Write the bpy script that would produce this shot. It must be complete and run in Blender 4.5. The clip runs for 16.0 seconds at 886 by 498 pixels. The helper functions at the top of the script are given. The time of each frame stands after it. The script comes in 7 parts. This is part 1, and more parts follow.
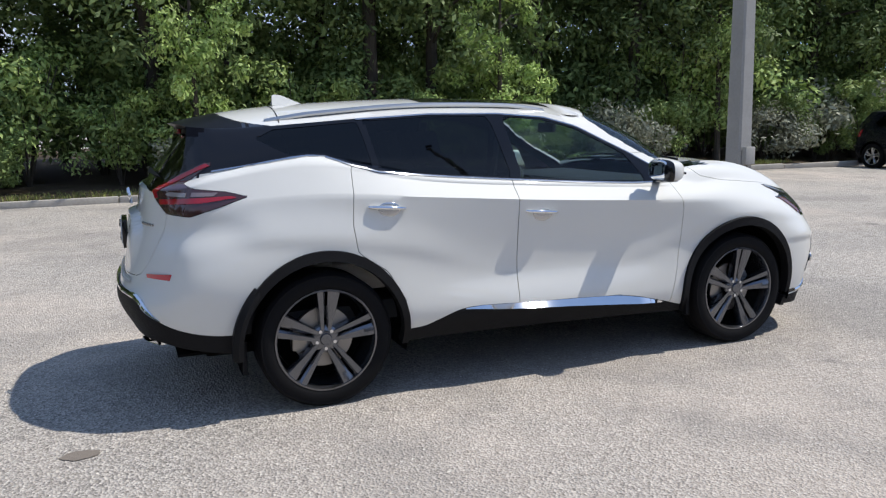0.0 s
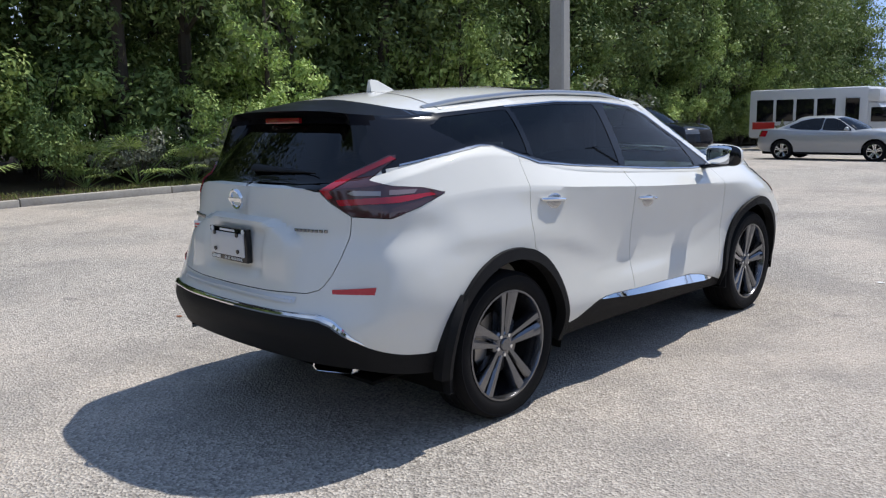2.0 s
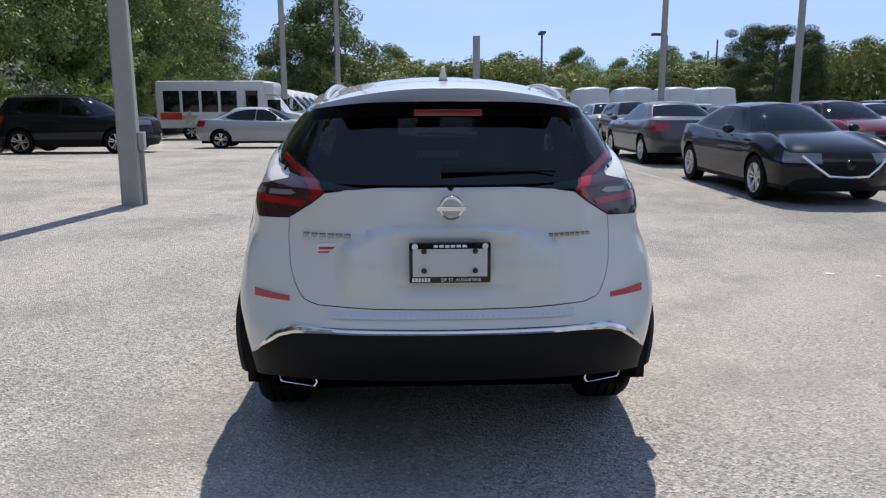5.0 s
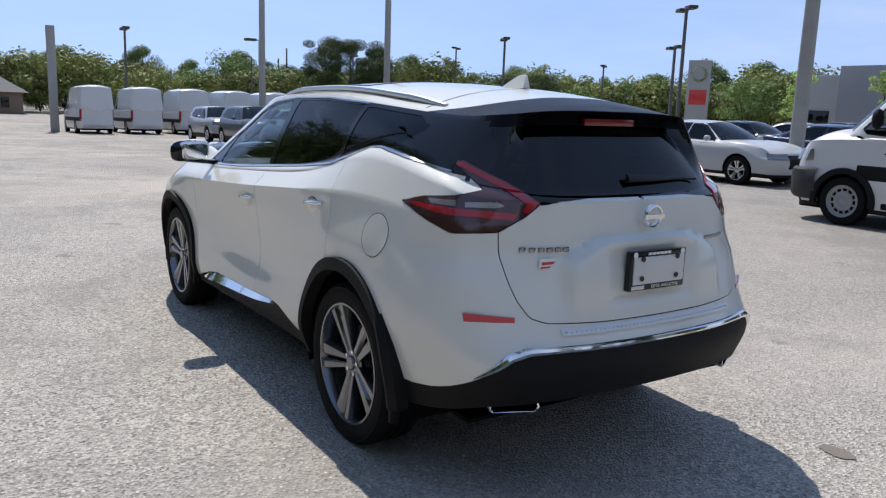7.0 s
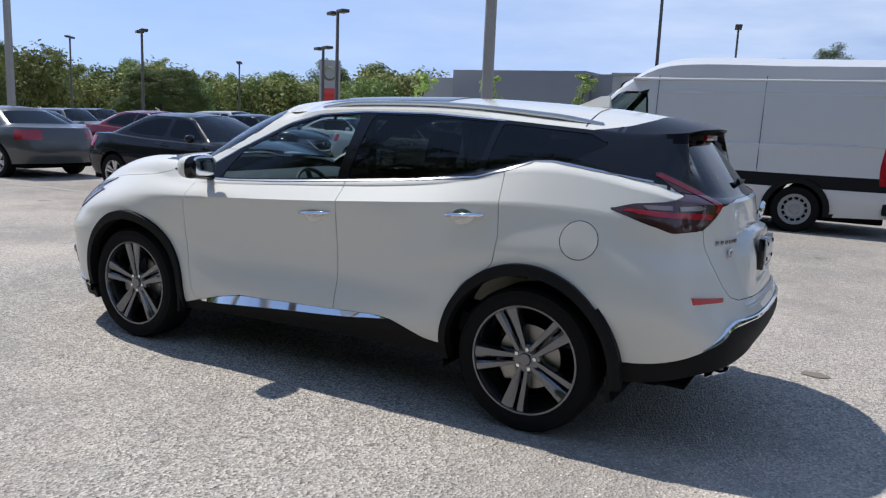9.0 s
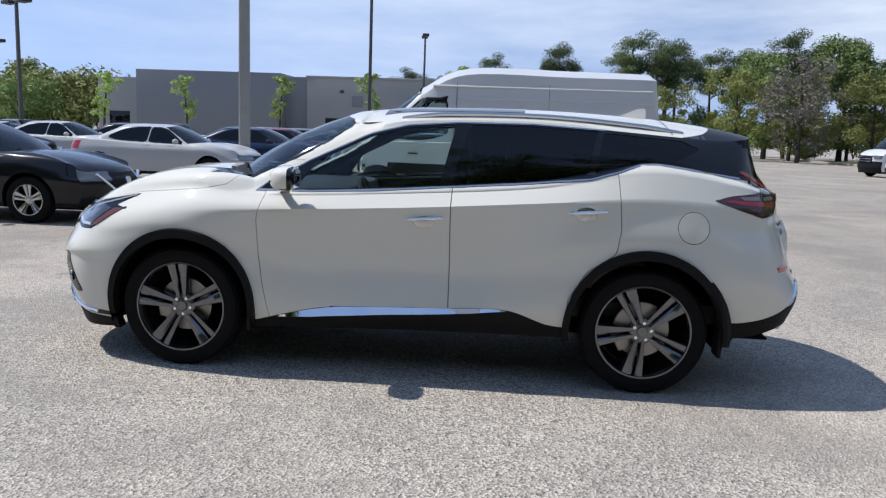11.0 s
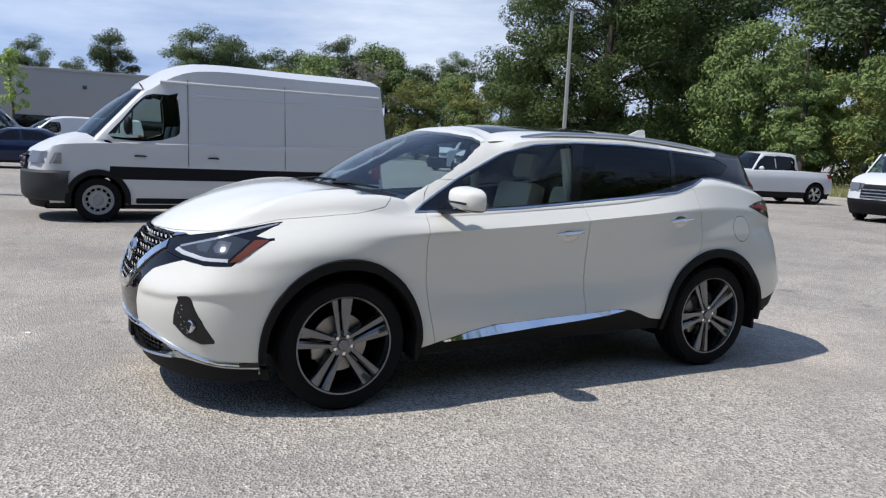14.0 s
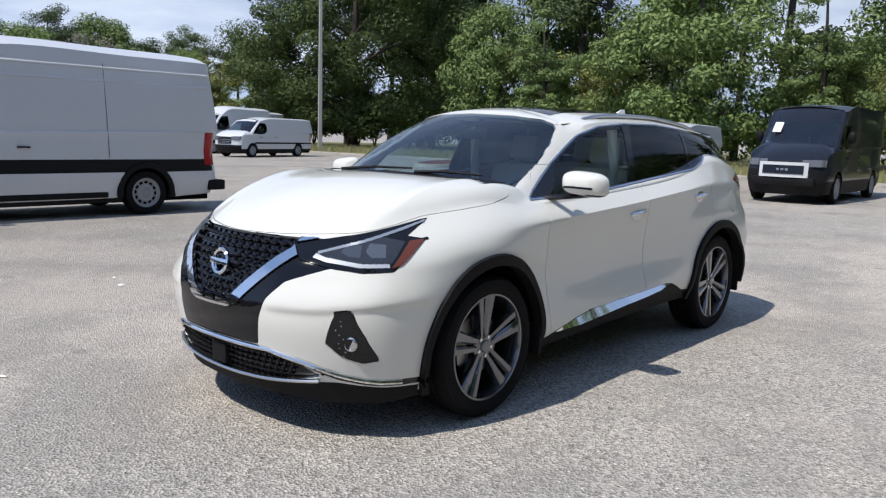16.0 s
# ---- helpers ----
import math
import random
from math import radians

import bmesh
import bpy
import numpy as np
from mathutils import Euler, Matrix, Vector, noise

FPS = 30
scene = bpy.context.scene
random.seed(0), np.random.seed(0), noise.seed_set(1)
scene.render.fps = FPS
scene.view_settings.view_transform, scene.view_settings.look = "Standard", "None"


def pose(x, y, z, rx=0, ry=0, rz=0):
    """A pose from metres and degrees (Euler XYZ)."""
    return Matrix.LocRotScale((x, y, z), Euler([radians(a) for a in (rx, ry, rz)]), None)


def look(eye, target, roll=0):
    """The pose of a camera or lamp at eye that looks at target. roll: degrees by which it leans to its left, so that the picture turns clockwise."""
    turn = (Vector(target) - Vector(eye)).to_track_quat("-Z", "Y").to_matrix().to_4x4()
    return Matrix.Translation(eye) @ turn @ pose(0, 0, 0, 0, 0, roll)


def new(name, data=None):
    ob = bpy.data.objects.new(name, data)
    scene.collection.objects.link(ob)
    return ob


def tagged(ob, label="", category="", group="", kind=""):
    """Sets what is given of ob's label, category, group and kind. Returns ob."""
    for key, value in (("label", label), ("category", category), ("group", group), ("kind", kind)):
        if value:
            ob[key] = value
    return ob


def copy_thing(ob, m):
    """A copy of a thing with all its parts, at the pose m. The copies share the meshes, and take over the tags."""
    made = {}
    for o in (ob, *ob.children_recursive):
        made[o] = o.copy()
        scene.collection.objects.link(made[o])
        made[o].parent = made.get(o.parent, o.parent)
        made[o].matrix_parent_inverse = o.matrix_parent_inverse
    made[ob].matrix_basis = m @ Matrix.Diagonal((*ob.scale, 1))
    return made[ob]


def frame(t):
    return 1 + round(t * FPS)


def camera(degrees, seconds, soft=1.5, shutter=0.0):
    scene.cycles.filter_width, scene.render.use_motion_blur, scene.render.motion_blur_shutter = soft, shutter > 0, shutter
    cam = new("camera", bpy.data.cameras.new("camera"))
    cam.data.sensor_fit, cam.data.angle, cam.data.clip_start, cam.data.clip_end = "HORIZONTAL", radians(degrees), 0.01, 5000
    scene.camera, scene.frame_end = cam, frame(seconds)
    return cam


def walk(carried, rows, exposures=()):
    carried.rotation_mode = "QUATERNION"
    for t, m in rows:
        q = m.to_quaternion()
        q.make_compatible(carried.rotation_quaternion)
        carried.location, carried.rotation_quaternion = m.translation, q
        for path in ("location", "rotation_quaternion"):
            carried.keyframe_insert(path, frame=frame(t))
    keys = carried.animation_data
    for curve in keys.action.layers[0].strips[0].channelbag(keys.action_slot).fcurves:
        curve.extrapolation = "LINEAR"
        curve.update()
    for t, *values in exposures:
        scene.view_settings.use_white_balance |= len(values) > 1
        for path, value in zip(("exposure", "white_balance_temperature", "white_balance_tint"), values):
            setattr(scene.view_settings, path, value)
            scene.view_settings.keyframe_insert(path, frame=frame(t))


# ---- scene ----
cam = camera(59.3, 16.0, 1.25)
PATH = [
    (0, (-2.349, -4.916, 1.522), (-1.608, -3.087, 1.199), -1.2),
    (0.5, (-2.908, -4.588, 1.507), (-1.997, -2.838, 1.177), -1.3),
    (1, (-3.408, -4.197, 1.497), (-2.33, -2.546, 1.166), -1.3),
    (1.5, (-3.879, -3.784, 1.502), (-2.643, -2.248, 1.164), -1.4),
    (2, (-4.289, -3.308, 1.509), (-2.885, -1.924, 1.169), -1.4),
    (2.5, (-4.641, -2.801, 1.517), (-3.078, -1.602, 1.17), -1.5),
    (3, (-4.951, -2.29, 1.518), (-3.245, -1.305, 1.173), -1.8),
    (3.5, (-5.173, -1.737, 1.539), (-3.359, -0.977, 1.175), -1.9),
    (4, (-5.329, -1.119, 1.55), (-3.43, -0.618, 1.172), -1.5),
    (4.5, (-5.381, -0.489, 1.557), (-3.432, -0.264, 1.171), -0.9),
    (5, (-5.361, 0.14, 1.57), (-3.4, 0.071, 1.182), -0.2),
    (7.5, (-4.131, 2.989, 1.539), (-2.644, 1.7, 1.181), 2.0),
    (8, (-3.754, 3.502, 1.548), (-2.44, 2.038, 1.188), 1.8),
    (8.5, (-3.302, 3.922, 1.549), (-2.174, 2.308, 1.199), 2.1),
    (9, (-2.83, 4.389, 1.548), (-1.885, 2.658, 1.215), 2.4),
    (11.5, (0.016, 5.556, 1.495), (-0.006, 3.578, 1.201), 2.3),
    (12, (0.636, 5.581, 1.494), (0.428, 3.613, 1.205), 2.7),
    (12.5, (1.239, 5.476, 1.49), (0.846, 3.535, 1.21), 2.8),
    (13, (1.873, 5.348, 1.506), (1.294, 3.453, 1.235), 2.8),
    (13.5, (2.429, 5.111, 1.5), (1.66, 3.283, 1.24), 2.8),
    (14, (2.968, 4.868, 1.499), (2.022, 3.126, 1.237), 2.8),
    (14.5, (3.433, 4.528, 1.492), (2.321, 2.889, 1.218), 2.8),
    (15, (3.856, 4.156, 1.484), (2.601, 2.624, 1.206), 2.6),
    (15.5, (4.221, 3.777, 1.474), (2.841, 2.357, 1.19), 2.2),
    (16, (4.503, 3.336, 1.455), (3.027, 2.018, 1.164), 1.7),
]
walk(cam, [(t, look(eye, aim, roll)) for t, eye, aim, roll in PATH])

# ---- light and sky ----
SUN_AZIMUTH, SUN_HEIGHT = -11.0, 57.0      # degrees from +x towards +y, and above the horizon
world = bpy.data.worlds.new("world")
scene.world = world
world.use_nodes = True
wt = world.node_tree
wt.nodes.clear()
sky = wt.nodes.new("ShaderNodeTexSky")
sky.sky_type, sky.sun_disc = "NISHITA", False
sky.sun_elevation, sky.sun_rotation = radians(SUN_HEIGHT), radians(90 - SUN_AZIMUTH)
sky.air_density, sky.dust_density, sky.ozone_density = 1.0, 0.1, 3.0
bg = wt.nodes.new("ShaderNodeBackground")
bg.inputs["Strength"].default_value = 0.15
tc = wt.nodes.new("ShaderNodeTexCoord")
cmap = wt.nodes.new("ShaderNodeMapping")
cmap.inputs["Scale"].default_value = (1.0, 1.0, 5.0)
cn = wt.nodes.new("ShaderNodeTexNoise")
cn.inputs["Scale"].default_value, cn.inputs["Detail"].default_value, cn.inputs["Roughness"].default_value = 1.6, 7.0, 0.6
cr = wt.nodes.new("ShaderNodeMapRange")
cr.inputs["From Min"].default_value, cr.inputs["From Max"].default_value = 0.30, 0.86
cr.inputs["To Max"].default_value = 0.9
hue = wt.nodes.new("ShaderNodeHueSaturation")
hue.inputs["Saturation"].default_value = 0.95
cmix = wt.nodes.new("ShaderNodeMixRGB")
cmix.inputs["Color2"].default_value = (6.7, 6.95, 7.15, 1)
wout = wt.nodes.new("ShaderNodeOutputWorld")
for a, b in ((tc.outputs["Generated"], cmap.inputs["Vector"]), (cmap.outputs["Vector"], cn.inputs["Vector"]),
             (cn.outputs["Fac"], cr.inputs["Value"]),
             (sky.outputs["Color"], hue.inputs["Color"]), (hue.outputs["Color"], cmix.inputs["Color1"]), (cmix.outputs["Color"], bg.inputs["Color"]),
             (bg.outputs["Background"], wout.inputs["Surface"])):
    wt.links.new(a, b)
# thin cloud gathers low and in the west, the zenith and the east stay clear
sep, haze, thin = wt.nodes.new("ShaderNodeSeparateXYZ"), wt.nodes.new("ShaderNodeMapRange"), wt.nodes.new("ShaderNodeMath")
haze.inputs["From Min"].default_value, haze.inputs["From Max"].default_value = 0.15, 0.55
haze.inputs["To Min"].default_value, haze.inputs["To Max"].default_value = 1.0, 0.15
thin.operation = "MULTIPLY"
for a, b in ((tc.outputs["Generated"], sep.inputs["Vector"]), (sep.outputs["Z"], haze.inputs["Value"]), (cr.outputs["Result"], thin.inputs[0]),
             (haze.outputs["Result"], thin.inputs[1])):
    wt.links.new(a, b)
# cloud share slopes along x, added to brighten the car's tail from behind
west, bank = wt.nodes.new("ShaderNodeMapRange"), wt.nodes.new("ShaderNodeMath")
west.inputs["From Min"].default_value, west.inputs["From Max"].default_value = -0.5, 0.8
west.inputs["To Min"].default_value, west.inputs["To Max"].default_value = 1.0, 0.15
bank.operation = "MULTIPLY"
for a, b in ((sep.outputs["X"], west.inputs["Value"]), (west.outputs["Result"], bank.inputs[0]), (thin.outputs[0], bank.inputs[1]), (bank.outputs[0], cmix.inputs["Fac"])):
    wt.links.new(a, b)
lift = wt.nodes.new("ShaderNodeMapping")
lift.inputs["Scale"].default_value, lift.inputs["Location"].default_value = (1, 1, 0.9), (0, 0, 0.56)
wt.links.new(tc.outputs["Generated"], lift.inputs["Vector"])
wt.links.new(lift.outputs["Vector"], sky.inputs["Vector"])
sun = new("sun", bpy.data.lights.new("sun", "SUN"))
sun.data.energy, sun.data.angle, sun.data.color = 3.3, radians(0.53), (1.0, 0.955, 0.89)
sa, se = radians(SUN_AZIMUTH), radians(SUN_HEIGHT)
sun.matrix_world = look((0, 0, 30), (-math.cos(sa) * math.cos(se), -math.sin(sa) * math.cos(se), 30 - math.sin(se)))
scene.view_settings.exposure = 0.48


# ---- materials ----
def material(name, color, rough=0.5, metal=0.0, coat=0.0, spec=0.5, var=0.0, scale=8.0, bump=0.0, bscale=60.0,
             color2=None, island=0.0, rnd=0.0, emit=None, sheen=0.0):
    """A principled surface with two scales of colour variation and a fine relief."""
    m = bpy.data.materials.new(name)
    m.use_nodes = True
    nt = m.node_tree
    p = nt.nodes["Principled BSDF"]
    p.inputs["Roughness"].default_value, p.inputs["Metallic"].default_value = rough, metal
    p.inputs["Coat Weight"].default_value, p.inputs["Coat Roughness"].default_value = coat, 0.03
    p.inputs["Specular IOR Level"].default_value = spec
    p.inputs["Base Color"].default_value = (*color, 1)
    if emit:
        p.inputs["Emission Color"].default_value, p.inputs["Emission Strength"].default_value = (*emit[:3], 1), emit[3]
    pos = None
    if var or bump:
        pos = nt.nodes.new("ShaderNodeTexCoord").outputs["Object"]
    if var or island or rnd:
        c2 = color2 or tuple(c * (1 - var) for c in color)
        mix = nt.nodes.new("ShaderNodeMixRGB")
        mix.inputs["Color1"].default_value, mix.inputs["Color2"].default_value = (*color, 1), (*c2, 1)
        if var:
            n1, n2 = nt.nodes.new("ShaderNodeTexNoise"), nt.nodes.new("ShaderNodeTexNoise")
            n1.inputs["Scale"].default_value, n1.inputs["Detail"].default_value = scale, 6
            n2.inputs["Scale"].default_value, n2.inputs["Detail"].default_value = scale * 9, 3
            nt.links.new(pos, n1.inputs["Vector"])
            nt.links.new(pos, n2.inputs["Vector"])
            av = nt.nodes.new("ShaderNodeMath")
            av.operation = "MULTIPLY_ADD"
            av.inputs[1].default_value = 0.45
            sc = nt.nodes.new("ShaderNodeMath")
            sc.operation = "MULTIPLY"
            sc.inputs[1].default_value = 0.6
            nt.links.new(n1.outputs["Fac"], sc.inputs[0])
            nt.links.new(n2.outputs["Fac"], av.inputs[0])
            nt.links.new(sc.outputs[0], av.inputs[2])
            fac = av.outputs[0]
        else:
            geo = nt.nodes.new("ShaderNodeNewGeometry") if island else nt.nodes.new("ShaderNodeObjectInfo")
            fac = geo.outputs["Random Per Island"] if island else geo.outputs["Random"]
        nt.links.new(fac, mix.inputs["Fac"])
        nt.links.new(mix.outputs["Color"], p.inputs["Base Color"])
    if bump:
        nb, b = nt.nodes.new("ShaderNodeTexNoise"), nt.nodes.new("ShaderNodeBump")
        nb.inputs["Scale"].default_value, nb.inputs["Detail"].default_value = bscale, 4
        b.inputs["Strength"].default_value, b.inputs["Distance"].default_value = bump, 0.01
        nt.links.new(pos, nb.inputs["Vector"])
        nt.links.new(nb.outputs["Fac"], b.inputs["Height"])
        nt.links.new(b.outputs["Normal"], p.inputs["Normal"])
    return m


def glass(name, tint, gloss=0.02, ior=1.72):
    """Sheet glass: tinted see-through with a Fresnel gloss."""
    m = bpy.data.materials.new(name)
    m.use_nodes = True
    nt = m.node_tree
    nt.nodes.clear()
    tr, gl, lw = nt.nodes.new("ShaderNodeBsdfTransparent"), nt.nodes.new("ShaderNodeBsdfGlossy"), nt.nodes.new("ShaderNodeLayerWeight")
    rise, fr = nt.nodes.new("ShaderNodeMath"), nt.nodes.new("ShaderNodeMath")
    mx, out = nt.nodes.new("ShaderNodeMixShader"), nt.nodes.new("ShaderNodeOutputMaterial")
    tr.inputs["Color"].default_value = (*tint, 1)
    gl.inputs["Roughness"].default_value = gloss
    # the same gloss on both sides of the sheet: it climbs from the head-on share to a full mirror at grazing angles
    head_on = ((ior - 1) / (ior + 1)) ** 2
    rise.operation, fr.operation = "POWER", "MULTIPLY_ADD"
    rise.inputs[1].default_value, fr.inputs[1].default_value, fr.inputs[2].default_value = 5.0, 1 - head_on, head_on
    nt.links.new(lw.outputs["Facing"], rise.inputs[0])
    nt.links.new(rise.outputs[0], fr.inputs[0])
    nt.links.new(fr.outputs[0], mx.inputs["Fac"])
    nt.links.new(tr.outputs[0], mx.inputs[1])
    nt.links.new(gl.outputs[0], mx.inputs[2])
    nt.links.new(mx.outputs[0], out.inputs["Surface"])
    return m


def leaf_material(name, c1, c2, rough=0.6):
    """Leaves: colour differs from leaf to leaf, and light passes through a little."""
    m = bpy.data.materials.new(name)
    m.use_nodes = True
    nt = m.node_tree
    p = nt.nodes["Principled BSDF"]
    geo, ob = nt.nodes.new("ShaderNodeNewGeometry"), nt.nodes.new("ShaderNodeObjectInfo")
    mix, hs = nt.nodes.new("ShaderNodeMixRGB"), nt.nodes.new("ShaderNodeHueSaturation")
    mix.inputs["Color1"].default_value, mix.inputs["Color2"].default_value = (*c1, 1), (*c2, 1)
    nt.links.new(geo.outputs["Random Per Island"], mix.inputs["Fac"])
    mr = nt.nodes.new("ShaderNodeMapRange")
    mr.inputs["To Min"].default_value, mr.inputs["To Max"].default_value = 0.75, 1.3
    nt.links.new(ob.outputs["Random"], mr.inputs["Value"])
    nt.links.new(mr.outputs["Result"], hs.inputs["Value"])
    nt.links.new(mix.outputs["Color"], hs.inputs["Color"])
    nt.links.new(hs.outputs["Color"], p.inputs["Base Color"])
    p.inputs["Roughness"].default_value, p.inputs["Specular IOR Level"].default_value = rough, .25
    tl, add = nt.nodes.new("ShaderNodeBsdfTranslucent"), nt.nodes.new("ShaderNodeMixShader")
    add.inputs["Fac"].default_value = 0.18
    nt.links.new(hs.outputs["Color"], tl.inputs["Color"])
    nt.links.new(p.outputs[0], add.inputs[1])
    nt.links.new(tl.outputs[0], add.inputs[2])
    nt.links.new(add.outputs[0], nt.nodes["Material Output"].inputs["Surface"])
    return m


WHITE = material("pearl_white_paint", (0.71, 0.705, 0.66), 0.5, 0.0, 1.0, 0.1, 0.03, 2.0)
VAN_WHITE = material("white_van_paint", (0.60, 0.61, 0.62), 0.35, 0.0, 0.4, 0.5, 0.05, 1.2)
GLOSS_BLACK = material("gloss_black", (0.006, 0.006, 0.008), 0.05, 0.0, 0.0, 0.45)
PLASTIC = material("black_plastic", (0.009, 0.009, 0.010), 0.6, 0.0, 0.0, 0.18, 0.25, 30.0, 0.25, 500.0)
GAP = material("dark_gap", (0.004, 0.004, 0.004), 0.95, 0.0, 0.0, 0.1)
RUBBER = material("tyre_rubber", (0.008, 0.008, 0.009), 0.75, 0.0, 0.0, 0.15, 0.3, 20.0, 0.3, 200.0)
CHROME = material("chrome", (0.78, 0.79, 0.80), 0.06, 1.0)
SATIN = material("satin_silver", (0.55, 0.56, 0.57), 0.25, 1.0)
GUNMETAL = material("gunmetal_alloy", (0.145, 0.15, 0.165), 0.2, 0.9, 0.6)
DARK_ALLOY = material("dark_alloy", (0.025, 0.026, 0.03), 0.3, 0.6, 0.3)
STEEL = material("brake_steel", (0.30, 0.29, 0.28), 0.4, 1.0)
GLASS = glass("clear_tinted_glass", (0.84, 0.95, 0.90), 0.02, 1.55)
SHIELD = glass("windscreen_glass", (0.46, 0.56, 0.62), 0.02, 2.15)
PRIVACY = glass("privacy_glass", (0.035, 0.04, 0.045), 0.02, 1.54)
CAR_SCREEN = glass("car_windscreen", (0.30, 0.34, 0.35), 0.02, 1.8)
LENS = glass("clear_lens", (0.9, 0.92, 0.94))
RED_LENS = material("red_lens", (0.34, 0.006, 0.016), 0.1, 0.0, 0.8)
SMOKE_LENS = material("smoked_lens", (0.055, 0.02, 0.022), 0.08, 0.0, 0.8)
AMBER = material("amber_lens", (0.12, 0.026, 0.004), 0.12, 0.0, 0.7)
REFLECT_RED = material("red_reflector", (0.55, 0.02, 0.045), 0.25, 0.0, 0.5, 0.5, 0.3, 90.0)
LEATHER = material("beige_leather", (0.80, 0.755, 0.66), 0.55, 0.0, 0.0, 0.4, 0.12, 6.0, 0.2, 120.0)
CABIN = material("black_cabin_trim", (0.04, 0.042, 0.045), 0.6, 0.0, 0.0, 0.4, 0.2, 10.0)
CABIN_LIGHT = material("grey_headliner", (0.72, 0.69, 0.63), 0.85)
INK = material("black_ink", (0.01, 0.01, 0.01), 0.5)
PAPER = material("white_paper", (0.8, 0.8, 0.78), 0.7)
RED_PAINT = material("red_paint", (0.5, 0.02, 0.02), 0.35, 0.0, 0.4)


# ---- building helpers ----
def part(name, bm, mat, parent=None, label="", smooth=True):
    """Links a bmesh as one mesh object under a thing or a part."""
    me = bpy.data.meshes.new(name)
    bm.normal_update()
    bm.to_mesh(me)
    bm.free()
    for mm in (mat if isinstance(mat, (list, tuple)) else [mat]):
        me.materials.append(mm)
    if smooth:
        me.polygons.foreach_set("use_smooth", [True] * len(me.polygons))
        me.set_sharp_from_angle(angle=radians(38))
    ob = new(name, me)
    if parent:
        ob.parent = parent
    if label:
        ob["label"] = label
    return ob


def thing(name, label, category, m=None, group="", kind=""):
    ob = new(name)
    ob.empty_display_size = 0.2
    if m is not None:
        ob.matrix_basis = m
    return tagged(ob, label, category, group, kind)


def box(bm, x0, x1, y0, y1, z0, z1, bevel=0.0, mat=0, turn=None):
    """A box with bevelled edges, added to bm."""
    made = bmesh.ops.create_cube(bm, size=1.0)["verts"]
    for v in made:
        v.co = Vector(((x0 + x1) / 2 + v.co.x * (x1 - x0), (y0 + y1) / 2 + v.co.y * (y1 - y0), (z0 + z1) / 2 + v.co.z * (z1 - z0)))
    faces = {f for v in made for f in v.link_faces}
    if bevel:
        edges = {e for v in made for e in v.link_edges}
        res = bmesh.ops.bevel(bm, geom=list(edges), offset=bevel, segments=2, affect="EDGES", profile=0.6)
        made = list({v for f in res["faces"] for v in f.verts} | {v for v in made if v.is_valid})
        faces = {f for v in made for f in v.link_faces}
    for f in faces:
        f.material_index = mat
    if turn is not None:
        bmesh.ops.transform(bm, matrix=turn, verts=made)
    return made


def cyl(bm, p, q, r0, r1=None, n=14, caps=True, mat=0):
    """A tapered rod from p to q."""
    p, q = Vector(p), Vector(q)
    r1 = r0 if r1 is None else r1
    turn = (q - p).to_track_quat("Z", "Y").to_matrix().to_4x4()
    made = bmesh.ops.create_cone(bm, cap_ends=caps, segments=n, radius1=r0, radius2=r1, depth=(q - p).length,
                                 matrix=Matrix.Translation((p + q) / 2) @ turn)["verts"]
    for f in {f for v in made for f in v.link_faces}:
        f.material_index = mat
    return made


def lathe(bm, profile, n=48, axis="y", close=False, mat=0):
    """Turns a profile of (radius, along) about an axis."""
    rings = []
    for r, a in profile:
        ring = []
        for k in range(n):
            w = 2 * math.pi * k / n
            c, s = r * math.cos(w), r * math.sin(w)
            ring.append(bm.verts.new((c, a, s) if axis == "y" else (c, s, a)))
        rings.append(ring)
    if close:
        rings.append(rings[0])
    for a, b in zip(rings, rings[1:]):
        for k in range(n):
            f = bm.faces.new((a[k], b[k], b[(k + 1) % n], a[(k + 1) % n]))
            f.material_index = mat
    return rings


def tube(bm, pts, r, n=8, mat=0, flat=1.0):
    """A tube along points; r is one radius or one for each point."""
    pts = [Vector(p) for p in pts]
    rings = []
    for i, p in enumerate(pts):
        d = (pts[min(i + 1, len(pts) - 1)] - pts[max(i - 1, 0)]).normalized()
        side = d.cross(Vector((0, 0, 1)))
        side = side.normalized() if side.length > 1e-3 else Vector((1, 0, 0))
        up = side.cross(d)
        rr = r[i] if isinstance(r, (list, tuple)) else r
        rings.append([bm.verts.new(p + side * (rr * math.cos(2 * math.pi * k / n)) + up * (rr * flat * math.sin(2 * math.pi * k / n))) for k in range(n)])
    for a, b in zip(rings, rings[1:]):
        for k in range(n):
            bm.faces.new((a[k], a[(k + 1) % n], b[(k + 1) % n], b[k])).material_index = mat
    for ring, flip in ((rings[0], True), (rings[-1], False)):
        f = bm.faces.new(ring[::-1] if flip else ring)
        f.material_index = mat


def spline(points, n):
    """Catmull-Rom through points that begin and end on the middle plane y = 0."""
    P = np.array(points, float)
    flip = np.array([1, -1, 1.0])
    P = np.vstack([P[1] * flip, P, P[-2] * flip])
    out = []
    for i in range(1, len(P) - 2):
        for t in np.linspace(0, 1, n, endpoint=False):
            a, b, c, d = P[i - 1], P[i], P[i + 1], P[i + 2]
            out.append(0.5 * (2 * b + (c - a) * t + (2 * a - 5 * b + 4 * c - d) * t * t + (3 * b - a - 3 * c + d) * t ** 3))
    out.append(P[-2])
    return np.array(out)


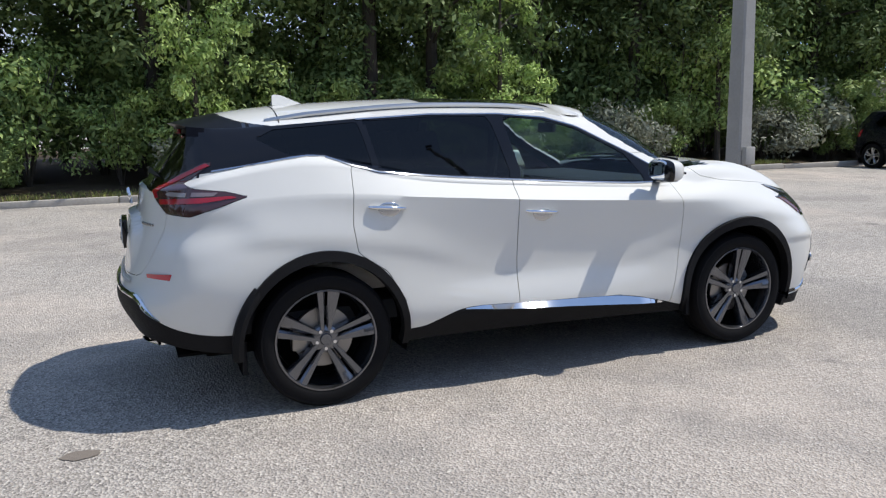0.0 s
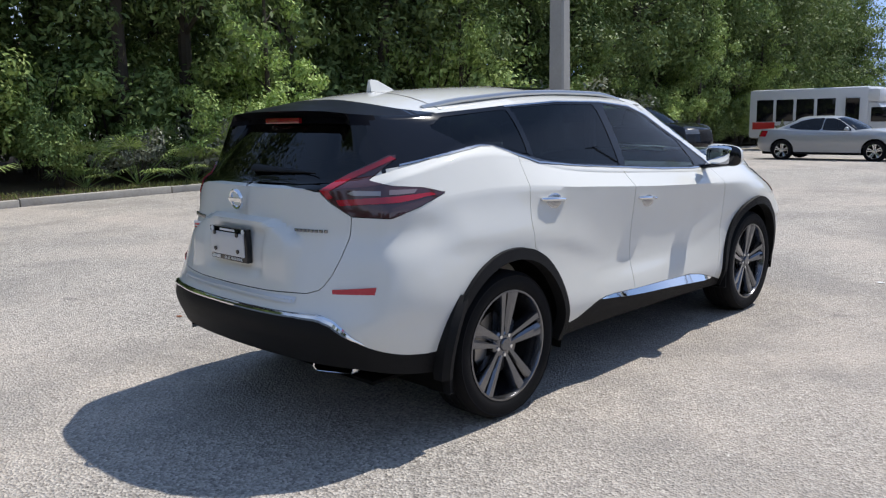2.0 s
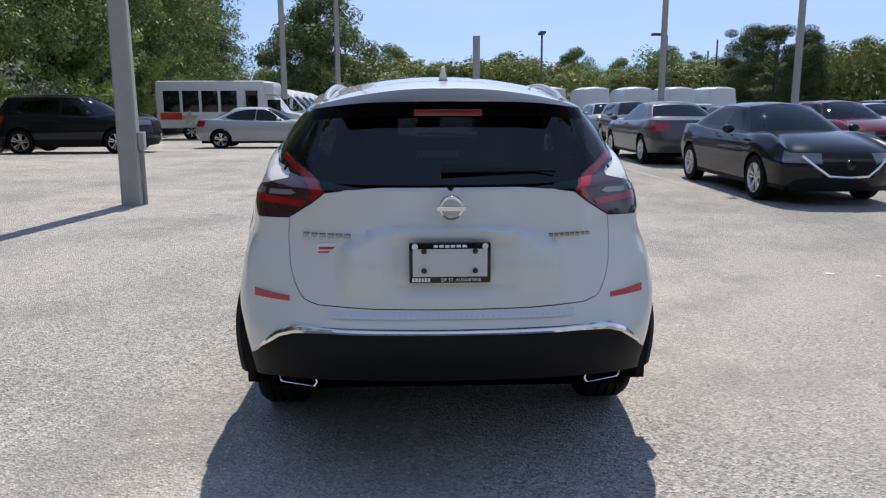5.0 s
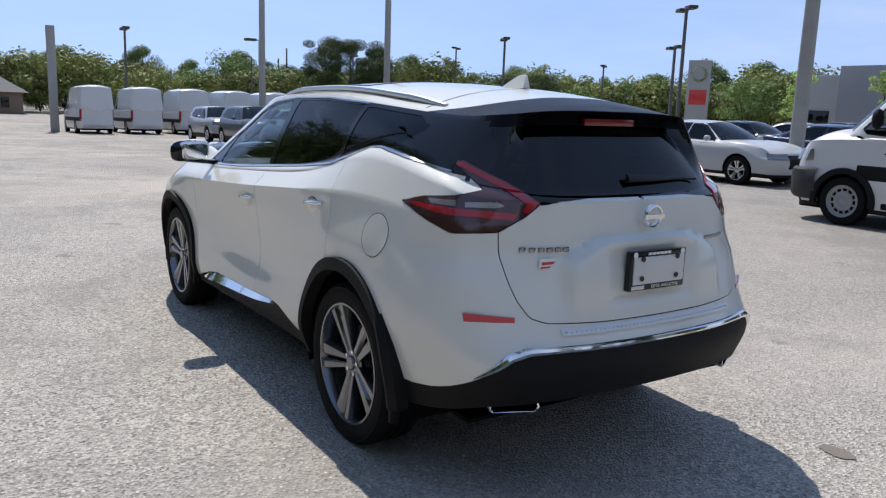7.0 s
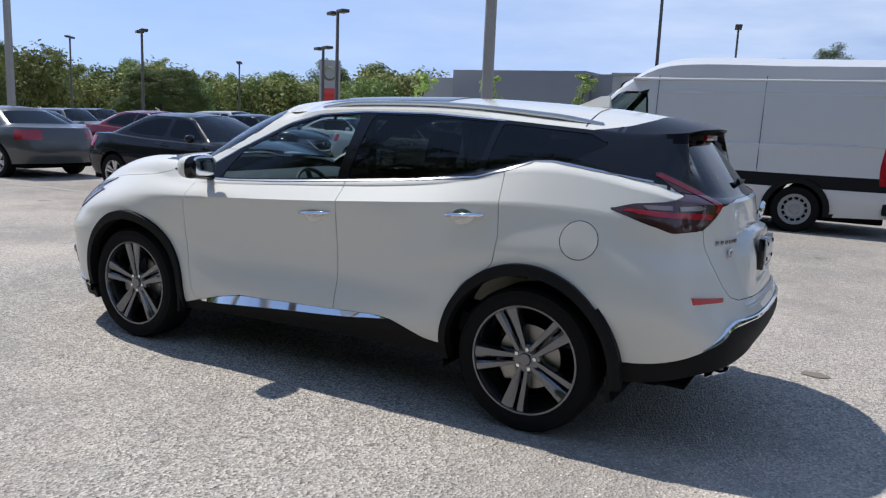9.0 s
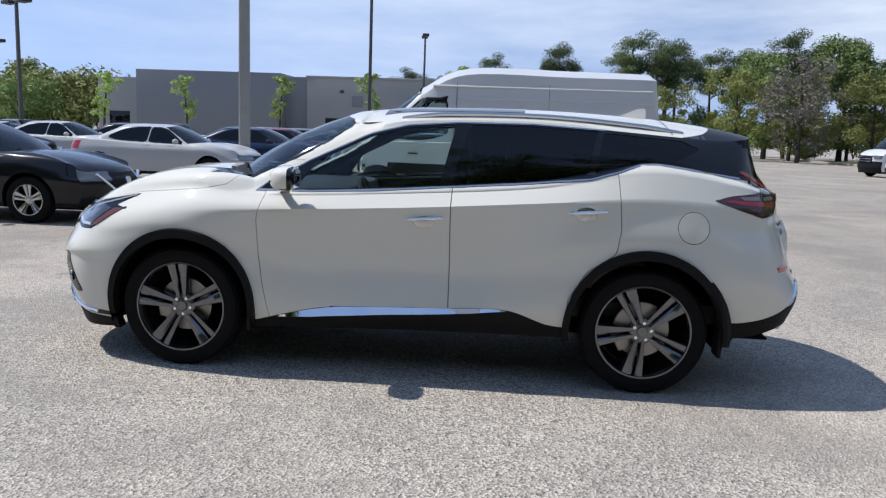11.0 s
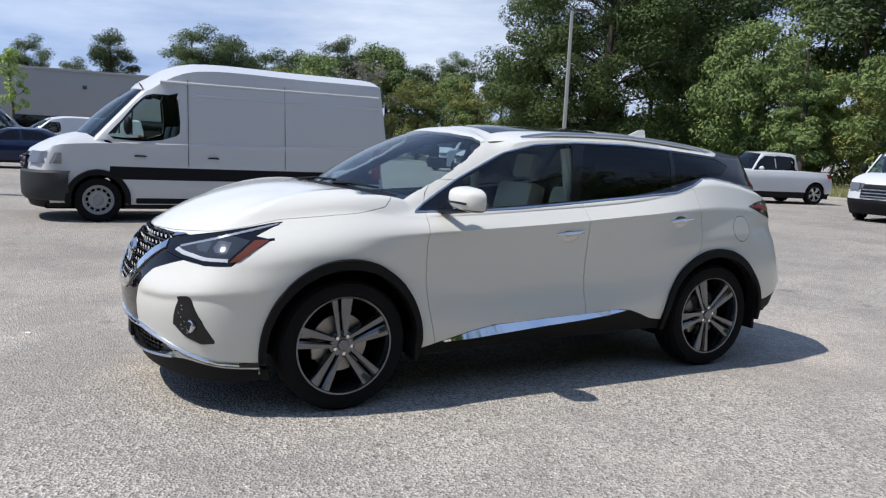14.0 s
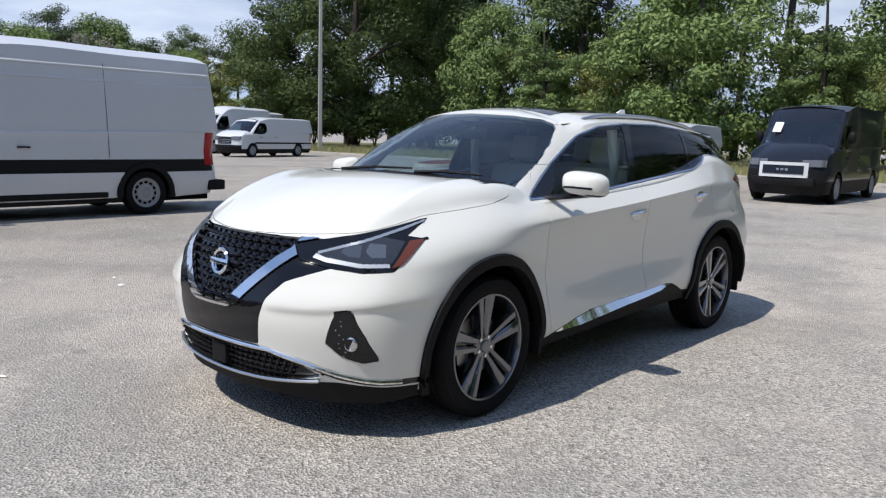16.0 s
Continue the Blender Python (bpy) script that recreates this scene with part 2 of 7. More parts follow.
def column(points, n):
    """Catmull-Rom across the levels, ends left free."""
    P = np.array(points, float)
    P = np.concatenate([[2 * P[0] - P[1]], P, [2 * P[-1] - P[-2]]])
    out = []
    for i in range(1, len(P) - 2):
        for t in np.linspace(0, 1, n, endpoint=False):
            a, b, c, d = P[i - 1], P[i], P[i + 1], P[i + 2]
            out.append(0.5 * (2 * b + (c - a) * t + (2 * a - 5 * b + 4 * c - d) * t * t + (3 * b - a - 3 * c + d) * t ** 3))
    out.append(P[-2])
    return np.array(out)


def inside(poly, p, q):
    """Signed distance to a polygon in a plane: negative inside."""
    poly = np.array(poly, float)
    d = np.full(len(p), 1e9)
    odd = np.zeros(len(p), bool)
    for (ax, ay), (bx, by) in zip(poly, np.roll(poly, -1, 0)):
        ex, ey = bx - ax, by - ay
        t = np.clip(((p - ax) * ex + (q - ay) * ey) / (ex * ex + ey * ey + 1e-12), 0, 1)
        d = np.minimum(d, np.hypot(p - ax - t * ex, q - ay - t * ey))
        crosses = ((ay > q) != (by > q)) & (p < (q - ay) * ex / (ey if abs(ey) > 1e-12 else 1e-12) + ax)
        odd ^= crosses
    return np.where(odd, -d, d)


def cut(bm, fn, snap=0.0012):
    """Splits faces along the line where fn, a function of arrays x, y, z, is zero."""
    bm.verts.ensure_lookup_table()
    co = np.array([v.co for v in bm.verts])
    val = fn(co[:, 0], co[:, 1], co[:, 2])
    val = np.where(np.abs(val) < snap, 0.0, val)
    if val.min() >= 0 or val.max() <= 0:
        return
    bm.verts.index_update()
    on = {v for v, w in zip(bm.verts, val) if w == 0.0}
    for e in list(bm.edges):
        a, b = e.verts
        va, vb = val[a.index], val[b.index]
        if va * vb < 0:
            on.add(bmesh.utils.edge_split(e, a, va / (va - vb))[1])
    todo = {f for v in on for f in v.link_faces}
    for f in todo:
        marks = [v for v in f.verts if v in on]
        if len(marks) == 2 and not any(set(marks) == set(e.verts) for e in f.edges):
            bmesh.utils.face_split(f, marks[0], marks[1])
        elif len(marks) > 2:
            bmesh.utils.face_split(f, marks[0], marks[-1]) if not any({marks[0], marks[-1]} == set(e.verts) for e in f.edges) else None
    bm.verts.index_update()


def panel(src, keep, name, mat, parent, label="", gap=0.0, depth=0.0, lift=0.0, mirror=True, smooth=True):
    """Takes the faces of src that are kept as a sheet of its own, drawn in by a gap at its rim, with a turned-in edge."""
    bm = bmesh.new()
    got = {}
    for f in keep:
        vs = []
        for v in f.verts:
            if v not in got:
                got[v] = bm.verts.new(v.co + (v.normal * lift if lift else Vector()))
            vs.append(got[v])
        try:
            bm.faces.new(vs)
        except ValueError:
            pass
    bm.normal_update()
    rim = [e for e in bm.edges if e.is_boundary and not all(abs(v.co.y) < 1e-4 for v in e.verts)]
    if gap:
        move = {}
        for e in rim:
            f = e.link_faces[0]
            d = (e.verts[1].co - e.verts[0].co).normalized().cross(f.normal)
            if d.dot(f.calc_center_median() - e.verts[0].co) < 0:
                d = -d
            for v in e.verts:
                move.setdefault(v, []).append(d)
        for v, ds in move.items():
            d = sum(ds, Vector())
            if abs(v.co.y) < 1e-4:
                d.y = 0
            if d.length > 1e-6:
                v.co += d.normalized() * gap
    if depth:
        norm = {v: v.normal.copy() for e in rim for v in e.verts}
        res = bmesh.ops.extrude_edge_only(bm, edges=rim)["geom"]
        for v in (g for g in res if isinstance(g, bmesh.types.BMVert)):
            near = [e.other_vert(v) for e in v.link_edges if e.other_vert(v) in norm]
            n = norm[near[0]] if near else v.normal
            v.co -= n * depth
            if abs(near[0].co.y if near else 1) < 1e-4:
                v.co.y = 0
    if mirror:
        geom = bm.verts[:] + bm.edges[:] + bm.faces[:]
        dup = bmesh.ops.duplicate(bm, geom=geom)["geom"]
        for v in (g for g in dup if isinstance(g, bmesh.types.BMVert)):
            v.co.y = -v.co.y
        bmesh.ops.reverse_faces(bm, faces=[g for g in dup if isinstance(g, bmesh.types.BMFace)])
        bmesh.ops.remove_doubles(bm, verts=[v for v in bm.verts if abs(v.co.y) < 1e-4], dist=1e-4)
    return part(name, bm, mat, parent, label, smooth)


def flipped(ob, name=None):
    """The mirror image of a part across the car's middle plane, as an object of its own."""
    bm = bmesh.new()
    bm.from_mesh(ob.data)
    bmesh.ops.transform(bm, matrix=ob.matrix_basis, verts=bm.verts)
    for v in bm.verts:
        v.co.y = -v.co.y
    bmesh.ops.reverse_faces(bm, faces=bm.faces)
    made = part(name or ob.name.split(".")[0], bm, list(ob.data.materials), ob.parent)
    if "label" in ob:
        made["label"] = ob["label"]
    return made


# ---- the white crossover in the middle ----
# Lines that run round half the body, from the middle of the tail over the side to the middle of the nose.
SILL = [(-2.375, 0, .435), (-2.35, .45, .435), (-2.255, .73, .425), (-1.99, .865, .365), (-1.41, .89, .30), (-.75, .875, .305), (0, .875, .295),
        (.9, .88, .27), (1.41, .89, .24), (1.95, .83, .20), (2.17, .66, .19), (2.32, .38, .20), (2.36, 0, .20)]
LOW = [(-2.445, 0, .59), (-2.415, .45, .59), (-2.285, .765, .585), (-2.0, .905, .58), (-1.41, .94, .50), (-.75, .93, .46), (0, .935, .43),
       (.9, .925, .41), (1.41, .925, .45), (1.95, .875, .42), (2.21, .72, .41), (2.39, .40, .43), (2.44, 0, .43)]
WIDE = [(-2.395, 0, .735), (-2.365, .45, .735), (-2.222, .768, .745), (-2.0, .912, .76), (-1.41, .950, .78), (-.75, .906, .72), (0, .888, .70),
        (.9, .905, .72), (1.41, .95, .76), (1.95, .89, .68), (2.23, .735, .64), (2.41, .40, .63), (2.46, 0, .63)]
SHOULDER = [(-2.315, 0, .98), (-2.28, .45, .98), (-2.145, .725, 1.03), (-1.97, .832, 1.12), (-1.41, .902, 1.155), (-.75, .921, 1.108), (0, .925, 1.052),
            (.9, .930, 1.0), (1.41, .932, .965), (1.95, .835, .87), (2.17, .68, .835), (2.34, .40, .83), (2.39, 0, .83)]
BELT = [(-2.275, 0, 1.195), (-2.235, .45, 1.195), (-2.10, .695, 1.205), (-1.93, .79, 1.24), (-1.41, .83, 1.30), (-.75, .84, 1.19), (0, .845, 1.13),
        (.9, .845, 1.085), (1.41, .79, 1.115), (1.95, .665, 1.025), (2.12, .53, .975), (2.25, .30, .955), (2.295, 0, .955)]
GLASS_FOOT = [(-2.235, 0, 1.215), (-2.19, .45, 1.22), (-2.04, .665, 1.25), (-1.87, .745, 1.29), (-1.41, .765, 1.36), (-.75, .80, 1.235), (0, .805, 1.17),
              (.86, .80, 1.12), (1.0, .74, 1.175), (1.08, .62, 1.195), (1.16, .46, 1.205), (1.24, .24, 1.215), (1.27, 0, 1.22)]
RAIL = [(-2.09, 0, 1.545), (-2.07, .33, 1.54), (-2.0, .53, 1.52), (-1.80, .61, 1.51), (-1.41, .645, 1.535), (-.75, .665, 1.582), (0, .66, 1.565),
        (.30, .63, 1.515), (.37, .56, 1.555), (.42, .46, 1.58), (.455, .33, 1.597), (.475, .17, 1.607), (.48, 0, 1.61)]
RIDGE = [(-2.09, 0, 1.545), (-2.04, 0, 1.557), (-1.95, 0, 1.578), (-1.75, 0, 1.612), (-1.41, 0, 1.645), (-.75, 0, 1.672), (0, 0, 1.662),
         (.25, 0, 1.645), (.33, 0, 1.637), (.39, 0, 1.63), (.43, 0, 1.624), (.46, 0, 1.616), (.48, 0, 1.61)]
NU = 18


def shell(lines, nu, bonnet=0.085, overhang=0.0, nv=(9, 12, 11, 8), crease=0.75):
    """The half body as a grid of points, rows from sill to ridge, and the row at which each band begins."""
    S, L, W, H, B, F, R, T = (spline(c, nu) for c in lines)
    n = len(S)
    st = np.arange(n) / nu
    cols = []
    for i in range(n):
        soft = column([S[i], L[i], W[i], H[i], B[i]], nv[0])
        hard = np.vstack([column([S[i], L[i], W[i], H[i]], nv[0]), column([H[i], (H[i] + B[i]) / 2, B[i]], nv[0] // 2 + 1)[1:][:nv[0]]])
        hard = np.vstack([hard[:3 * nv[0] + 1], np.linspace(H[i], B[i], nv[0] + 1)[1:]])
        k = crease * np.clip((st[i] - 2.4) / 0.9, 0, 1) * np.clip((8.1 - st[i]) / 1.7, 0, 1)
        cols.append(soft * (1 - k) + hard * k)
    rows = list(np.transpose(cols, (1, 0, 2)))
    first = [0, len(rows) - 1]
    grow = np.clip((st - 7.3) / 1.7, 0, 1)
    for w in np.linspace(0, 1, nv[1] + 1)[1:]:
        row = B + (F - B) * w
        row[:, 2] += bonnet * grow * 4 * (w * (1 - w)) ** 0.9 * (1.12 - 0.24 * w)
        row[:, 1] += np.where(st < 7, 0.010 * 4 * w * (1 - w), 0)
        rows.append(row)
    first.append(len(rows) - 1)
    out = F - np.array([0, 0, 0.0])
    for w in np.linspace(0, 1, nv[2] + 1)[1:]:
        row = F + (R - F) * w
        k = 4 * w * (1 - w)
        side = np.clip(1 - np.abs(st - 5) / 2.5, 0, 1)
        row[:, 1] += 0.018 * k * np.clip((7 - st) / 2, 0, 1) * np.clip((st - 1.5) / 2, 0, 1)
        front = np.clip((st - 7.6) / 2, 0, 1)
        row[:, 0] += 0.03 * k * front
        row[:, 2] += 0.03 * k * front
        if overhang:
            back = np.clip((1.75 - st) / 0.5, 0, 1)
            row[:, 0] += overhang * back * (min(w / 0.86, 1) if w < 0.93 else 0)
        rows.append(row)
    first.append(len(rows) - 1)
    for w in np.linspace(0, 1, nv[3] + 1)[1:]:
        row = R + (T - R) * w
        row[:, 2] = R[:, 2] + (T[:, 2] - R[:, 2]) * (1 - (1 - w) ** 2.1)
        rows.append(row)
    first.append(len(rows) - 1)
    return np.array(rows), first, st


def grid_mesh(rows):
    bm = bmesh.new()
    vs = [[bm.verts.new(p) for p in row] for row in rows]
    for a, b in zip(vs, vs[1:]):
        for k in range(len(a) - 1):
            loop = [a[k], b[k], b[k + 1], a[k + 1]]
            loop = [v for i, v in enumerate(loop) if (v.co - loop[i - 1].co).length > 1e-5]
            if len(loop) > 2:
                bm.faces.new(loop)
    bmesh.ops.remove_doubles(bm, verts=bm.verts, dist=1e-5)
    bmesh.ops.recalc_face_normals(bm, faces=bm.faces)
    bm.normal_update()
    mid = max(bm.faces, key=lambda f: f.calc_center_median().z)
    if mid.normal.z < 0:
        bmesh.ops.reverse_faces(bm, faces=bm.faces)
        bm.normal_update()
    return bm


crossover = thing("crossover", "pearl white crossover with black glass and grey alloy wheels", "car")
rows, first, st = shell((SILL, LOW, WIDE, SHOULDER, BELT, GLASS_FOOT, RAIL, RIDGE), NU, 0.085, 0.10, (14, 12, 11, 8), 1.0)


def ease(v):
    v = np.clip(v, 0, 1)
    return v * v * (3 - 2 * v)


# pressed creases: the haunch over the rear wheel, the front wing's line, the hollow round the plate
X, Y, Z = rows[:, :, 0], rows[:, :, 1], rows[:, :, 2]
flank = ease((Y - .60) / .15) * (Z < 1.2)
line = np.interp(X, [-2.1, -1.7, -1.3, -.9, -.5], [.955, .95, .92, .84, .72])
d = Z - line
haunch = np.where(d > 0, ease(1 - d / .16), ease(1 - -d / .07)) * ease((X + 2.12) / .25) * ease((-.45 - X) / .5)
line = np.interp(X, [.2, .7, 1.2, 1.6, 2.0], [.60, .70, .865, .90, .83])
d = Z - line
wing = np.where(d > 0, ease(1 - d / .14), ease(1 - -d / .07)) * ease((X - .15) / .7) * ease((2.05 - X) / .3)
rows[:, :, 1] += flank * (.008 * haunch + .006 * wing)
lower = np.where(Z < .72, ease(1 - np.abs(Z - .62) / .10), 0) * ease((X + .8) / .3) * ease((.85 - X) / .3)
rows[:, :, 1] -= flank * .004 * lower
brim = 1.062 - .10 * np.clip(Y / .44, 0, 1) ** 4
hollow = ease((brim - Z) / .016) * ease((Z - .74) / .20) * ease((.46 - Y) / .05)
rows[:, :, 0] += np.where(X < -1.9, -.046 * hollow, 0)
# the number plate sits in a shallow recess
recess = ease((.27 - Y) / .06) * ease((Z - .775) / .05) * ease((1.03 - Z) / .05)
rows[:, :, 0] += np.where(X < -1.9, .022 * recess, 0)
# the quarter draws in below the tail lamp
dent = ease(1 - np.abs(Z - .995) / .12) * ease((-1.70 - X) / .22) * ease((Y - .50) / .16)
rows[:, :, 1] -= .020 * dent
# the bumper's corner folds in below a line from the lamp to the wheel
d = Z - np.interp(Y, [.3, .6, .9], [.650, .655, .69])
fold = np.where(d > 0, ease(1 - d / .13), ease(1 - -d / .035)) * ease((X - 1.72) / .22) * ease((Y - .30) / .14)
rows[:, :, 0] += .010 * fold
rows[:, :, 1] += .012 * fold
bm = grid_mesh(rows)
ARCH = ((1.412, .372), (-1.412, .372))
R_IN, R_OUT = .435, .492


def side(fn):
    return lambda x, y, z: np.where(y > 0.60, fn(x, z), 9.0)


def side_poly(poly, ymin=0.55):
    return lambda x, y, z: np.where(y > ymin, inside(poly, x, z), 9.0)


def corner_poly(poly, sign):
    """In the view from 45 degrees: sign -1 the tail's corner, +1 the nose's."""
    if sign < 0:
        return lambda x, y, z: np.where(x < -1.3, inside(poly, x + y, z), 9.0)
    return lambda x, y, z: np.where(x > 1.3, inside(poly, y - x, z), 9.0)


def nose_poly(poly):
    return lambda x, y, z: np.where(x > 1.7, inside(poly, y, z), 9.0)


def tail_poly(poly):
    return lambda x, y, z: np.where(x < -1.75, inside(poly, y, z), 9.0)


def arch_in(x, y, z):
    d = np.minimum(np.hypot(x - ARCH[0][0], z - ARCH[0][1]), np.hypot(x - ARCH[1][0], z - ARCH[1][1])) - R_IN
    return np.where(y > 0.6, d, 9.0)


def arch_out(x, y, z):
    d = np.minimum(np.hypot((x - ARCH[0][0]) * 1.04, z - ARCH[0][1]), np.hypot((x - ARCH[1][0]) * 1.04, z - ARCH[1][1])) - R_OUT
    return np.where(y > 0.6, d, 9.0)


# Outlines on the body, in side view (x, z), corner view (x + y or y - x, z) or end view (y, z).
DLO = [(.97, 1.106), (.61, 1.113), (.2, 1.137), (-.18, 1.168), (-.7, 1.212), (-1.06, 1.252), (-1.22, 1.298), (-1.36, 1.350), (-1.44, 1.354),
       (-1.54, 1.342), (-1.95, 1.285), (-2.3, 1.235), (-2.4, 1.30), (-2.3, 1.9), (-2.0, 1.75), (-1.62, 1.516), (-1.12, 1.549),
       (-.71, 1.570), (-.27, 1.566), (.05, 1.540), (.29, 1.478), (.634, 1.312), (.9, 1.16)]
TAILLAMP = [(-.92, 1.163), (-1.05, 1.192), (-1.25, 1.208), (-1.40, 1.232), (-1.22, 1.325), (-1.27, 1.34), (-1.52, 1.265), (-1.72, 1.19),
            (-1.64, 1.14), (-1.50, 1.078), (-1.25, 1.07), (-1.08, 1.112)]
HEADLAMP = [(-.965, 1.055), (-1.2, 1.015), (-1.45, .978), (-1.72, .945), (-1.86, .925), (-1.82, .86), (-1.62, .832), (-1.4, .815),
            (-1.2, .822), (-1.1, .885), (-.99, .962), (-1.12, .972)]
DOOR_F = [(.885, 1.2), (.905, 1.06), (.93, .94), (.92, .72), (.895, .55), (.85, .36), (.83, .30), (-.255, .30), (-.250, .6), (-.246, .95), (-.245, 1.3), (.8, 1.3)]
DOOR_R = [(-.245, 1.3), (-.246, .95), (-.250, .6), (-.255, .30), (-.95, .30), (-.95, .40), (-.96, .55), (-1.06, .72), (-1.225, .835), (-1.245, .98), (-1.222, 1.27), (-1.21, 1.32), (-.7, 1.32)]
CLAD = [(2.5, .235), (1.86, .235), (1.80, .26), (.93, .315), (.83, .345), (.6, .405), (.44, .432), (-.2, .455), (-.56, .468), (-.64, .458), (-.72, .43),
        (-.84, .383), (-.97, .372), (-1.60, .40), (-1.84, .452), (-1.98, .458), (-2.09, .488), (-2.24, .555), (-2.7, .575), (-2.7, -.2), (2.5, -.2)]
SILL_CHROME = [(.79, .353), (.60, .402), (.44, .430), (.1, .446), (-.21, .456), (-.50, .469), (-.60, .463), (-.50, .455), (-.21, .432), (.1, .412), (.45, .382)]
TAILGATE = [(0, 1.3), (.66, 1.3), (.66, 1.10), (.665, 1.0), (.655, .90), (.635, .83), (.60, .770), (.54, .750), (.3, .740), (0, .737), (-.1, .737), (-.1, 1.3)]
REAR_BLACK = [(-.1, 1.207), (.28, 1.207), (.42, 1.197), (.50, 1.185), (.70, 1.20), (.9, 1.25), (.9, 1.9), (-.1, 1.9)]
GRILLE = [(-.1, .952), (.40, .952), (.395, .90), (.15, .665), (.10, .655), (-.1, .655)]
V_CHROME = [(-.1, .655), (.10, .655), (.15, .665), (.395, .90), (.40, .952), (.475, .953), (.465, .89), (.19, .625), (.14, .608), (-.1, .603)]
NOSE_BLACK = [(-.1, .953), (.475, .953), (.60, .935), (.70, .845), (.62, .835), (.45, .765), (.375, .68), (.345, .60), (.33, .50), (.32, .452), (-.1, .452)]
INTAKE = [(-.1, .425), (.38, .42), (.52, .385), (.60, .33), (.50, .295), (.3, .275), (-.1, .27)]
LIP_CHROME = [(-.1, .452), (.38, .448), (.55, .405), (.70, .345), (.80, .315), (.9, .300), (.9, .272), (.78, .287), (.67, .315), (.53, .378), (.38, .424), (-.1, .428)]
FOG = [(.70, .652), (.75, .66), (.79, .54), (.82, .415), (.77, .402), (.705, .435), (.655, .50), (.665, .54)]
TAIL_CHROME = [(-.1, .664), (.5, .666), (.64, .660), (.66, .646), (.5, .646), (-.1, .644)]
BONNET = [(-.1, .956), (-.1, 1.4), (.9, 1.4)]

SCREEN = [(-.1, 1.222), (.30, 1.212), (.56, 1.196), (.735, 1.178), (.695, 1.31), (.640, 1.43), (.580, 1.535), (.50, 1.566), (.32, 1.587), (-.1, 1.602)]
PANE_F = [(.73, 1.124), (.60, 1.131), (.2, 1.155), (-.165, 1.186), (-.245, 1.548), (.03, 1.523), (.27, 1.465), (.60, 1.305)]
PANE_R = [(-.235, 1.193), (-.7, 1.230), (-1.02, 1.268), (-1.045, 1.278), (-1.095, 1.535), (-.71, 1.552), (-.33, 1.550)]
PANE_Q = [(-1.085, 1.283), (-1.21, 1.318), (-1.35, 1.368), (-1.45, 1.372), (-1.53, 1.362), (-1.70, 1.45), (-1.60, 1.499), (-1.135, 1.531)]
ROOF_BLACK = [(-1.57, .66), (-1.66, .60), (-1.75, .52), (-1.80, .42), (-1.83, .30), (-1.845, -.1), (-2.4, -.1), (-2.4, .9), (-1.6, .9)]


def roof_black(x, y, z):
    return np.where((x < -1.53) & (z > 1.47), inside(ROOF_BLACK, x, y), 9.0)


def hood_line(x, y, z):
    """Above the shut line of the bonnet."""
    edge = np.interp(x, [1.0, 1.07, 1.15, 1.3, 1.6, 1.75, 1.9, 2.1, 2.3, 2.6], [1.40, 1.21, 1.137, 1.105, 1.075, 1.058, 1.02, .978, .955, .955])
    return np.where(x > 1.0, edge - z, 9.0)


tests = {"dlo": side_poly(DLO, .58), "clad": side_poly(CLAD), "door_f": side_poly(DOOR_F), "door_r": side_poly(DOOR_R),
         "arch_in": arch_in, "arch_out": arch_out, "tail": corner_poly(TAILLAMP, -1), "head": corner_poly(HEADLAMP, 1),
         "sill_chrome": side_poly(SILL_CHROME), "gate": tail_poly(TAILGATE), "black": tail_poly(REAR_BLACK), "grille": nose_poly(GRILLE),
         "vee": nose_poly(V_CHROME), "nose": nose_poly(NOSE_BLACK), "intake": nose_poly(INTAKE), "lip": nose_poly(LIP_CHROME),
         "fog": nose_poly(FOG), "tail_chrome": tail_poly(TAIL_CHROME), "hood": hood_line, "roof_black": roof_black,
         "trim": lambda x, y, z: np.where(y > .58, inside(DLO, x, z) + .008, 9.0),
         "screen": lambda x, y, z: np.where((x > .2) & (x < 1.34), inside(SCREEN, y, z), 9.0),
         "pane_f": side_poly(PANE_F), "pane_r": side_poly(PANE_R), "pane_q": side_poly(PANE_Q),
         "nose_clad": lambda x, y, z: np.where(x > 1.88, z - np.interp(y, [0, .5, .66, .8, .9], [.272, .29, .30, .275, .26]), 9.0),
         "tail_clad": lambda x, y, z: np.where(x < -1.9, z - np.interp(y, [0, .5, .64, .70, .76, .80, .87, .90], [.645, .646, .646, .620, .572, .535, .47, .45]), 9.0)}
for key, fn in tests.items():
    cut(bm, fn)
bm.normal_update()
bm.faces.ensure_lookup_table()
cen = np.array([f.calc_center_median() for f in bm.faces])
hit = {k: fn(cen[:, 0], cen[:, 1], cen[:, 2]) < 0 for k, fn in tests.items()}
band = np.array([0.0] * len(cen))
glass_foot = spline(GLASS_FOOT, NU)
rail = spline(RAIL, NU)
zones = {}
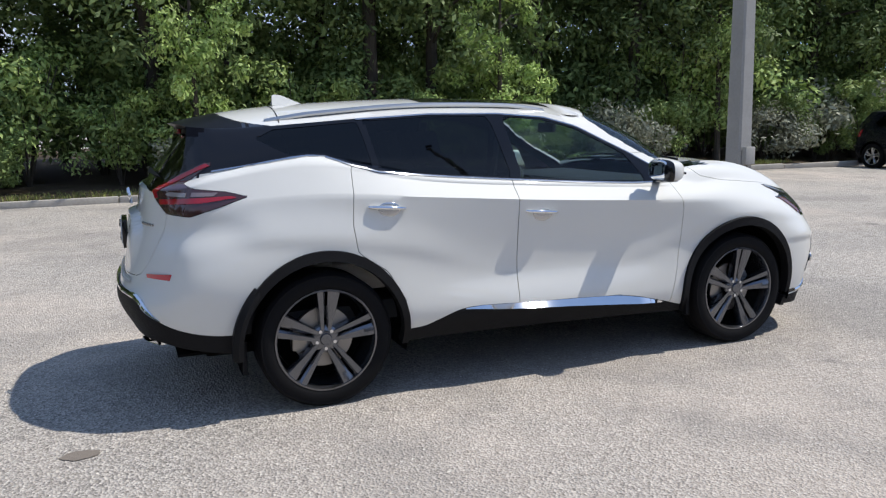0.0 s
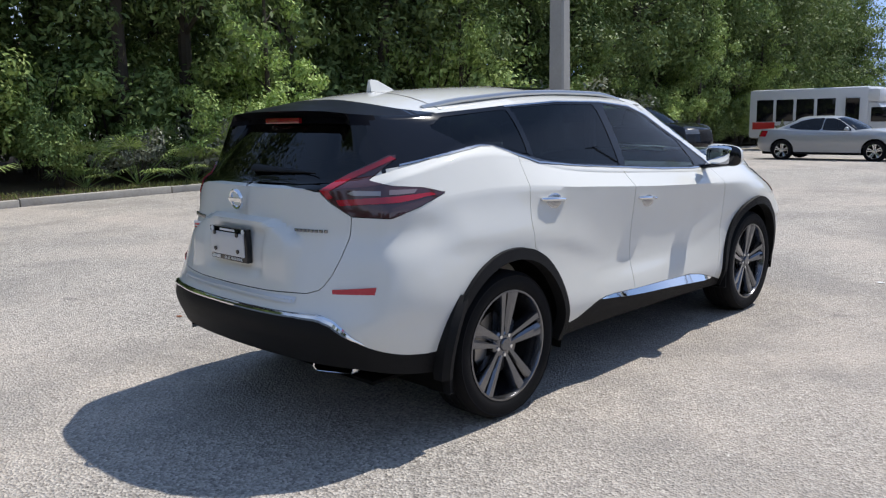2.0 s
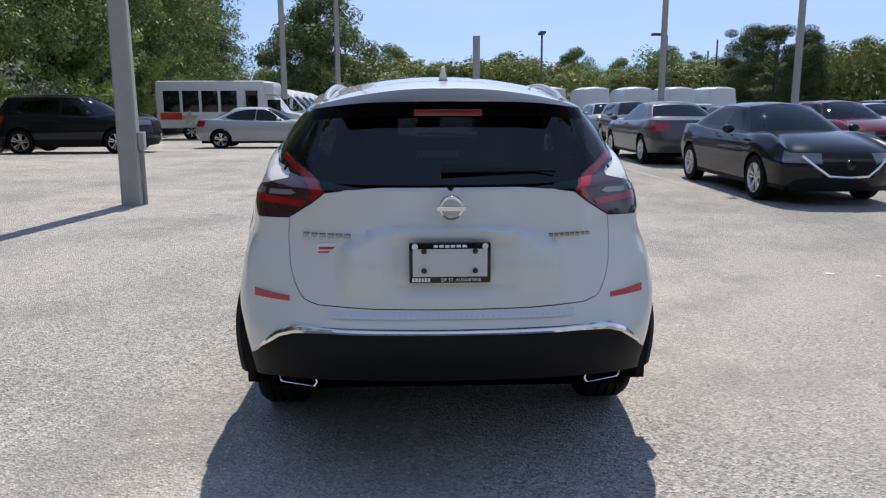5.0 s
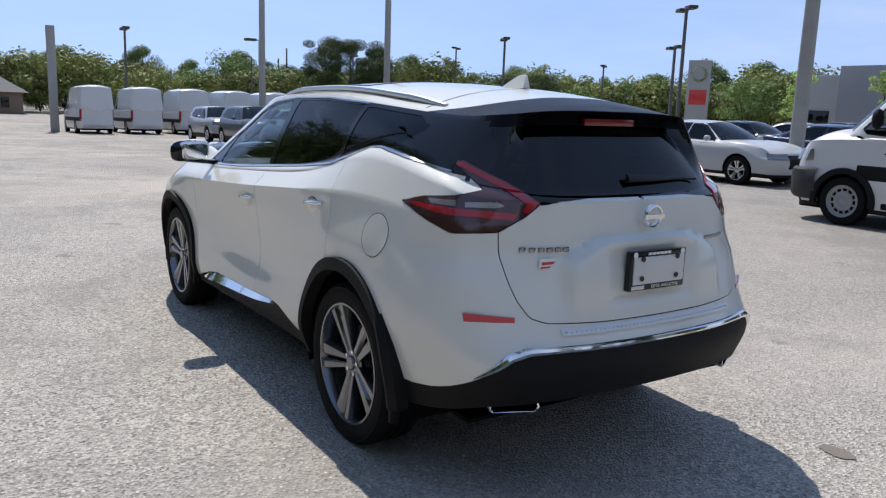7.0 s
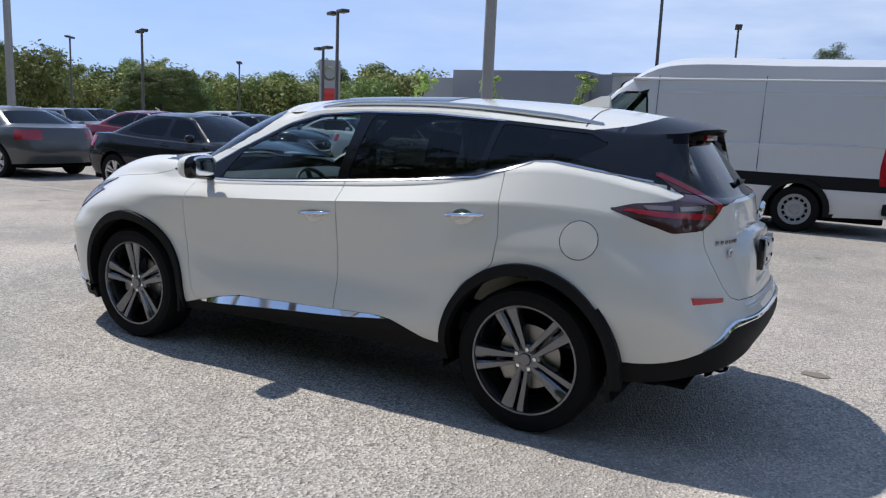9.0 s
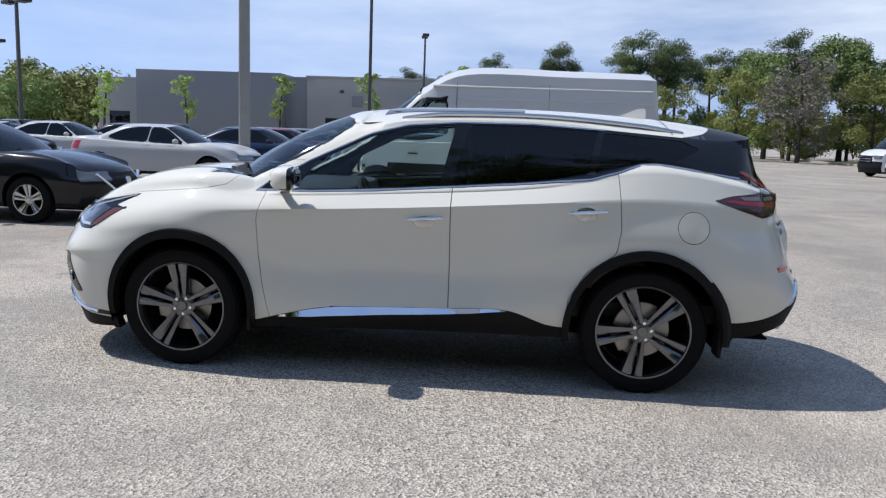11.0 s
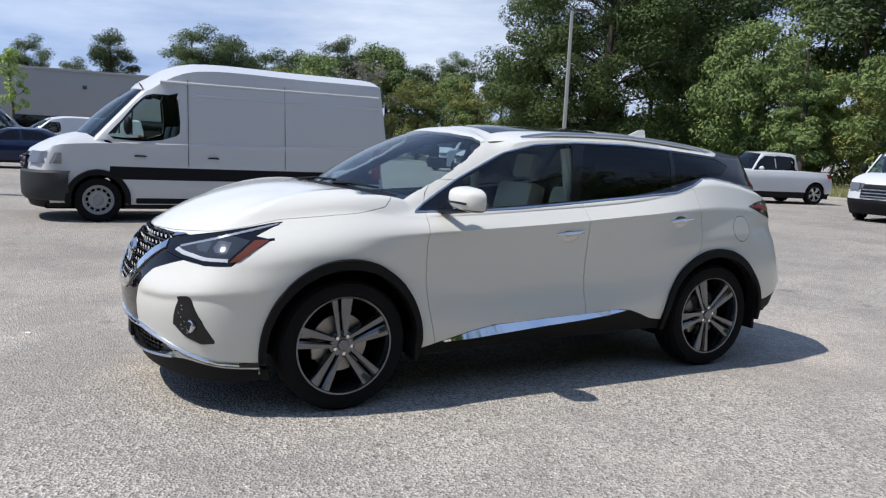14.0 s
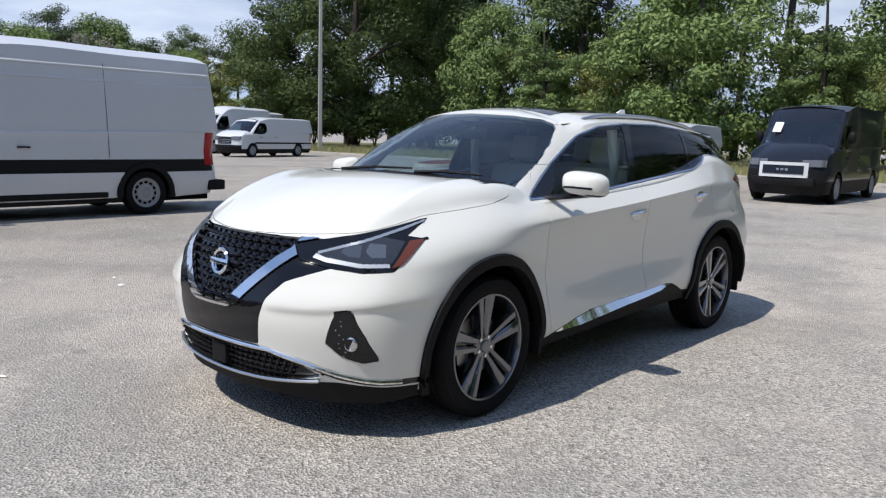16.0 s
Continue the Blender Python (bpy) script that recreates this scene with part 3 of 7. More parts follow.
for f, c, i in zip(bm.faces, cen, range(len(cen))):
    x, y, z = c
    h = {k: bool(v[i]) for k, v in hit.items()}
    pillar = x - (.86 + (z - 1.12) / (1.515 - 1.12) * (.30 - .86))
    if h["arch_in"]:
        zone = None
    elif h["tail"]:
        zone = "tail"
    elif h["head"] and x > 1.6:
        zone = "head"
    elif h["arch_out"] and z < 1.0 and not h["lip"]:
        zone = "arch"
    elif h["sill_chrome"]:
        zone = "sill_chrome"
    elif h["fog"]:
        zone = "fog"
    elif h["grille"]:
        zone = "grille"
    elif h["vee"]:
        zone = "vee"
    elif h["lip"]:
        zone = "lip"
    elif h["intake"]:
        zone = "intake"
    elif h["nose"] and z < .956:
        zone = "nose"
    elif h["tail_chrome"]:
        zone = "tail_chrome"
    elif (h["clad"] and y > .55 and -1.95 < x < 1.9) or h["nose_clad"] or h["tail_clad"]:
        zone = "clad"
    elif h["pane_f"] or h["pane_r"] or h["pane_q"]:
        zone = "pane_f" if h["pane_f"] else "pane_r" if h["pane_r"] else "pane_q"
    elif h["dlo"] and y > .55 and x > -2.0:
        zone = "dlo" if h["trim"] or (x < -1.15 and z > 1.42) or x < -1.93 else "trim"
    elif (h["black"] and (y < .61 or z > 1.285 + (x + 1.95) * .33) and z < 1.9 and x < -1.75 and not (z > 1.525 and x > -1.95 and abs(f.normal.z) > .75)) or h["roof_black"]:
        zone = "spoiler" if h["roof_black"] else "dlo" if y > .585 and x > -2.05 else "rear_glass"
    elif h["screen"] and np.interp(y, [0, .17, .33, .46, .56, .63], [.48, .475, .455, .42, .37, .30]) - .004 < x < 1.27:
        zone = "screen"
    elif h["hood"]:
        zone = "hood"
    elif h["gate"] and x < -2.0:
        zone = "gate"
    elif h["door_f"] and y > .6:
        zone = "door_f"
    elif h["door_r"] and y > .6:
        zone = "door_r"
    else:
        zone = "body"
    if zone:
        zones.setdefault(zone, []).append(f)

panel(bm, zones["body"], "body", WHITE, crossover, "pearl white painted body shell", 0.0015, 0.02)
panel(bm, zones["hood"], "bonnet", WHITE, crossover, "pearl white bonnet", 0.0025, 0.02)
for key, name in (("door_f", "front_door"), ("door_r", "rear_door")):
    flipped(panel(bm, zones[key], name, WHITE, crossover, "", 0.0025, 0.02, 0, False))
panel(bm, zones["gate"], "tailgate", WHITE, crossover, "pearl white tailgate", 0.0028, 0.02)
panel(bm, zones["screen"], "windscreen", SHIELD, crossover, "raked clear windscreen", 0, 0, -0.003)
panel(bm, zones["spoiler"], "spoiler", material("spoiler_black", (0.007, 0.007, 0.010), 0.3, 0.0, 0.0, 0.06), crossover, "black roof spoiler", 0, 0.012)
panel(bm, zones["rear_glass"], "rear_window", PRIVACY, crossover, "black tinted rear window")
flipped(panel(bm, zones["dlo"], "window_pillar", GLOSS_BLACK, crossover, "gloss black window pillar trim", 0, 0.01, 0, False))
flipped(panel(bm, zones["trim"], "window_trim", material("window_chrome", (.52, .53, .55), .16, 1.0), crossover, "chrome window trim", 0, 0.008, 0.004, False))
for key, name, mat in (("pane_f", "front_side_window", GLASS), ("pane_r", "rear_side_window", PRIVACY), ("pane_q", "quarter_window", PRIVACY)):
    ob = panel(bm, zones[key], name, mat, crossover, "", 0, 0, -0.003, False)
    flipped(ob)
panel(bm, zones["clad"], "lower_cladding", PLASTIC, crossover, "black plastic lower cladding", 0.001, 0.02)
for axle in (1, -1):
    flipped(panel(bm, [f for f in zones["arch"] if f.calc_center_median().x * axle > 0], "arch_trim", PLASTIC, crossover, "black plastic wheel arch trim", 0.0, 0.06, 0.022, False))
for key, name, mat, lab in (("tail", "tail_lamp", SMOKE_LENS, "smoked red boomerang tail lamp"), ("head", "headlamp", GLOSS_BLACK, "slim dark headlamp with amber corner"),
                            ("fog", "fog_housing", GLOSS_BLACK, "black fog lamp housing"), ("sill_chrome", "sill_trim", PLASTIC, "black sill backing")):
    flipped(panel(bm, zones[key], name, mat, crossover, lab, 0.002, 0.01, 0.003, False))
panel(bm, zones["grille"], "grille", GLOSS_BLACK, crossover, "black mesh grille", 0, 0, -0.02)
panel(bm, zones["vee"], "grille_surround", CHROME, crossover, "chrome V-shaped grille surround", 0.002, 0.02, 0.012)
panel(bm, zones["nose"], "nose_panel", GLOSS_BLACK, crossover, "gloss black nose panel", 0.001, 0.01)
panel(bm, zones["intake"], "lower_intake", GLOSS_BLACK, crossover, "black lower air intake", 0, 0, -0.015)
panel(bm, zones["lip"], "front_lip_trim", GLOSS_BLACK, crossover, "black strip under the front chrome", 0.001, 0.01, 0.0)
panel(bm, zones["tail_chrome"], "rear_bumper_trim", GLOSS_BLACK, crossover, "black strip under the rear chrome", 0.001, 0.01, 0.0)
liner = [f for z in ("body", "hood", "door_f", "door_r", "gate", "clad", "arch", "tail", "head", "fog", "nose", "intake", "grille") for f in zones[z]]
panel(bm, liner, "inner_shell", GAP, crossover, "", 0, 0, -0.028)
bm.free()


# ---- parts on and in the crossover ----
def slab(name, outline, thick, m, mat, parent, label="", bevel=0.002):
    """A flat shape of an outline, given thickness along its own z, placed by m."""
    b = bmesh.new()
    f = b.faces.new([b.verts.new((x, y, 0)) for x, y in outline])
    got = bmesh.ops.extrude_face_region(b, geom=[f])["geom"]
    bmesh.ops.translate(b, vec=(0, 0, thick), verts=[g for g in got if isinstance(g, bmesh.types.BMVert)])
    bmesh.ops.recalc_face_normals(b, faces=b.faces)
    if bevel:
        bmesh.ops.bevel(b, geom=b.edges[:], offset=bevel, segments=1, affect="EDGES")
    bmesh.ops.transform(b, matrix=m, verts=b.verts)
    return part(name, b, mat, parent, label)


from mathutils.bvhtree import BVHTree
half_body = grid_mesh(rows)
surface = BVHTree.FromBMesh(half_body)
half_body.free()


def on_body(x=None, y=None, z=None, way="y"):
    """Where the body's outer surface lies, met along y (from the side) or x (from an end)."""
    if way == "y":
        hit = surface.ray_cast(Vector((x, 3, z)), Vector((0, -1, 0)))[0]
        return hit.y if hit else .9
    s = 1 if way == "nose" else -1
    hit = surface.ray_cast(Vector((4 * s, max(abs(y), .001), z)), Vector((-s, 0, 0)))[0]
    return hit.x if hit else 2.2 * s


# underbody and wheel wells
for x0, x1, w, z0, z1, r in ((-2.02, 1.95, .62, .27, .42, .03), (-.95, .95, .80, .30, .42, .03), (-2.17, 2.27, .62, .335, .35, 0), (-.94, .94, .865, .335, .35, 0),
                             (1.86, 2.12, .72, .335, .35, 0), (-2.17, -1.87, .76, .335, .35, 0)):
    b = bmesh.new()
    box(b, x0, x1, -w, w, z0, z1, r)
    part("underbody", b, GAP, crossover)
for x in (1.412, -1.412):
    for s in (1, -1):
        b = bmesh.new()
        rings = []
        for y in (.52 * s, .90 * s):
            ring = []
            for k in range(25):
                w = math.radians(-15 + 210 * k / 24)
                ring.append(b.verts.new((x + .47 * math.cos(w), y, .372 + .47 * math.sin(w))))
            rings.append(ring)
        for k in range(24):
            b.faces.new((rings[0][k], rings[0][k + 1], rings[1][k + 1], rings[1][k]))
        b.faces.new(rings[0])
        part("wheel_well", b, GAP, crossover)
        b = bmesh.new()
        xf = x - .44
        box(b, xf - .012, xf + .012, s * .80, s * .935, .25, .42, .006)
        part("mud_flap", b, PLASTIC, crossover)
for s in (1, -1):
    b = bmesh.new()
    prev = None
    for k in range(13):
        w = math.radians(138 + 48 * k / 12)
        out = .952 + .024 * math.sin(math.pi * min(1, .15 + k / 14))
        cur = [b.verts.new((-1.412 + r * math.cos(w), s * y, .372 + r * math.sin(w))) for r, y in ((.446, .88), (.446, out), (.470, out + .004), (.498, out - .02), (.498, .88))]
        if prev:
            for i in range(5):
                b.faces.new((prev[i], prev[(i + 1) % 5], cur[(i + 1) % 5], cur[i]))
        else:
            b.faces.new(cur)
        prev = cur
    b.faces.new(prev[::-1])
    bmesh.ops.recalc_face_normals(b, faces=b.faces)
    part("arch_flare", b, PLASTIC, crossover, "black flare behind the rear wheel")
for x in (1.412, -1.412):
    b = bmesh.new()
    cyl(b, (x, -.7, .36), (x, .7, .36), .05)
    part("axle_beam", b, GAP, crossover)

# door handles with their hollows
for x, z in ((-.098, .985), (-1.05, 1.065)):
    y = on_body(x, None, z)
    b = bmesh.new()
    tube(b, [(x - .105, y + .001, z + .012), (x - .08, y + .009, z + .010), (x, y + .012, z + .004), (x + .08, y + .009, z - .003), (x + .105, y + .001, z - .006)], [.010, .013, .015, .013, .009], 10, 0, .8)
    flipped(part("door_handle", b, CHROME, crossover, "chrome door handle"))
    # satin silver oval bulge stands in for the gleam in the white hollow
    b = bmesh.new()
    made = bmesh.ops.create_uvsphere(b, u_segments=24, v_segments=12, radius=1)["verts"]
    for v in made:
        v.co = Vector((x + .01 + v.co.x * .066, y - .0005 + v.co.y * .004, z - .008 + v.co.z * .042))
    flipped(part("handle_cup", b, SATIN, crossover, "silver grey oval standing in for the gleam of the white handle hollow"))

# mirrors
b = bmesh.new()
made = bmesh.ops.create_uvsphere(b, u_segments=28, v_segments=16, radius=1)["verts"]
for v in made:
    c = v.co.copy()
    x = c.x * (.112 if c.x > 0 else .040)
    zz = math.copysign(abs(c.z) ** .6, c.z)
    yy = math.copysign(abs(c.y) ** .65, c.y)
    v.co = Vector((.70 + x - .02 * yy, 1.012 + yy * .130, 1.203 + zz * .070 - .010 * yy))
for f in b.faces:
    f.material_index = 1 if f.calc_center_median().x < .683 or f.calc_center_median().z < 1.147 else 0
ob = part("mirror_cap", b, [WHITE, GLOSS_BLACK], crossover, "pearl white mirror cap with a black rim")
flipped(ob)
b = bmesh.new()
made = bmesh.ops.create_uvsphere(b, u_segments=24, v_segments=12, radius=1)["verts"]
for v in made:
    c = v.co
    v.co = Vector((.662 + c.x * .012, 1.003 + math.copysign(abs(c.y) ** .6, c.y) * .094, 1.205 + math.copysign(abs(c.z) ** .6, c.z) * .060))
flipped(part("mirror_glass", b, material("mirror", (.8, .82, .85), .02, 1.0), crossover, "mirror glass"))
b = bmesh.new()
tube(b, [(.80, .80, 1.115), (.77, .88, 1.122), (.72, .97, 1.135), (.70, 1.04, 1.14)], [.03, .028, .03, .02], 8, 0, .6)
flipped(part("mirror_foot", b, GLOSS_BLACK, crossover, "black mirror foot"))
b = bmesh.new()
tube(b, [(.812, .93, 1.185), (.815, 1.0, 1.187), (.79, 1.10, 1.183)], .007, 6)
flipped(part("mirror_signal", b, GLOSS_BLACK, crossover, "thin dark turn signal strip"))

# roof rails, antenna fin, sunroof
b = bmesh.new()
pts = []
for t in np.linspace(0, 1, 22):
    x = .10 - t * 1.72
    y = np.interp(-x, [-.3, 0, .75, 1.41, 1.75], [.555, .585, .59, .57, .545])
    zr = surface.ray_cast(Vector((x, y, 3)), Vector((0, 0, -1)))[0].z
    pts.append((x, y, zr + .020 * min(1, min(t, 1 - t) * 8) - .004))
tube(b, pts, .016, 8, 0, .9)
flipped(part("roof_rail", b, material("rail_metal", (.45, .46, .47), .3, 1.0), crossover, "satin silver roof rail"))
b = bmesh.new()
vs = []
for y, zt in ((-.022, 0), (.022, 0)):
    vs.append([b.verts.new(p) for p in ((-1.29, y * .3, 1.648), (-1.35, y * .5, 1.672), (-1.42, y * .25, 1.703), (-1.46, y * .2, 1.708), (-1.476, y * .3, 1.702), (-1.478, y, 1.642), (-1.40, y * 1.3, 1.642))])
b.faces.new(vs[0])
b.faces.new(vs[1][::-1])
for k in range(7):
    b.faces.new((vs[0][k], vs[1][k], vs[1][(k + 1) % 7], vs[0][(k + 1) % 7]))
bmesh.ops.recalc_face_normals(b, faces=b.faces)
part("antenna_fin", b, WHITE, crossover, "white shark fin antenna")
b = bmesh.new()
n = 10
g = [[b.verts.new((.24 - .90 * i / n, -.42 + .84 * j / n, .0035 + surface.ray_cast(Vector((.24 - .90 * i / n, abs(-.42 + .84 * j / n) + .002, 3)), Vector((0, 0, -1)))[0].z)) for j in range(n + 1)] for i in range(n + 1)]
for i in range(n):
    for j in range(n):
        b.faces.new((g[i][j], g[i + 1][j], g[i + 1][j + 1], g[i][j + 1]))
bmesh.ops.recalc_face_normals(b, faces=b.faces)
part("sunroof", b, GLOSS_BLACK, crossover, "black glass sunroof panel")

b = bmesh.new()
prev = None
for t in np.linspace(-1, 1, 25):
    y = .615 * t
    at = [surface.ray_cast(Vector((-1.525 - .03 * t * t + k, max(abs(y), .002), 3)), Vector((0, 0, -1)))[0].z for k in (0, .006)]
    cur = [b.verts.new((-1.525 - .03 * t * t + k, y, z + .0015)) for k, z in zip((0, .006), at)]
    if prev:
        b.faces.new((prev[0], prev[1], cur[1], cur[0]))
    prev = cur
part("roof_seam", b, GAP, crossover, "dark shut line across the roof")

# tail: brake lamp, wiper, plate, badges, reflectors, scuff plate, exhaust tips
WIPER = material("satin_black", (0.012, 0.012, 0.014), 0.5, 0.0, 0.0, 0.25)
b = bmesh.new()
box(b, -2.052, -2.03, -.145, .145, 1.484, 1.512, .004)
part("brake_lamp", b, material("dim_red_lens", (0.20, 0.005, 0.010), 0.15, 0.0, 0.6), crossover, "high red brake lamp")
b = bmesh.new()
prev = None
for t in np.linspace(0, 1, 12):
    y = .035 - .47 * t
    hi, lo, thick = 1.296 - .022 * t - .012 * t * t, 1.256 + .002 * t, .026 * (1 - .7 * t)
    x = min(on_body(None, y, 1.27, "tail"), -2.17) - .006
    cur = [b.verts.new(p) for p in ((x, y, lo), (x - thick, y, lo + .008), (x - thick * .8, y, (lo + hi) / 2 + .006), (x - .004, y, hi))]
    if prev:
        for k in range(4):
            b.faces.new((prev[k], prev[(k + 1) % 4], cur[(k + 1) % 4], cur[k]))
    else:
        b.faces.new(cur)
    prev = cur
b.faces.new(prev[::-1])
bmesh.ops.recalc_face_normals(b, faces=b.faces)
part("rear_wiper", b, WIPER, crossover, "black rear wiper")
b = bmesh.new()
box(b, -2.389, -2.359, -.152, .168, .845, 1.005, .004)
plate = part("plate_frame", b, GLOSS_BLACK, crossover, "black dealer plate frame")
b = bmesh.new()
box(b, -2.396, -2.388, -.138, .154, .872, .982, .002)
part("blank_plate", b, VAN_WHITE, plate, "blank white plate")
for y, z in ((-.09, .897), (.11, .897), (-.09, .975), (.11, .975)):
    b = bmesh.new()
    cyl(b, (-2.402, y, z), (-2.392, y, z), .011, .009, 12)
    part("plate_screw", b, GLOSS_BLACK, plate)


def letters(text, size, m, mat, parent, label="", depth=0.001):
    """Writing in the built-in font, as a mesh."""
    cu = bpy.data.curves.new("writing", "FONT")
    cu.body, cu.size, cu.extrude, cu.align_x = text, size, depth, "CENTER"
    tmp = new("writing", cu)
    me = bpy.data.meshes.new_from_object(tmp.evaluated_get(bpy.context.evaluated_depsgraph_get()))
    bpy.data.objects.remove(tmp)
    me.transform(m)
    me.materials.clear()
    me.materials.append(mat)
    ob = new("lettering", me)
    ob.parent = parent
    if label:
        ob["label"] = label
    return ob


TAIL_FACE = Matrix(((0, 0, -1, 0), (-1, 0, 0, 0), (0, 1, 0, 0), (0, 0, 0, 1)))
letters("OF ST. AUGUSTINE", .0185, Matrix.Translation((-2.391, -.035, .8525)) @ TAIL_FACE, PAPER, plate, "white lettering on the plate frame")
for y0, y1, z0, z1 in ((.085, .158, .851, .866), (-.06, .075, .988, .998)):
    b = bmesh.new()
    n = 6
    for k in range(n):
        w = (y1 - y0) / n
        box(b, -2.392, -2.389, y0 + w * k + w * .12, y0 + w * (k + 1) - w * .12, z0, z1)
    part("plate_imprint", b, PAPER, plate, "small white marks on the plate frame")
for y in (.145, -.13):
    b = bmesh.new()
    cyl(b, (-2.392, y, .992), (-2.389, y, .992), .012, .012, 14)
    part("frame_emblem", b, PAPER, plate, "small round white emblem")
# round badge with a bar across
b = bmesh.new()
lathe(b, [(.036, 0), (.039, -.010), (.046, -.012), (.050, -.006), (.050, .004)], 40, "z")
box(b, -.056, .056, -.010, .010, -.014, -.004, .002)
bmesh.ops.transform(b, matrix=Matrix.Translation((-2.330, .0, 1.135)) @ pose(0, 0, 0, 0, -8, 0) @ Matrix(((0, 0, 1, 0), (-1, 0, 0, 0), (0, 1, 0, 0), (0, 0, 0, 1))), verts=b.verts)
part("tail_badge", b, CHROME, crossover, "round chrome badge with a bar")
for y0, n, w in ((.585, 6, .034), (-.405, 8, .0225)):
    b = bmesh.new()
    for k in range(n):
        y = y0 - k * w
        x = on_body(None, y, 1.02, "tail") - .004
        box(b, x - .003, x + .006, y - w * .4, y + w * .4, 1.008, 1.026 if n < 8 else 1.022, .001)
    part("model_badge", b, material("badge_grey", (.32, .32, .33), .25, 1.0), crossover, "row of chrome badge marks")
b = bmesh.new()
x = on_body(None, .5, .965, "tail") - .003
box(b, x - .002, x + .003, .455, .54, .95, .985, .001)
sticker = part("dealer_sticker", b, PAPER, crossover, "white sticker with red edge")
b = bmesh.new()
box(b, x - .004, x, .46, .535, .95, .956)
box(b, x - .004, x, .465, .53, .963, .974)
part("sticker_print", b, RED_PAINT, sticker)
for s in (1, -1):
    b = bmesh.new()
    prev = None
    for t in np.linspace(0, 1, 9):
        y = .655 + t * .160
        x = on_body(None, y, .765, "tail") - .004
        z = .758 + .012 * t
        cur = [b.verts.new((x, s * y, z - .018)), b.verts.new((x, s * y, z + .016)), b.verts.new((x + .02, s * y, z + .016)), b.verts.new((x + .02, s * y, z - .018))]
        if prev:
            for i in range(4):
                b.faces.new((prev[i], prev[(i + 1) % 4], cur[(i + 1) % 4], cur[i]))
        else:
            b.faces.new(cur)
        prev = cur
    b.faces.new(prev[::-1])
    bmesh.ops.recalc_face_normals(b, faces=b.faces)
    part("rear_reflector", b, REFLECT_RED, crossover, "long red reflector")
b = bmesh.new()
prev = None
for t in np.linspace(-1, 1, 31):
    y = t * .49
    cur = [b.verts.new((on_body(None, y, z, "tail") - d, y, z + .003)) for z, d in ((.702, .007), (.722, .004), (.729, .001))]
    if prev:
        b.faces.new((prev[0], cur[0], cur[1], prev[1]))
        b.faces.new((prev[1], cur[1], cur[2], prev[2]))
    prev = cur
bmesh.ops.recalc_face_normals(b, faces=b.faces)
STEP_PALE = material("pale_step_plate", (.62, .63, .64), .3, .3, .3)
scuff = part("bumper_step_plate", b, STEP_PALE, crossover, "ribbed silver bumper step plate")
for k in range(44):
    y = -.47 + .94 * k / 43
    x = on_body(None, y, .714, "tail") - .009
    b = bmesh.new()
    box(b, x + .001, x + .006, y - .004, y + .004, .706, .720)
    part("rib", b, STEP_PALE, scuff)
for s in (1, -1):
    b = bmesh.new()
    ring = [(-.095, -.022), (-.085, -.036), (.085, -.030), (.10, -.005), (.092, .028), (-.07, .034), (-.095, .018)]
    loops = []
    for x, k in ((-2.05, .92), (-2.262, 1.0), (-2.272, .98), (-2.270, .90), (-2.20, .86)):
        loops.append([b.verts.new((x - .015 - .45 * u, s * (.635 - u * k * .90), .424 + w * k * .80)) for u, w in ring])
    for p, q in zip(loops, loops[1:]):
        for i in range(7):
            b.faces.new((p[i], p[(i + 1) % 7], q[(i + 1) % 7], q[i]))
    b.faces.new(loops[-1]).material_index = 1
    bmesh.ops.recalc_face_normals(b, faces=b.faces)
    part("exhaust_tip", b, [CHROME, GAP], crossover, "chrome exhaust tip")

# fuel flap
b = bmesh.new()
rings = []
for r, d in ((.0925, .0012), (.0890, .0012), (.0885, .0022), (.0, .0022)):
    rings.append([b.verts.new((-1.655 + r * math.cos(w), on_body(-1.655 + r * math.cos(w), None, 1.005 + r * math.sin(w)) + d, 1.005 + r * math.sin(w))) for w in np.linspace(0, 2 * math.pi, 32, endpoint=False)])
for p, q in zip(rings[1:3], rings[2:]):
    for k in range(32):
        try:
            b.faces.new((p[k], p[(k + 1) % 32], q[(k + 1) % 32], q[k]))
        except ValueError:
            pass
for k in range(32):
    b.faces.new((rings[0][k], rings[0][(k + 1) % 32], rings[1][(k + 1) % 32], rings[1][k])).material_index = 1
bmesh.ops.remove_doubles(b, verts=b.verts, dist=1e-5)
bmesh.ops.recalc_face_normals(b, faces=b.faces)
part("fuel_flap", b, [WHITE, GAP], crossover, "round white fuel flap")


def patch(poly, coord, zrange, lift, name, mat, label="", test=None, mirror=True):
    """A thin piece that lies on the body's surface inside an outline."""
    b2 = grid_mesh(rows)
    q0, q1 = min(p[0] for p in poly) - .05, max(p[0] for p in poly) + .05
    z0, z1 = min(p[1] for p in poly) - .05, max(p[1] for p in poly) + .05
    far = [f for f in b2.faces if not any(v.co.x * test > 1.1 and q0 < coord(v.co.x, v.co.y) < q1 and z0 < v.co.z < z1 for v in f.verts)]
    bmesh.ops.delete(b2, geom=far, context="FACES")
    bmesh.ops.subdivide_edges(b2, edges=b2.edges[:], cuts=3, use_grid_fill=True)
    cut(b2, lambda x, y, z: np.where((x * test > 1.2), inside(poly, coord(x, y), z), 9.0))
    b2.normal_update()
    keep = []
    for f in b2.faces:
        c = f.calc_center_median()
        if c.x * test > 1.2 and inside(poly, np.array([coord(c.x, c.y)]), np.array([c.z]))[0] < 0:
            keep.append(f)
    ob = panel(b2, keep, name, mat, crossover, label, 0, .004, lift, False)
    b2.free()
    if mirror:
        flipped(ob)
    return ob


tail_q = lambda x, y: x + y
nose_q = lambda x, y: y - x
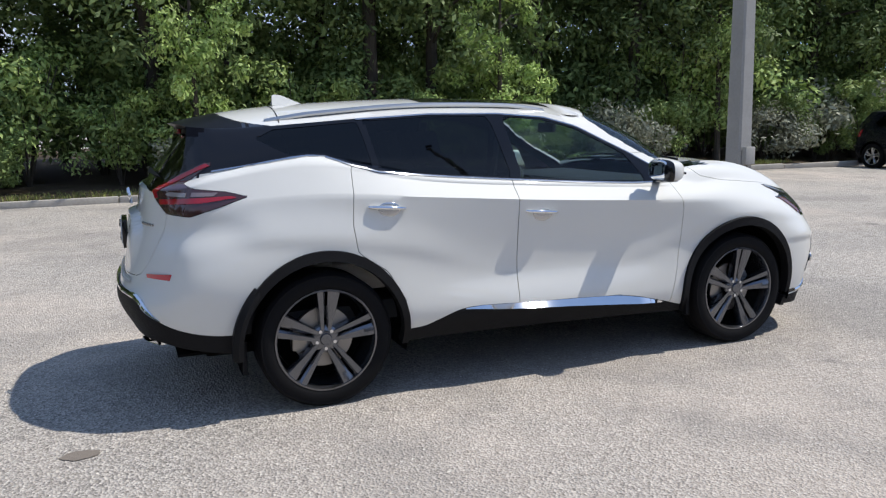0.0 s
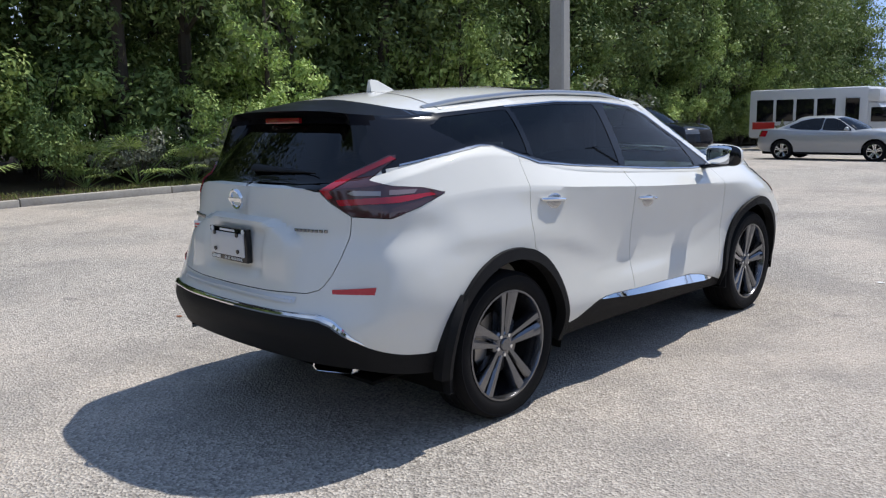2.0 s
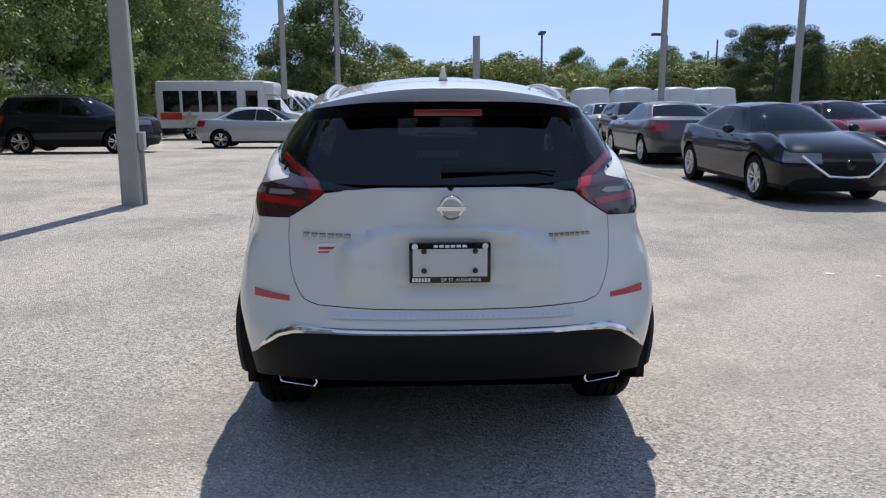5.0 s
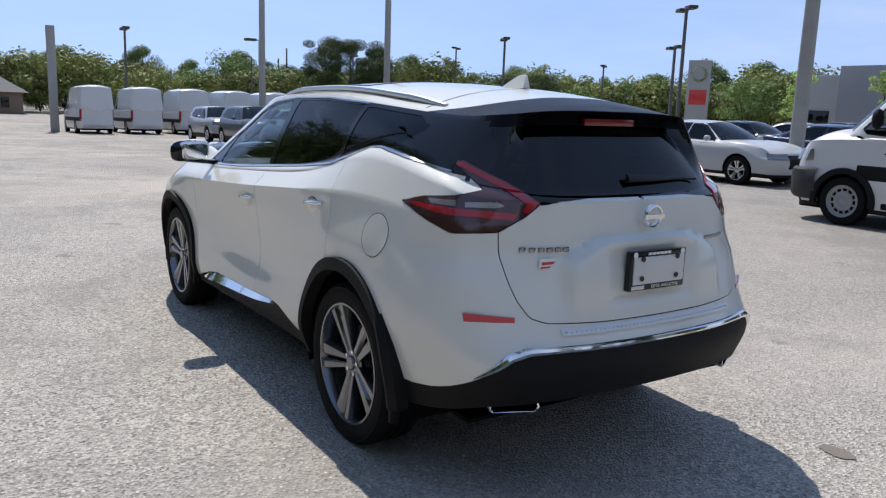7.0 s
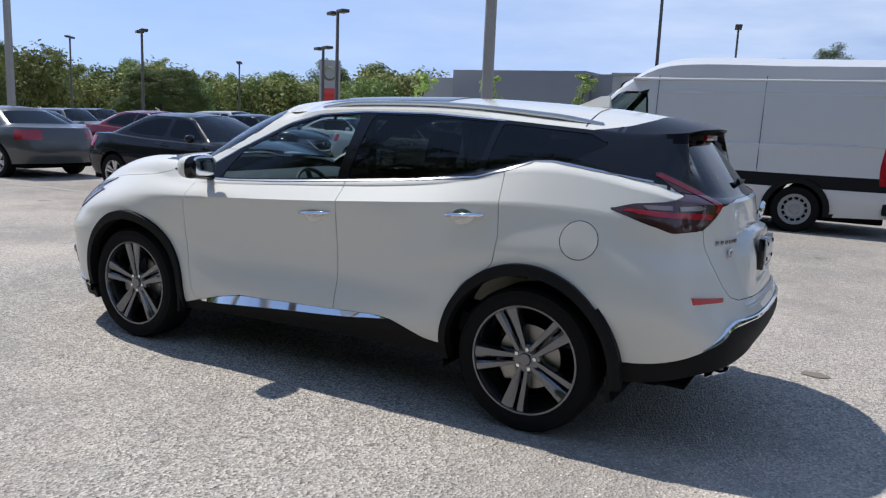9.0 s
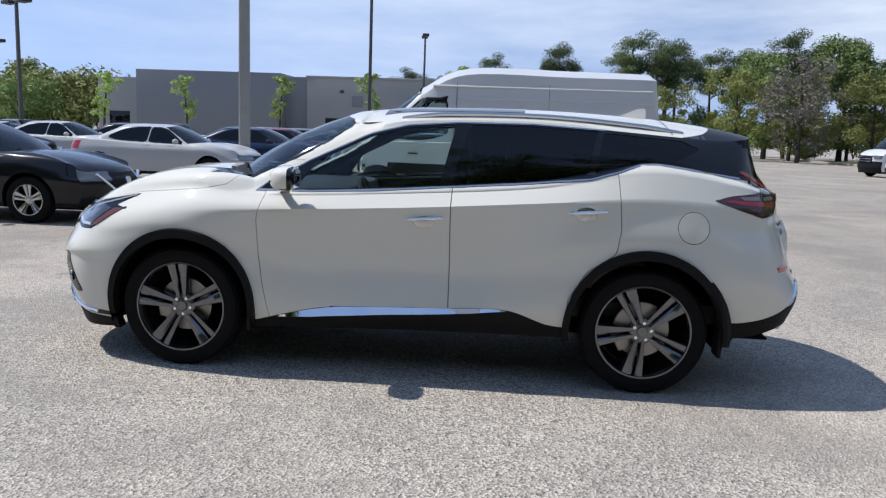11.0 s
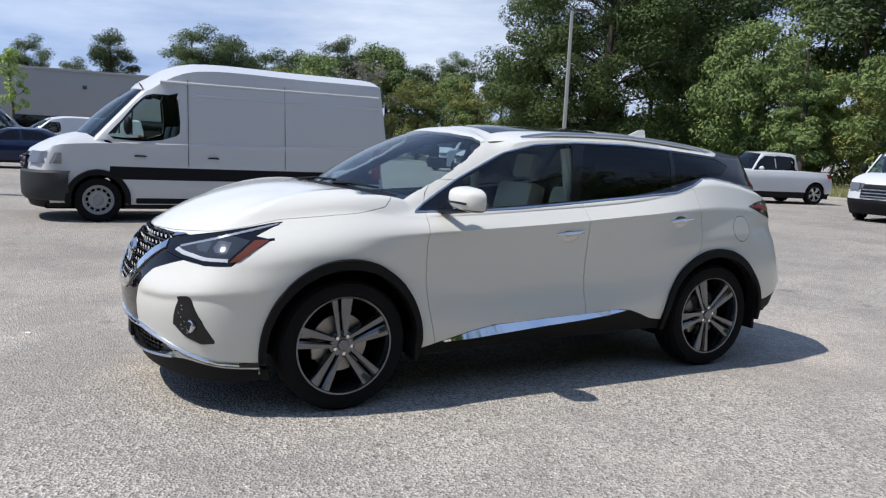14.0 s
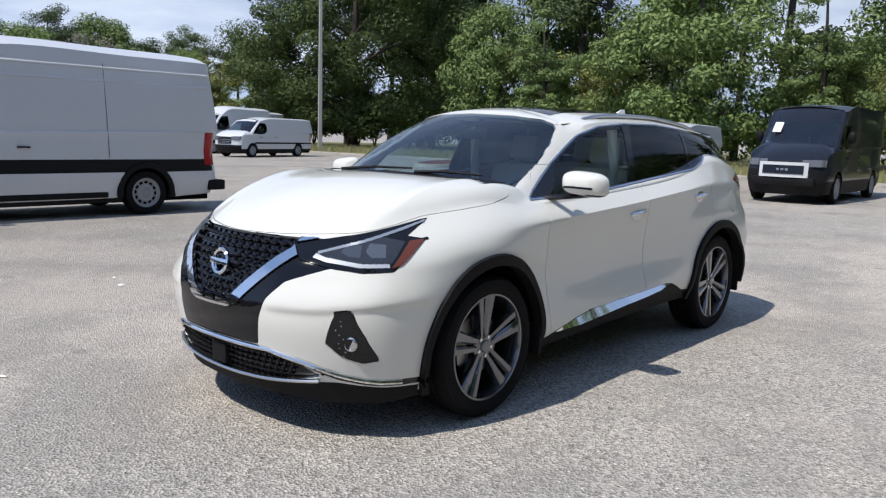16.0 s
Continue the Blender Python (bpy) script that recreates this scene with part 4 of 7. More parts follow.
# red boomerang and bars on the tail lamps
patch([(-1.235, 1.318), (-1.262, 1.331), (-1.52, 1.258), (-1.705, 1.190), (-1.655, 1.152), (-1.62, 1.160), (-1.648, 1.186), (-1.50, 1.238)],
      tail_q, None, .0065, "red_light_blade", RED_LENS, "glossy red light blade", -1)
patch([(-1.60, 1.150), (-1.36, 1.158), (-1.02, 1.168), (-.98, 1.158), (-1.2, 1.136), (-1.36, 1.132), (-1.58, 1.125)],
      tail_q, None, .0066, "red_light_bar", RED_LENS, "glossy red light bar", -1)
patch([(-1.32, 1.185), (-1.49, 1.190), (-1.53, 1.178), (-1.49, 1.168), (-1.32, 1.166)], tail_q, None, .007, "reverse_lens", material("clear_grey_lens", (.32, .30, .30), .1, .3, .6), "clear reversing lamp lens", -1)
patch([(-1.10, 1.187), (-1.27, 1.190), (-1.27, 1.168), (-1.12, 1.170)], tail_q, None, .007, "signal_lens", material("pink_grey_lens", (.26, .20, .20), .1, .3, .6), "grey turn signal lens", -1)
# headlamp: light guide, amber corner, projectors
patch([(-1.0, .957), (-1.10, .952), (-1.165, .885), (-1.215, .838), (-1.15, .848), (-1.09, .888)], nose_q, None, .0065, "amber_marker", AMBER, "amber side marker", 1)
patch([(-1.13, .948), (-1.27, .966), (-1.45, .940), (-1.62, .912), (-1.70, .892), (-1.62, .858), (-1.42, .836), (-1.24, .838), (-1.19, .88)],
      nose_q, None, .0058, "lamp_lens", material("lamp_interior", (.05, .054, .06), .08, .3, .9, .5, .5, 14.0, .0, 60.0, (.02, .022, .026)), "dark clear lamp lens", 1)
patch([(-1.985 + .99, 1.042), (-1.15, 1.008), (-1.42, .950), (-1.70, .897), (-1.70, .886), (-1.42, .938), (-1.15, .995), (-1.01, 1.030)],
      nose_q, None, .0068, "upper_light_strip", material("lamp_silver", (.42, .44, .47), .15, .6, .6), "thin silver strip along the lamp's brow", 1)
patch([(-1.71, .889), (-1.65, .875), (-1.42, .853), (-1.232, .855), (-1.226, .840), (-1.42, .836), (-1.64, .855), (-1.73, .872)],
      nose_q, None, .0070, "light_guide", material("lamp_guide_strip", (.50, .52, .55), .2, .2, .6), "white daytime running light strip", 1)
patch([(-1.255, .935), (-1.36, .940), (-1.385, .905), (-1.35, .880), (-1.255, .880)], nose_q, None, .0066, "projector_lens", material("projector", (.16, .17, .19), .06, .6, .8), "clear projector lens", 1)
patch([(-1.41, .932), (-1.52, .922), (-1.55, .900), (-1.50, .880), (-1.42, .878)], nose_q, None, .0066, "inner_projector_lens", material("projector_two", (.11, .12, .135), .06, .6, .8), "", 1)


# grille mesh of small hexagons
b = bmesh.new()
hexes = 0
for r in range(8):
    z = .678 + r * .036
    half = np.interp(z, [.655, .665, .90, .952], [.10, .14, .385, .392]) - .006
    for c in range(-9, 10):
        y = (c + (r % 2) * .5) * .058
        if abs(y) > half or (abs(y) < .062 and abs(z - .805) < .06):
            continue
        x = on_body(None, y, z, "nose") - .012
        ring_o, ring_i = [], []
        for k in range(6):
            w = math.radians(60 * k)
            for ring, rad, dx in ((ring_o, 1.0, 0), (ring_i, .74, .012)):
                ring.append(b.verts.new((x + .012 - dx + dx * 0, y + .0325 * rad * math.cos(w), z + .0205 * rad * math.sin(w))))
        for k in range(6):
            b.faces.new((ring_o[k], ring_o[(k + 1) % 6], ring_i[(k + 1) % 6], ring_i[k]))
bmesh.ops.recalc_face_normals(b, faces=b.faces)
tagged(part("grille_mesh", b, DARK_ALLOY, crossover, "gloss black honeycomb mesh"), kind="stuff")
b = bmesh.new()
lathe(b, [(.047, 0), (.050, .012), (.062, .016), (.069, .010), (.069, -.004)], 44, "z")
box(b, -.075, .075, -.014, .014, .006, .018, .002)
bmesh.ops.transform(b, matrix=Matrix.Translation((2.405, 0, .805)) @ pose(0, 0, 0, 0, 78, 0) @ pose(0, 0, 0, 0, 0, 90), verts=b.verts)
part("nose_badge", b, CHROME, crossover, "round chrome badge with a bar")
b = bmesh.new()
for r in range(5):
    for c in range(-13, 14):
        z, y = .288 + r * .030, c * .04 + (r % 2) * .02
        if abs(y) > .50 - (.42 - z) * .2:
            continue
        x = on_body(None, y, z, "nose") - .008
        box(b, x - .004, x + .002, y - .016, y + .016, z - .004, z + .004)
        box(b, x - .004, x + .002, y - .002, y + .002, z, z + .03)
tagged(part("intake_mesh", b, PLASTIC, crossover, "black mesh in the lower intake"), kind="stuff")
b = bmesh.new()
x = on_body(None, 0, .36, "nose")
box(b, x - .02, x + .008, -.06, .06, .30, .40, .008)
part("radar_cover", b, PLASTIC, crossover, "black sensor cover")
b = bmesh.new()
tube(b, [(on_body(None, y, .280 + .035 * (abs(y) / .6) ** 2, "nose") + .008, y, .270 + .035 * (abs(y) / .6) ** 2) for y in np.linspace(-.60, .60, 31)], .015, 8, 0, .7)
part("chin_trim", b, SATIN, crossover, "silver chin strip")
for s in (1, -1):
    b = bmesh.new()
    y = .745
    x = on_body(None, y, .50, "nose")
    rings = lathe(b, [(.034, 0), (.034, .012), (.026, .016), (.024, .006)], 24, "z")
    b.faces.new(rings[-1])
    bmesh.ops.transform(b, matrix=Matrix.Translation((x - .004, s * y, .50)) @ pose(0, 0, 0, 0, 90, 0) @ pose(0, 0, 0, -25 * s, 0, 0), verts=b.verts)
    part("fog_lamp", b, SATIN, crossover, "small round fog lamp")
for s in (1, -1):
    for k in range(9):
        z = .44 + .021 * k
        y = .715 + .012 * math.sin(k * 1.9)
        b = bmesh.new()
        bmesh.ops.create_icosphere(b, subdivisions=1, radius=.0045, matrix=Matrix.Translation((on_body(None, y, z, "nose") + .007, s * y, z)))
        part("fog_bead", b, CHROME, crossover)
# wipers and cowl
b = bmesh.new()
n = 20
pr = None
for t in np.linspace(-1, 1, n):
    y = t * .68
    xc = np.interp(abs(y), [0, .24, .46, .62, .72], [1.27, 1.24, 1.16, 1.08, 1.01])
    zc = np.interp(abs(y), [0, .24, .46, .62, .72], [1.222, 1.217, 1.207, 1.197, 1.18])
    cur = [b.verts.new((xc + .05, y, zc + .003)), b.verts.new((xc - .03, y, zc + .012))]
    if pr:
        b.faces.new((pr[0], cur[0], cur[1], pr[1]))
    pr = cur
bmesh.ops.recalc_face_normals(b, faces=b.faces)
part("cowl_panel", b, PLASTIC, crossover, "black plastic cowl panel")
for pts in ([(1.235, .18, 1.235), (1.19, .35, 1.245), (1.10, .58, 1.235)], [(1.27, -.42, 1.225), (1.245, -.15, 1.25), (1.21, .13, 1.255)]):
    b = bmesh.new()
    tube(b, pts, [.012, .009, .006], 6)
    part("front_wiper", b, PLASTIC, crossover, "black windscreen wiper")

# cabin
b = bmesh.new()
box(b, .45, 1.05, -.70, .70, .80, 1.13, .07)
part("dashboard", b, CABIN, crossover, "dark dashboard")
b = bmesh.new()
box(b, -2.0, .6, -.72, .72, .40, .52, .02)
part("cabin_floor", b, CABIN, crossover)
b = bmesh.new()
lathe(b, [(.170, -.012), (.182, -.014), (.190, 0), (.182, .014), (.170, .012), (.165, 0)], 32, "z", True)
box(b, -.17, .17, -.02, .02, -.008, .008, .004)
cyl(b, (0, 0, -.01), (0, 0, .02), .06)
bmesh.ops.transform(b, matrix=Matrix.Translation((.33, .36, 1.02)) @ pose(0, 0, 0, 0, -66, 0), verts=b.verts)
part("steering_wheel", b, CABIN, crossover, "dark steering wheel")


def seat(x, y, wide=.50, lean=14):
    b = bmesh.new()
    box(b, -.26, .26, -wide / 2, wide / 2, .0, .18, .06)
    box(b, -.09, .07, -wide / 2, wide / 2, .0, .60, .06, 0, Matrix.Translation((-.24, 0, .10)) @ pose(0, 0, 0, 0, -lean, 0))
    box(b, -.06, .05, -.13, .13, .63, .83, .045, 0, Matrix.Translation((-.25, 0, .10)) @ pose(0, 0, 0, 0, -lean, 0))
    bmesh.ops.transform(b, matrix=Matrix.Translation((x, y, .56)), verts=b.verts)
    part("seat", b, LEATHER, crossover, "beige leather seat")


for y in (.37, -.37):
    seat(-.18, y)
    seat(-1.10, y * .98, .58)
b = bmesh.new()
tube(b, [(-.28, .61, 1.05), (-.27, .62, 1.3), (-.25, .60, 1.52)], .035, 8)
flipped(part("inner_pillar", b, CABIN_LIGHT, crossover, "pale inner pillar trim"))
b = bmesh.new()
n = 14
g = [[b.verts.new((.40 - 2.2 * i / n, (-.58 + 1.16 * j / n), 1.60 - .035 * (2 * j / n - 1) ** 2 - .05 * max(0, i / n - .55) * 2 - .03 * max(0, .15 - i / n) * 6)) for j in range(n + 1)] for i in range(n + 1)]
for i in range(n):
    for j in range(n):
        b.faces.new((g[i][j], g[i][j + 1], g[i + 1][j + 1], g[i + 1][j]))
part("headliner", b, CABIN_LIGHT, crossover)
b = bmesh.new()
box(b, .44, .48, -.10, .10, 1.43, 1.50, .015)
cyl(b, (.46, 0, 1.5), (.42, 0, 1.57), .012)
part("inner_mirror", b, CABIN, crossover, "dark inner mirror")

# chrome strips that lean to the sky
b = bmesh.new()
prev = None
for t in np.linspace(0, 1, 40):
    x = .79 - 1.39 * t
    zt = np.interp(-x, [-.79, -.60, -.44, -.1, .21, .50, .60], [.355, .404, .431, .447, .457, .470, .464])
    zb = np.interp(-x, [-.79, -.45, -.1, .21, .50, .60], [.345, .378, .408, .428, .452, .458])
    fat = min(1, min(t, 1 - t) * 7)
    cur = [b.verts.new(p) for p in ((x, on_body(x, None, zt) + .002, zt), (x, on_body(x, None, zb) + .002 + .034 * fat, zb), (x, on_body(x, None, zb - .01) - .01, zb - .012))]
    if prev:
        b.faces.new((prev[0], prev[1], cur[1], cur[0]))
        b.faces.new((prev[1], prev[2], cur[2], cur[1]))
    prev = cur
bmesh.ops.recalc_face_normals(b, faces=b.faces)
flipped(part("sill_strip", b, CHROME, crossover, "chrome strip along the sill", True))
b = bmesh.new()
pts = []
for y in np.linspace(-.845, .845, 41):
    z = np.interp(abs(y), [0, .38, .55, .70, .80, .9], [.440, .436, .392, .332, .303, .288])
    pts.append((on_body(None, y, z, "nose") + .004, y, z))
tube(b, pts, .013, 8)
part("front_lip_strip", b, CHROME, crossover, "chrome strip along the front bumper")
b = bmesh.new()
pts = []
for y in np.linspace(-.80, .80, 61):
    z = np.interp(abs(y), [0, .5, .63, .70, .76, .80], [.654, .656, .655, .632, .582, .545])
    pts.append((on_body(None, y, z, "tail") - .002, y, z))
tube(b, pts, [float(np.interp(abs(p[1]), [0, .50, .64, .73, .80], [.011, .012, .019, .017, .003])) for p in pts], 8)
part("rear_bumper_strip", b, CHROME, crossover, "chrome strip along the rear bumper")


# ---- wheels ----
def wheel_parts(parent, R=.372, RR=.277, W=.235, alloy=GUNMETAL, spokes=5, twin=True, plain=False):
    """Tyre, rim, spokes, hub cap, nuts and brake, turning about y with the outer face at +y."""
    h = W / 2
    n = 32 if plain else 72
    b = bmesh.new()
    if plain:
        lathe(b, [(RR, -h + .015), (R * .87, -h), (R * .965, -h + .012), (R, -h + .034), (R, h - .034), (R * .965, h - .012), (R * .87, h), (RR, h - .018)], n)
    else:
        lathe(b, [(RR, -h + .015), (RR + .02, -h + .003), (R * .87, -h), (R * .965, -h + .012), (R, -h + .034), (R, -.052), (R - .008, -.049), (R - .008, -.041), (R, -.038),
                  (R, -.008), (R - .008, -.005), (R - .008, .005), (R, .008), (R, .038), (R - .008, .041), (R - .008, .049), (R, .052),
                  (R, h - .034), (R * .965, h - .012), (R * .945, h - .003), (R * .93, h - .006), (R * .87, h), (RR + .028, h - .004), (RR + .012, h - .006), (RR, h - .018)], n)
    part("tyre", b, RUBBER, parent, "black road tyre")
    b = bmesh.new()
    lathe(b, [(RR + .004, h - .016), (RR + .003, h - .008), (RR - .007, h - .007), (RR - .012, h - .018), (RR - .022, h - .06), (RR - .03, -h + .03), (RR, -h + .018)], n)
    part("rim", b, alloy, parent)
    if spokes == 12:
        # pressed steel disc with a ring of hand holes round a dished centre
        b = bmesh.new()
        lathe(b, [(RR - .010, h - .03), (RR * .86, h - .034), (RR * .80, h - .05)], n)
        lathe(b, [(RR * .64, h - .05), (RR * .58, h - .036), (RR * .36, h - .036), (RR * .30, h - .052), (RR * .16, h - .052)], n)
        part("wheel_disc", b, alloy, parent)
    for k in range(spokes):
        b = bmesh.new()
        if spokes == 12:
            box(b, -.014, .014, h - .062, h - .044, RR * .60, RR * .84, .003)
            bmesh.ops.rotate(b, verts=b.verts, cent=(0, 0, 0), matrix=Matrix.Rotation(2 * math.pi * k / spokes, 3, "Y"))
            part("disc_bridge", b, alloy, parent)
            continue
        for s in ((-1, 1) if twin else (0,)):
            ring = []
            for t in np.linspace(0, 1, 7):
                r = .040 + (RR - .046) * t
                off = (s * (.0145 + .026 * t) - .004 * t) if s > 0 or not twin else -(.0150 + .0285 * t)
                w = (.022 + .03 * t) if not twin else (.0135 + .0245 * t) if s < 0 else (.0130 + .0125 * t)
                y = h - .044 + .026 * t
                ring.append([b.verts.new(p) for p in ((off - w, y - .05, r), (off - w, y - .008, r), (off - w * .62 + s * .003, y + .004, r), (off + w * .62 + s * .003, y + .004, r), (off + w, y - .008, r), (off + w, y - .05, r))])
            for p, q in zip(ring, ring[1:]):
                for i in range(6):
                    b.faces.new((p[i], p[(i + 1) % 6], q[(i + 1) % 6], q[i]))
            b.faces.new(ring[0][::-1])
            b.faces.new(ring[-1])
        bmesh.ops.recalc_face_normals(b, faces=b.faces)
        bmesh.ops.rotate(b, verts=b.verts, cent=(0, 0, 0), matrix=Matrix.Rotation(2 * math.pi * k / spokes, 3, "Y"))
        part("spoke", b, alloy, parent)
    b = bmesh.new()
    rings = lathe(b, [(.078, h - .09), (.075, h - .05), (.060, h - .040), (.034, h - .038), (.032, h - .030), (.029, h - .027)], 40)
    b.faces.new(rings[-1])
    part("hub_cap", b, alloy, parent)
    if not plain:
        for k in range(5):
            b = bmesh.new()
            w = 2 * math.pi * (k + .5) / 5
            cyl(b, (.052 * math.sin(w), h - .06, .052 * math.cos(w)), (.052 * math.sin(w), h - .034, .052 * math.cos(w)), .0125, .010, 6)
            part("wheel_nut", b, CHROME, parent)
        b = bmesh.new()
        lathe(b, [(.165, h - .125), (.165, h - .098), (.06, h - .098)], 40)
        part("brake_disc", b, STEEL, parent)
        b = bmesh.new()
        box(b, .085, .175, h - .145, h - .078, -.07, .07, .015)
        part("brake_caliper", b, STEEL, parent)
    b = bmesh.new()
    rings = lathe(b, [(RR - .03, -h + .03), (.15, -h + .028), (.02, -h + .028)] if not plain else [(RR - .02, h - .075), (.15, h - .08), (.02, h - .08)], 40)
    part("wheel_back", b, GAP, parent)
    return parent


master_wheel = new("wheel")
wheel_parts(master_wheel)
master_wheel.parent = crossover
master_wheel.matrix_basis = pose(1.412, .808, .372, 0, 6, 0)
for x, y, turn, roll in ((-1.412, .808, 0, 27), (1.412, -.808, 180, -8), (-1.412, -.808, 180, -3)):
    copy_thing(master_wheel, pose(x, y, .372, 0, 0, turn) @ pose(0, 0, 0, 0, roll, 0))


# ---- other vehicles ----
def paint(name, color, rough=.3, metal=0.0):
    return material(name, color, rough, metal, .6, .06, .05, 1.5)


def vehicle(name, label, category, coat, L=(-2.4, 2.45), W=.92, zr=1.44, deck=1.02, nose=.78, cowl=1.0, gr=-1.75, rt=-1.0, gf=1.05, ft=.25, wr=.56,
            axles=(-1.4, 1.42), R=.335, belt=.93, rear_window=True, clad=0.0, low=PLASTIC, alloy=SATIN,
            spokes=5, twin=True, bonnet=.05, bed=None, grille=PLASTIC, bar=None, tall_lamp=False, glass_side=PRIVACY, panes=(), snout=0.0, brow=0.0, edge=.07, boxy=False, cap=9.0):
    """A parked vehicle: shell, panes, lamps and wheels, lofted from its main sizes. Front at +x."""
    xr, xf = L
    zr0 = zr - edge
    wb = np.linspace(axles[0], gf - .2, 4)
    xs = [xr, xr + .05, xr + .22, (xr + axles[0]) / 2 + .05, axles[0], wb[1], wb[2], min(gf - .12, axles[1] - .45), axles[1], (axles[1] + xf) / 2 + .12, xf - .22, xf - .06, xf]
    ys = [0, .55 * W, .87 * W, .97 * W, W, W, W, W, W, .95 * W, .82 * W, .48 * W, 0]

    def line(dx, dy, zs):
        return [(x + dx * np.clip((x - (xr + xf) / 2) / (xf - xr) * 2, -1, 1), y * dy, z) for x, y, z in zip(xs, ys, zs)]
    sill = line(-.10, .95, [.30] * 3 + [.28, .24, .22, .22, .22, .24, .24, .22, .22, .22])
    lowl = line(0, .985, [.48] * 13)
    wide = line(0, 1.0, [.62 * 1.0] * 13)
    mid = (belt + .62) / 2 + .06
    sh = line(-.05, .985, [mid] * 9 + [min(mid, nose - .1)] * 4)
    beltz = [deck, deck, deck, deck, (deck + belt) / 2 + .02, belt + .03, belt + .01, belt, belt, (belt + nose) / 2 + .02, nose, nose, nose]
    bl = line(-.12, .975 if boxy else .92, beltz)
    if boxy:
        bl = [(p[0] - (.10 if p[0] < 0 else 0), p[1], p[2]) for p in bl]
    side_y = (.95 if boxy else .86) * W
    foot = [(gr, 0, deck + .02), (gr + .02, .5 * W, deck + .02), (gr + .08, side_y * .84, deck + .02), (gr + .22, side_y * .96, deck + .02), (max(gr + .45, axles[0] - .1), side_y, (deck + belt) / 2 + .05),
            (wb[1], side_y, belt + .06), (wb[2], side_y, belt + .04), (gf - .34, side_y, belt + .03), (gf - .22, .80 * W, (belt + cowl) / 2 + .02),
            (gf - .14, .66 * W, cowl), (gf - .07, .48 * W, cowl + .01), (gf - .02, .25 * W, cowl + .015), (gf, 0, cowl + .02)]
    m1, m2 = rt + (ft - rt) * .35, rt + (ft - rt) * .7
    top = [(rt, 0, zr0 + .03), (rt + .01, .33, zr0 + .02), (rt + .04, wr * .82, zr0), (rt + .10, wr * .95, zr0 - .005), (rt + .28, wr, zr0), (m1, wr, zr0 + .005),
           (m2, wr, zr0), (ft - .14, wr * .98, zr0 - .02), (ft - .07, wr * .86, zr0), (ft - .03, wr * .7, zr0 + .01), (ft - .01, wr * .5, zr0 + .02), (ft, wr * .25, zr0 + .03), (ft, 0, zr0 + .03)]
    if brow:
        top[6] = (ft - .95, top[6][1], zr0)
        top[7:] = [(p[0], p[1], p[2] - brow) for p in top[7:]]
    ridge = [(p[0], 0, z) for p, z in zip(top, [zr - (edge - .03) * k for k in (1, .92, .75, .4, .12, 0, 0, .3, .55, .7, .8, .9, 1)])]
    if brow:
        ridge[7:] = [(p[0], 0, p[2] - brow * w) for p, w in zip(ridge[7:], (.86, .92, .95, .97, .99, 1.0))]
    rws, fst, stn = shell((sill, lowl, wide, sh, bl, foot, top, ridge), 6, bonnet, 0, (4, 5, 7, 4), .5)
    car = thing(name, label, category)
    bm2 = bmesh.new()
    vs = [[bm2.verts.new(p) for p in row] for row in rws]
    tag = {}
    for i, (a, c) in enumerate(zip(vs, vs[1:])):
        for k in range(len(a) - 1):
            loop = [a[k], c[k], c[k + 1], a[k + 1]]
            loop = [v for j, v in enumerate(loop) if (v.co - loop[j - 1].co).length > 1e-5]
            if len(loop) < 3:
                continue
            s = (stn[k] + stn[k + 1]) / 2
            z = sum(v.co.z for v in loop) / len(loop)
            y = sum(v.co.y for v in loop) / len(loop)
            x = sum(v.co.x for v in loop) / len(loop)
            zone = 0
            if fst[2] <= i < fst[3]:
                inner = fst[2] < i < fst[3] - 1
                if s > 7.55:
                    zone = 1 if s > 7.75 and z < cap else 0
                elif s < 2.3 and rear_window:
                    zone = 3 if inner else 0
            elif i < fst[1]:
                if s > 9.55 and s < 11.1 and nose - .17 < z < nose - .02:
                    zone = 4
                elif s > 11.1 and nose - .36 < z < nose - .05:
                    zone = 6
                elif (tall_lamp and 1.75 < s < 2.35 and .85 < z < 1.55) or (not tall_lamp and .95 < s < 2.75 and deck - .22 < z < deck - .05):
                    zone = 5
                elif snout and s > 9.3 and z < snout:
                    zone = 7
                elif clad and z < clad:
                    zone = 7
                elif bar and bar[0] < z < bar[1] and 2.0 < s < 7.7:
                    zone = 7
                elif z < .30:
                    zone = 7
            f = bm2.faces.new(loop)
            f.material_index = zone
    bmesh.ops.remove_doubles(bm2, verts=bm2.verts, dist=1e-5)
    bmesh.ops.recalc_face_normals(bm2, faces=bm2.faces)
    ar = R * 1.16

    def arch(x, y, z):
        d = np.minimum(np.hypot(x - axles[0], z - R), np.hypot(x - axles[1], z - R)) - ar
        return np.where(y > .5, d, 9.0)
    cut(bm2, arch)
    rims = []
    for poly in panes:
        mid_x, mid_z = np.mean([p[0] for p in poly]), np.mean([p[1] for p in poly])
        for grow in (0, .035):
            fn = lambda x, y, z, poly=poly, grow=grow: np.where(y > .4, inside(poly, x, z) - grow, 9.0)
            cut(bm2, fn)
            rims.append((fn, 2 if not grow else 9))
    bm2.normal_update()
    if max(bm2.faces, key=lambda f: f.calc_center_median().z).normal.z < 0:
        bmesh.ops.reverse_faces(bm2, faces=bm2.faces)
        bm2.normal_update()
    groups = {}
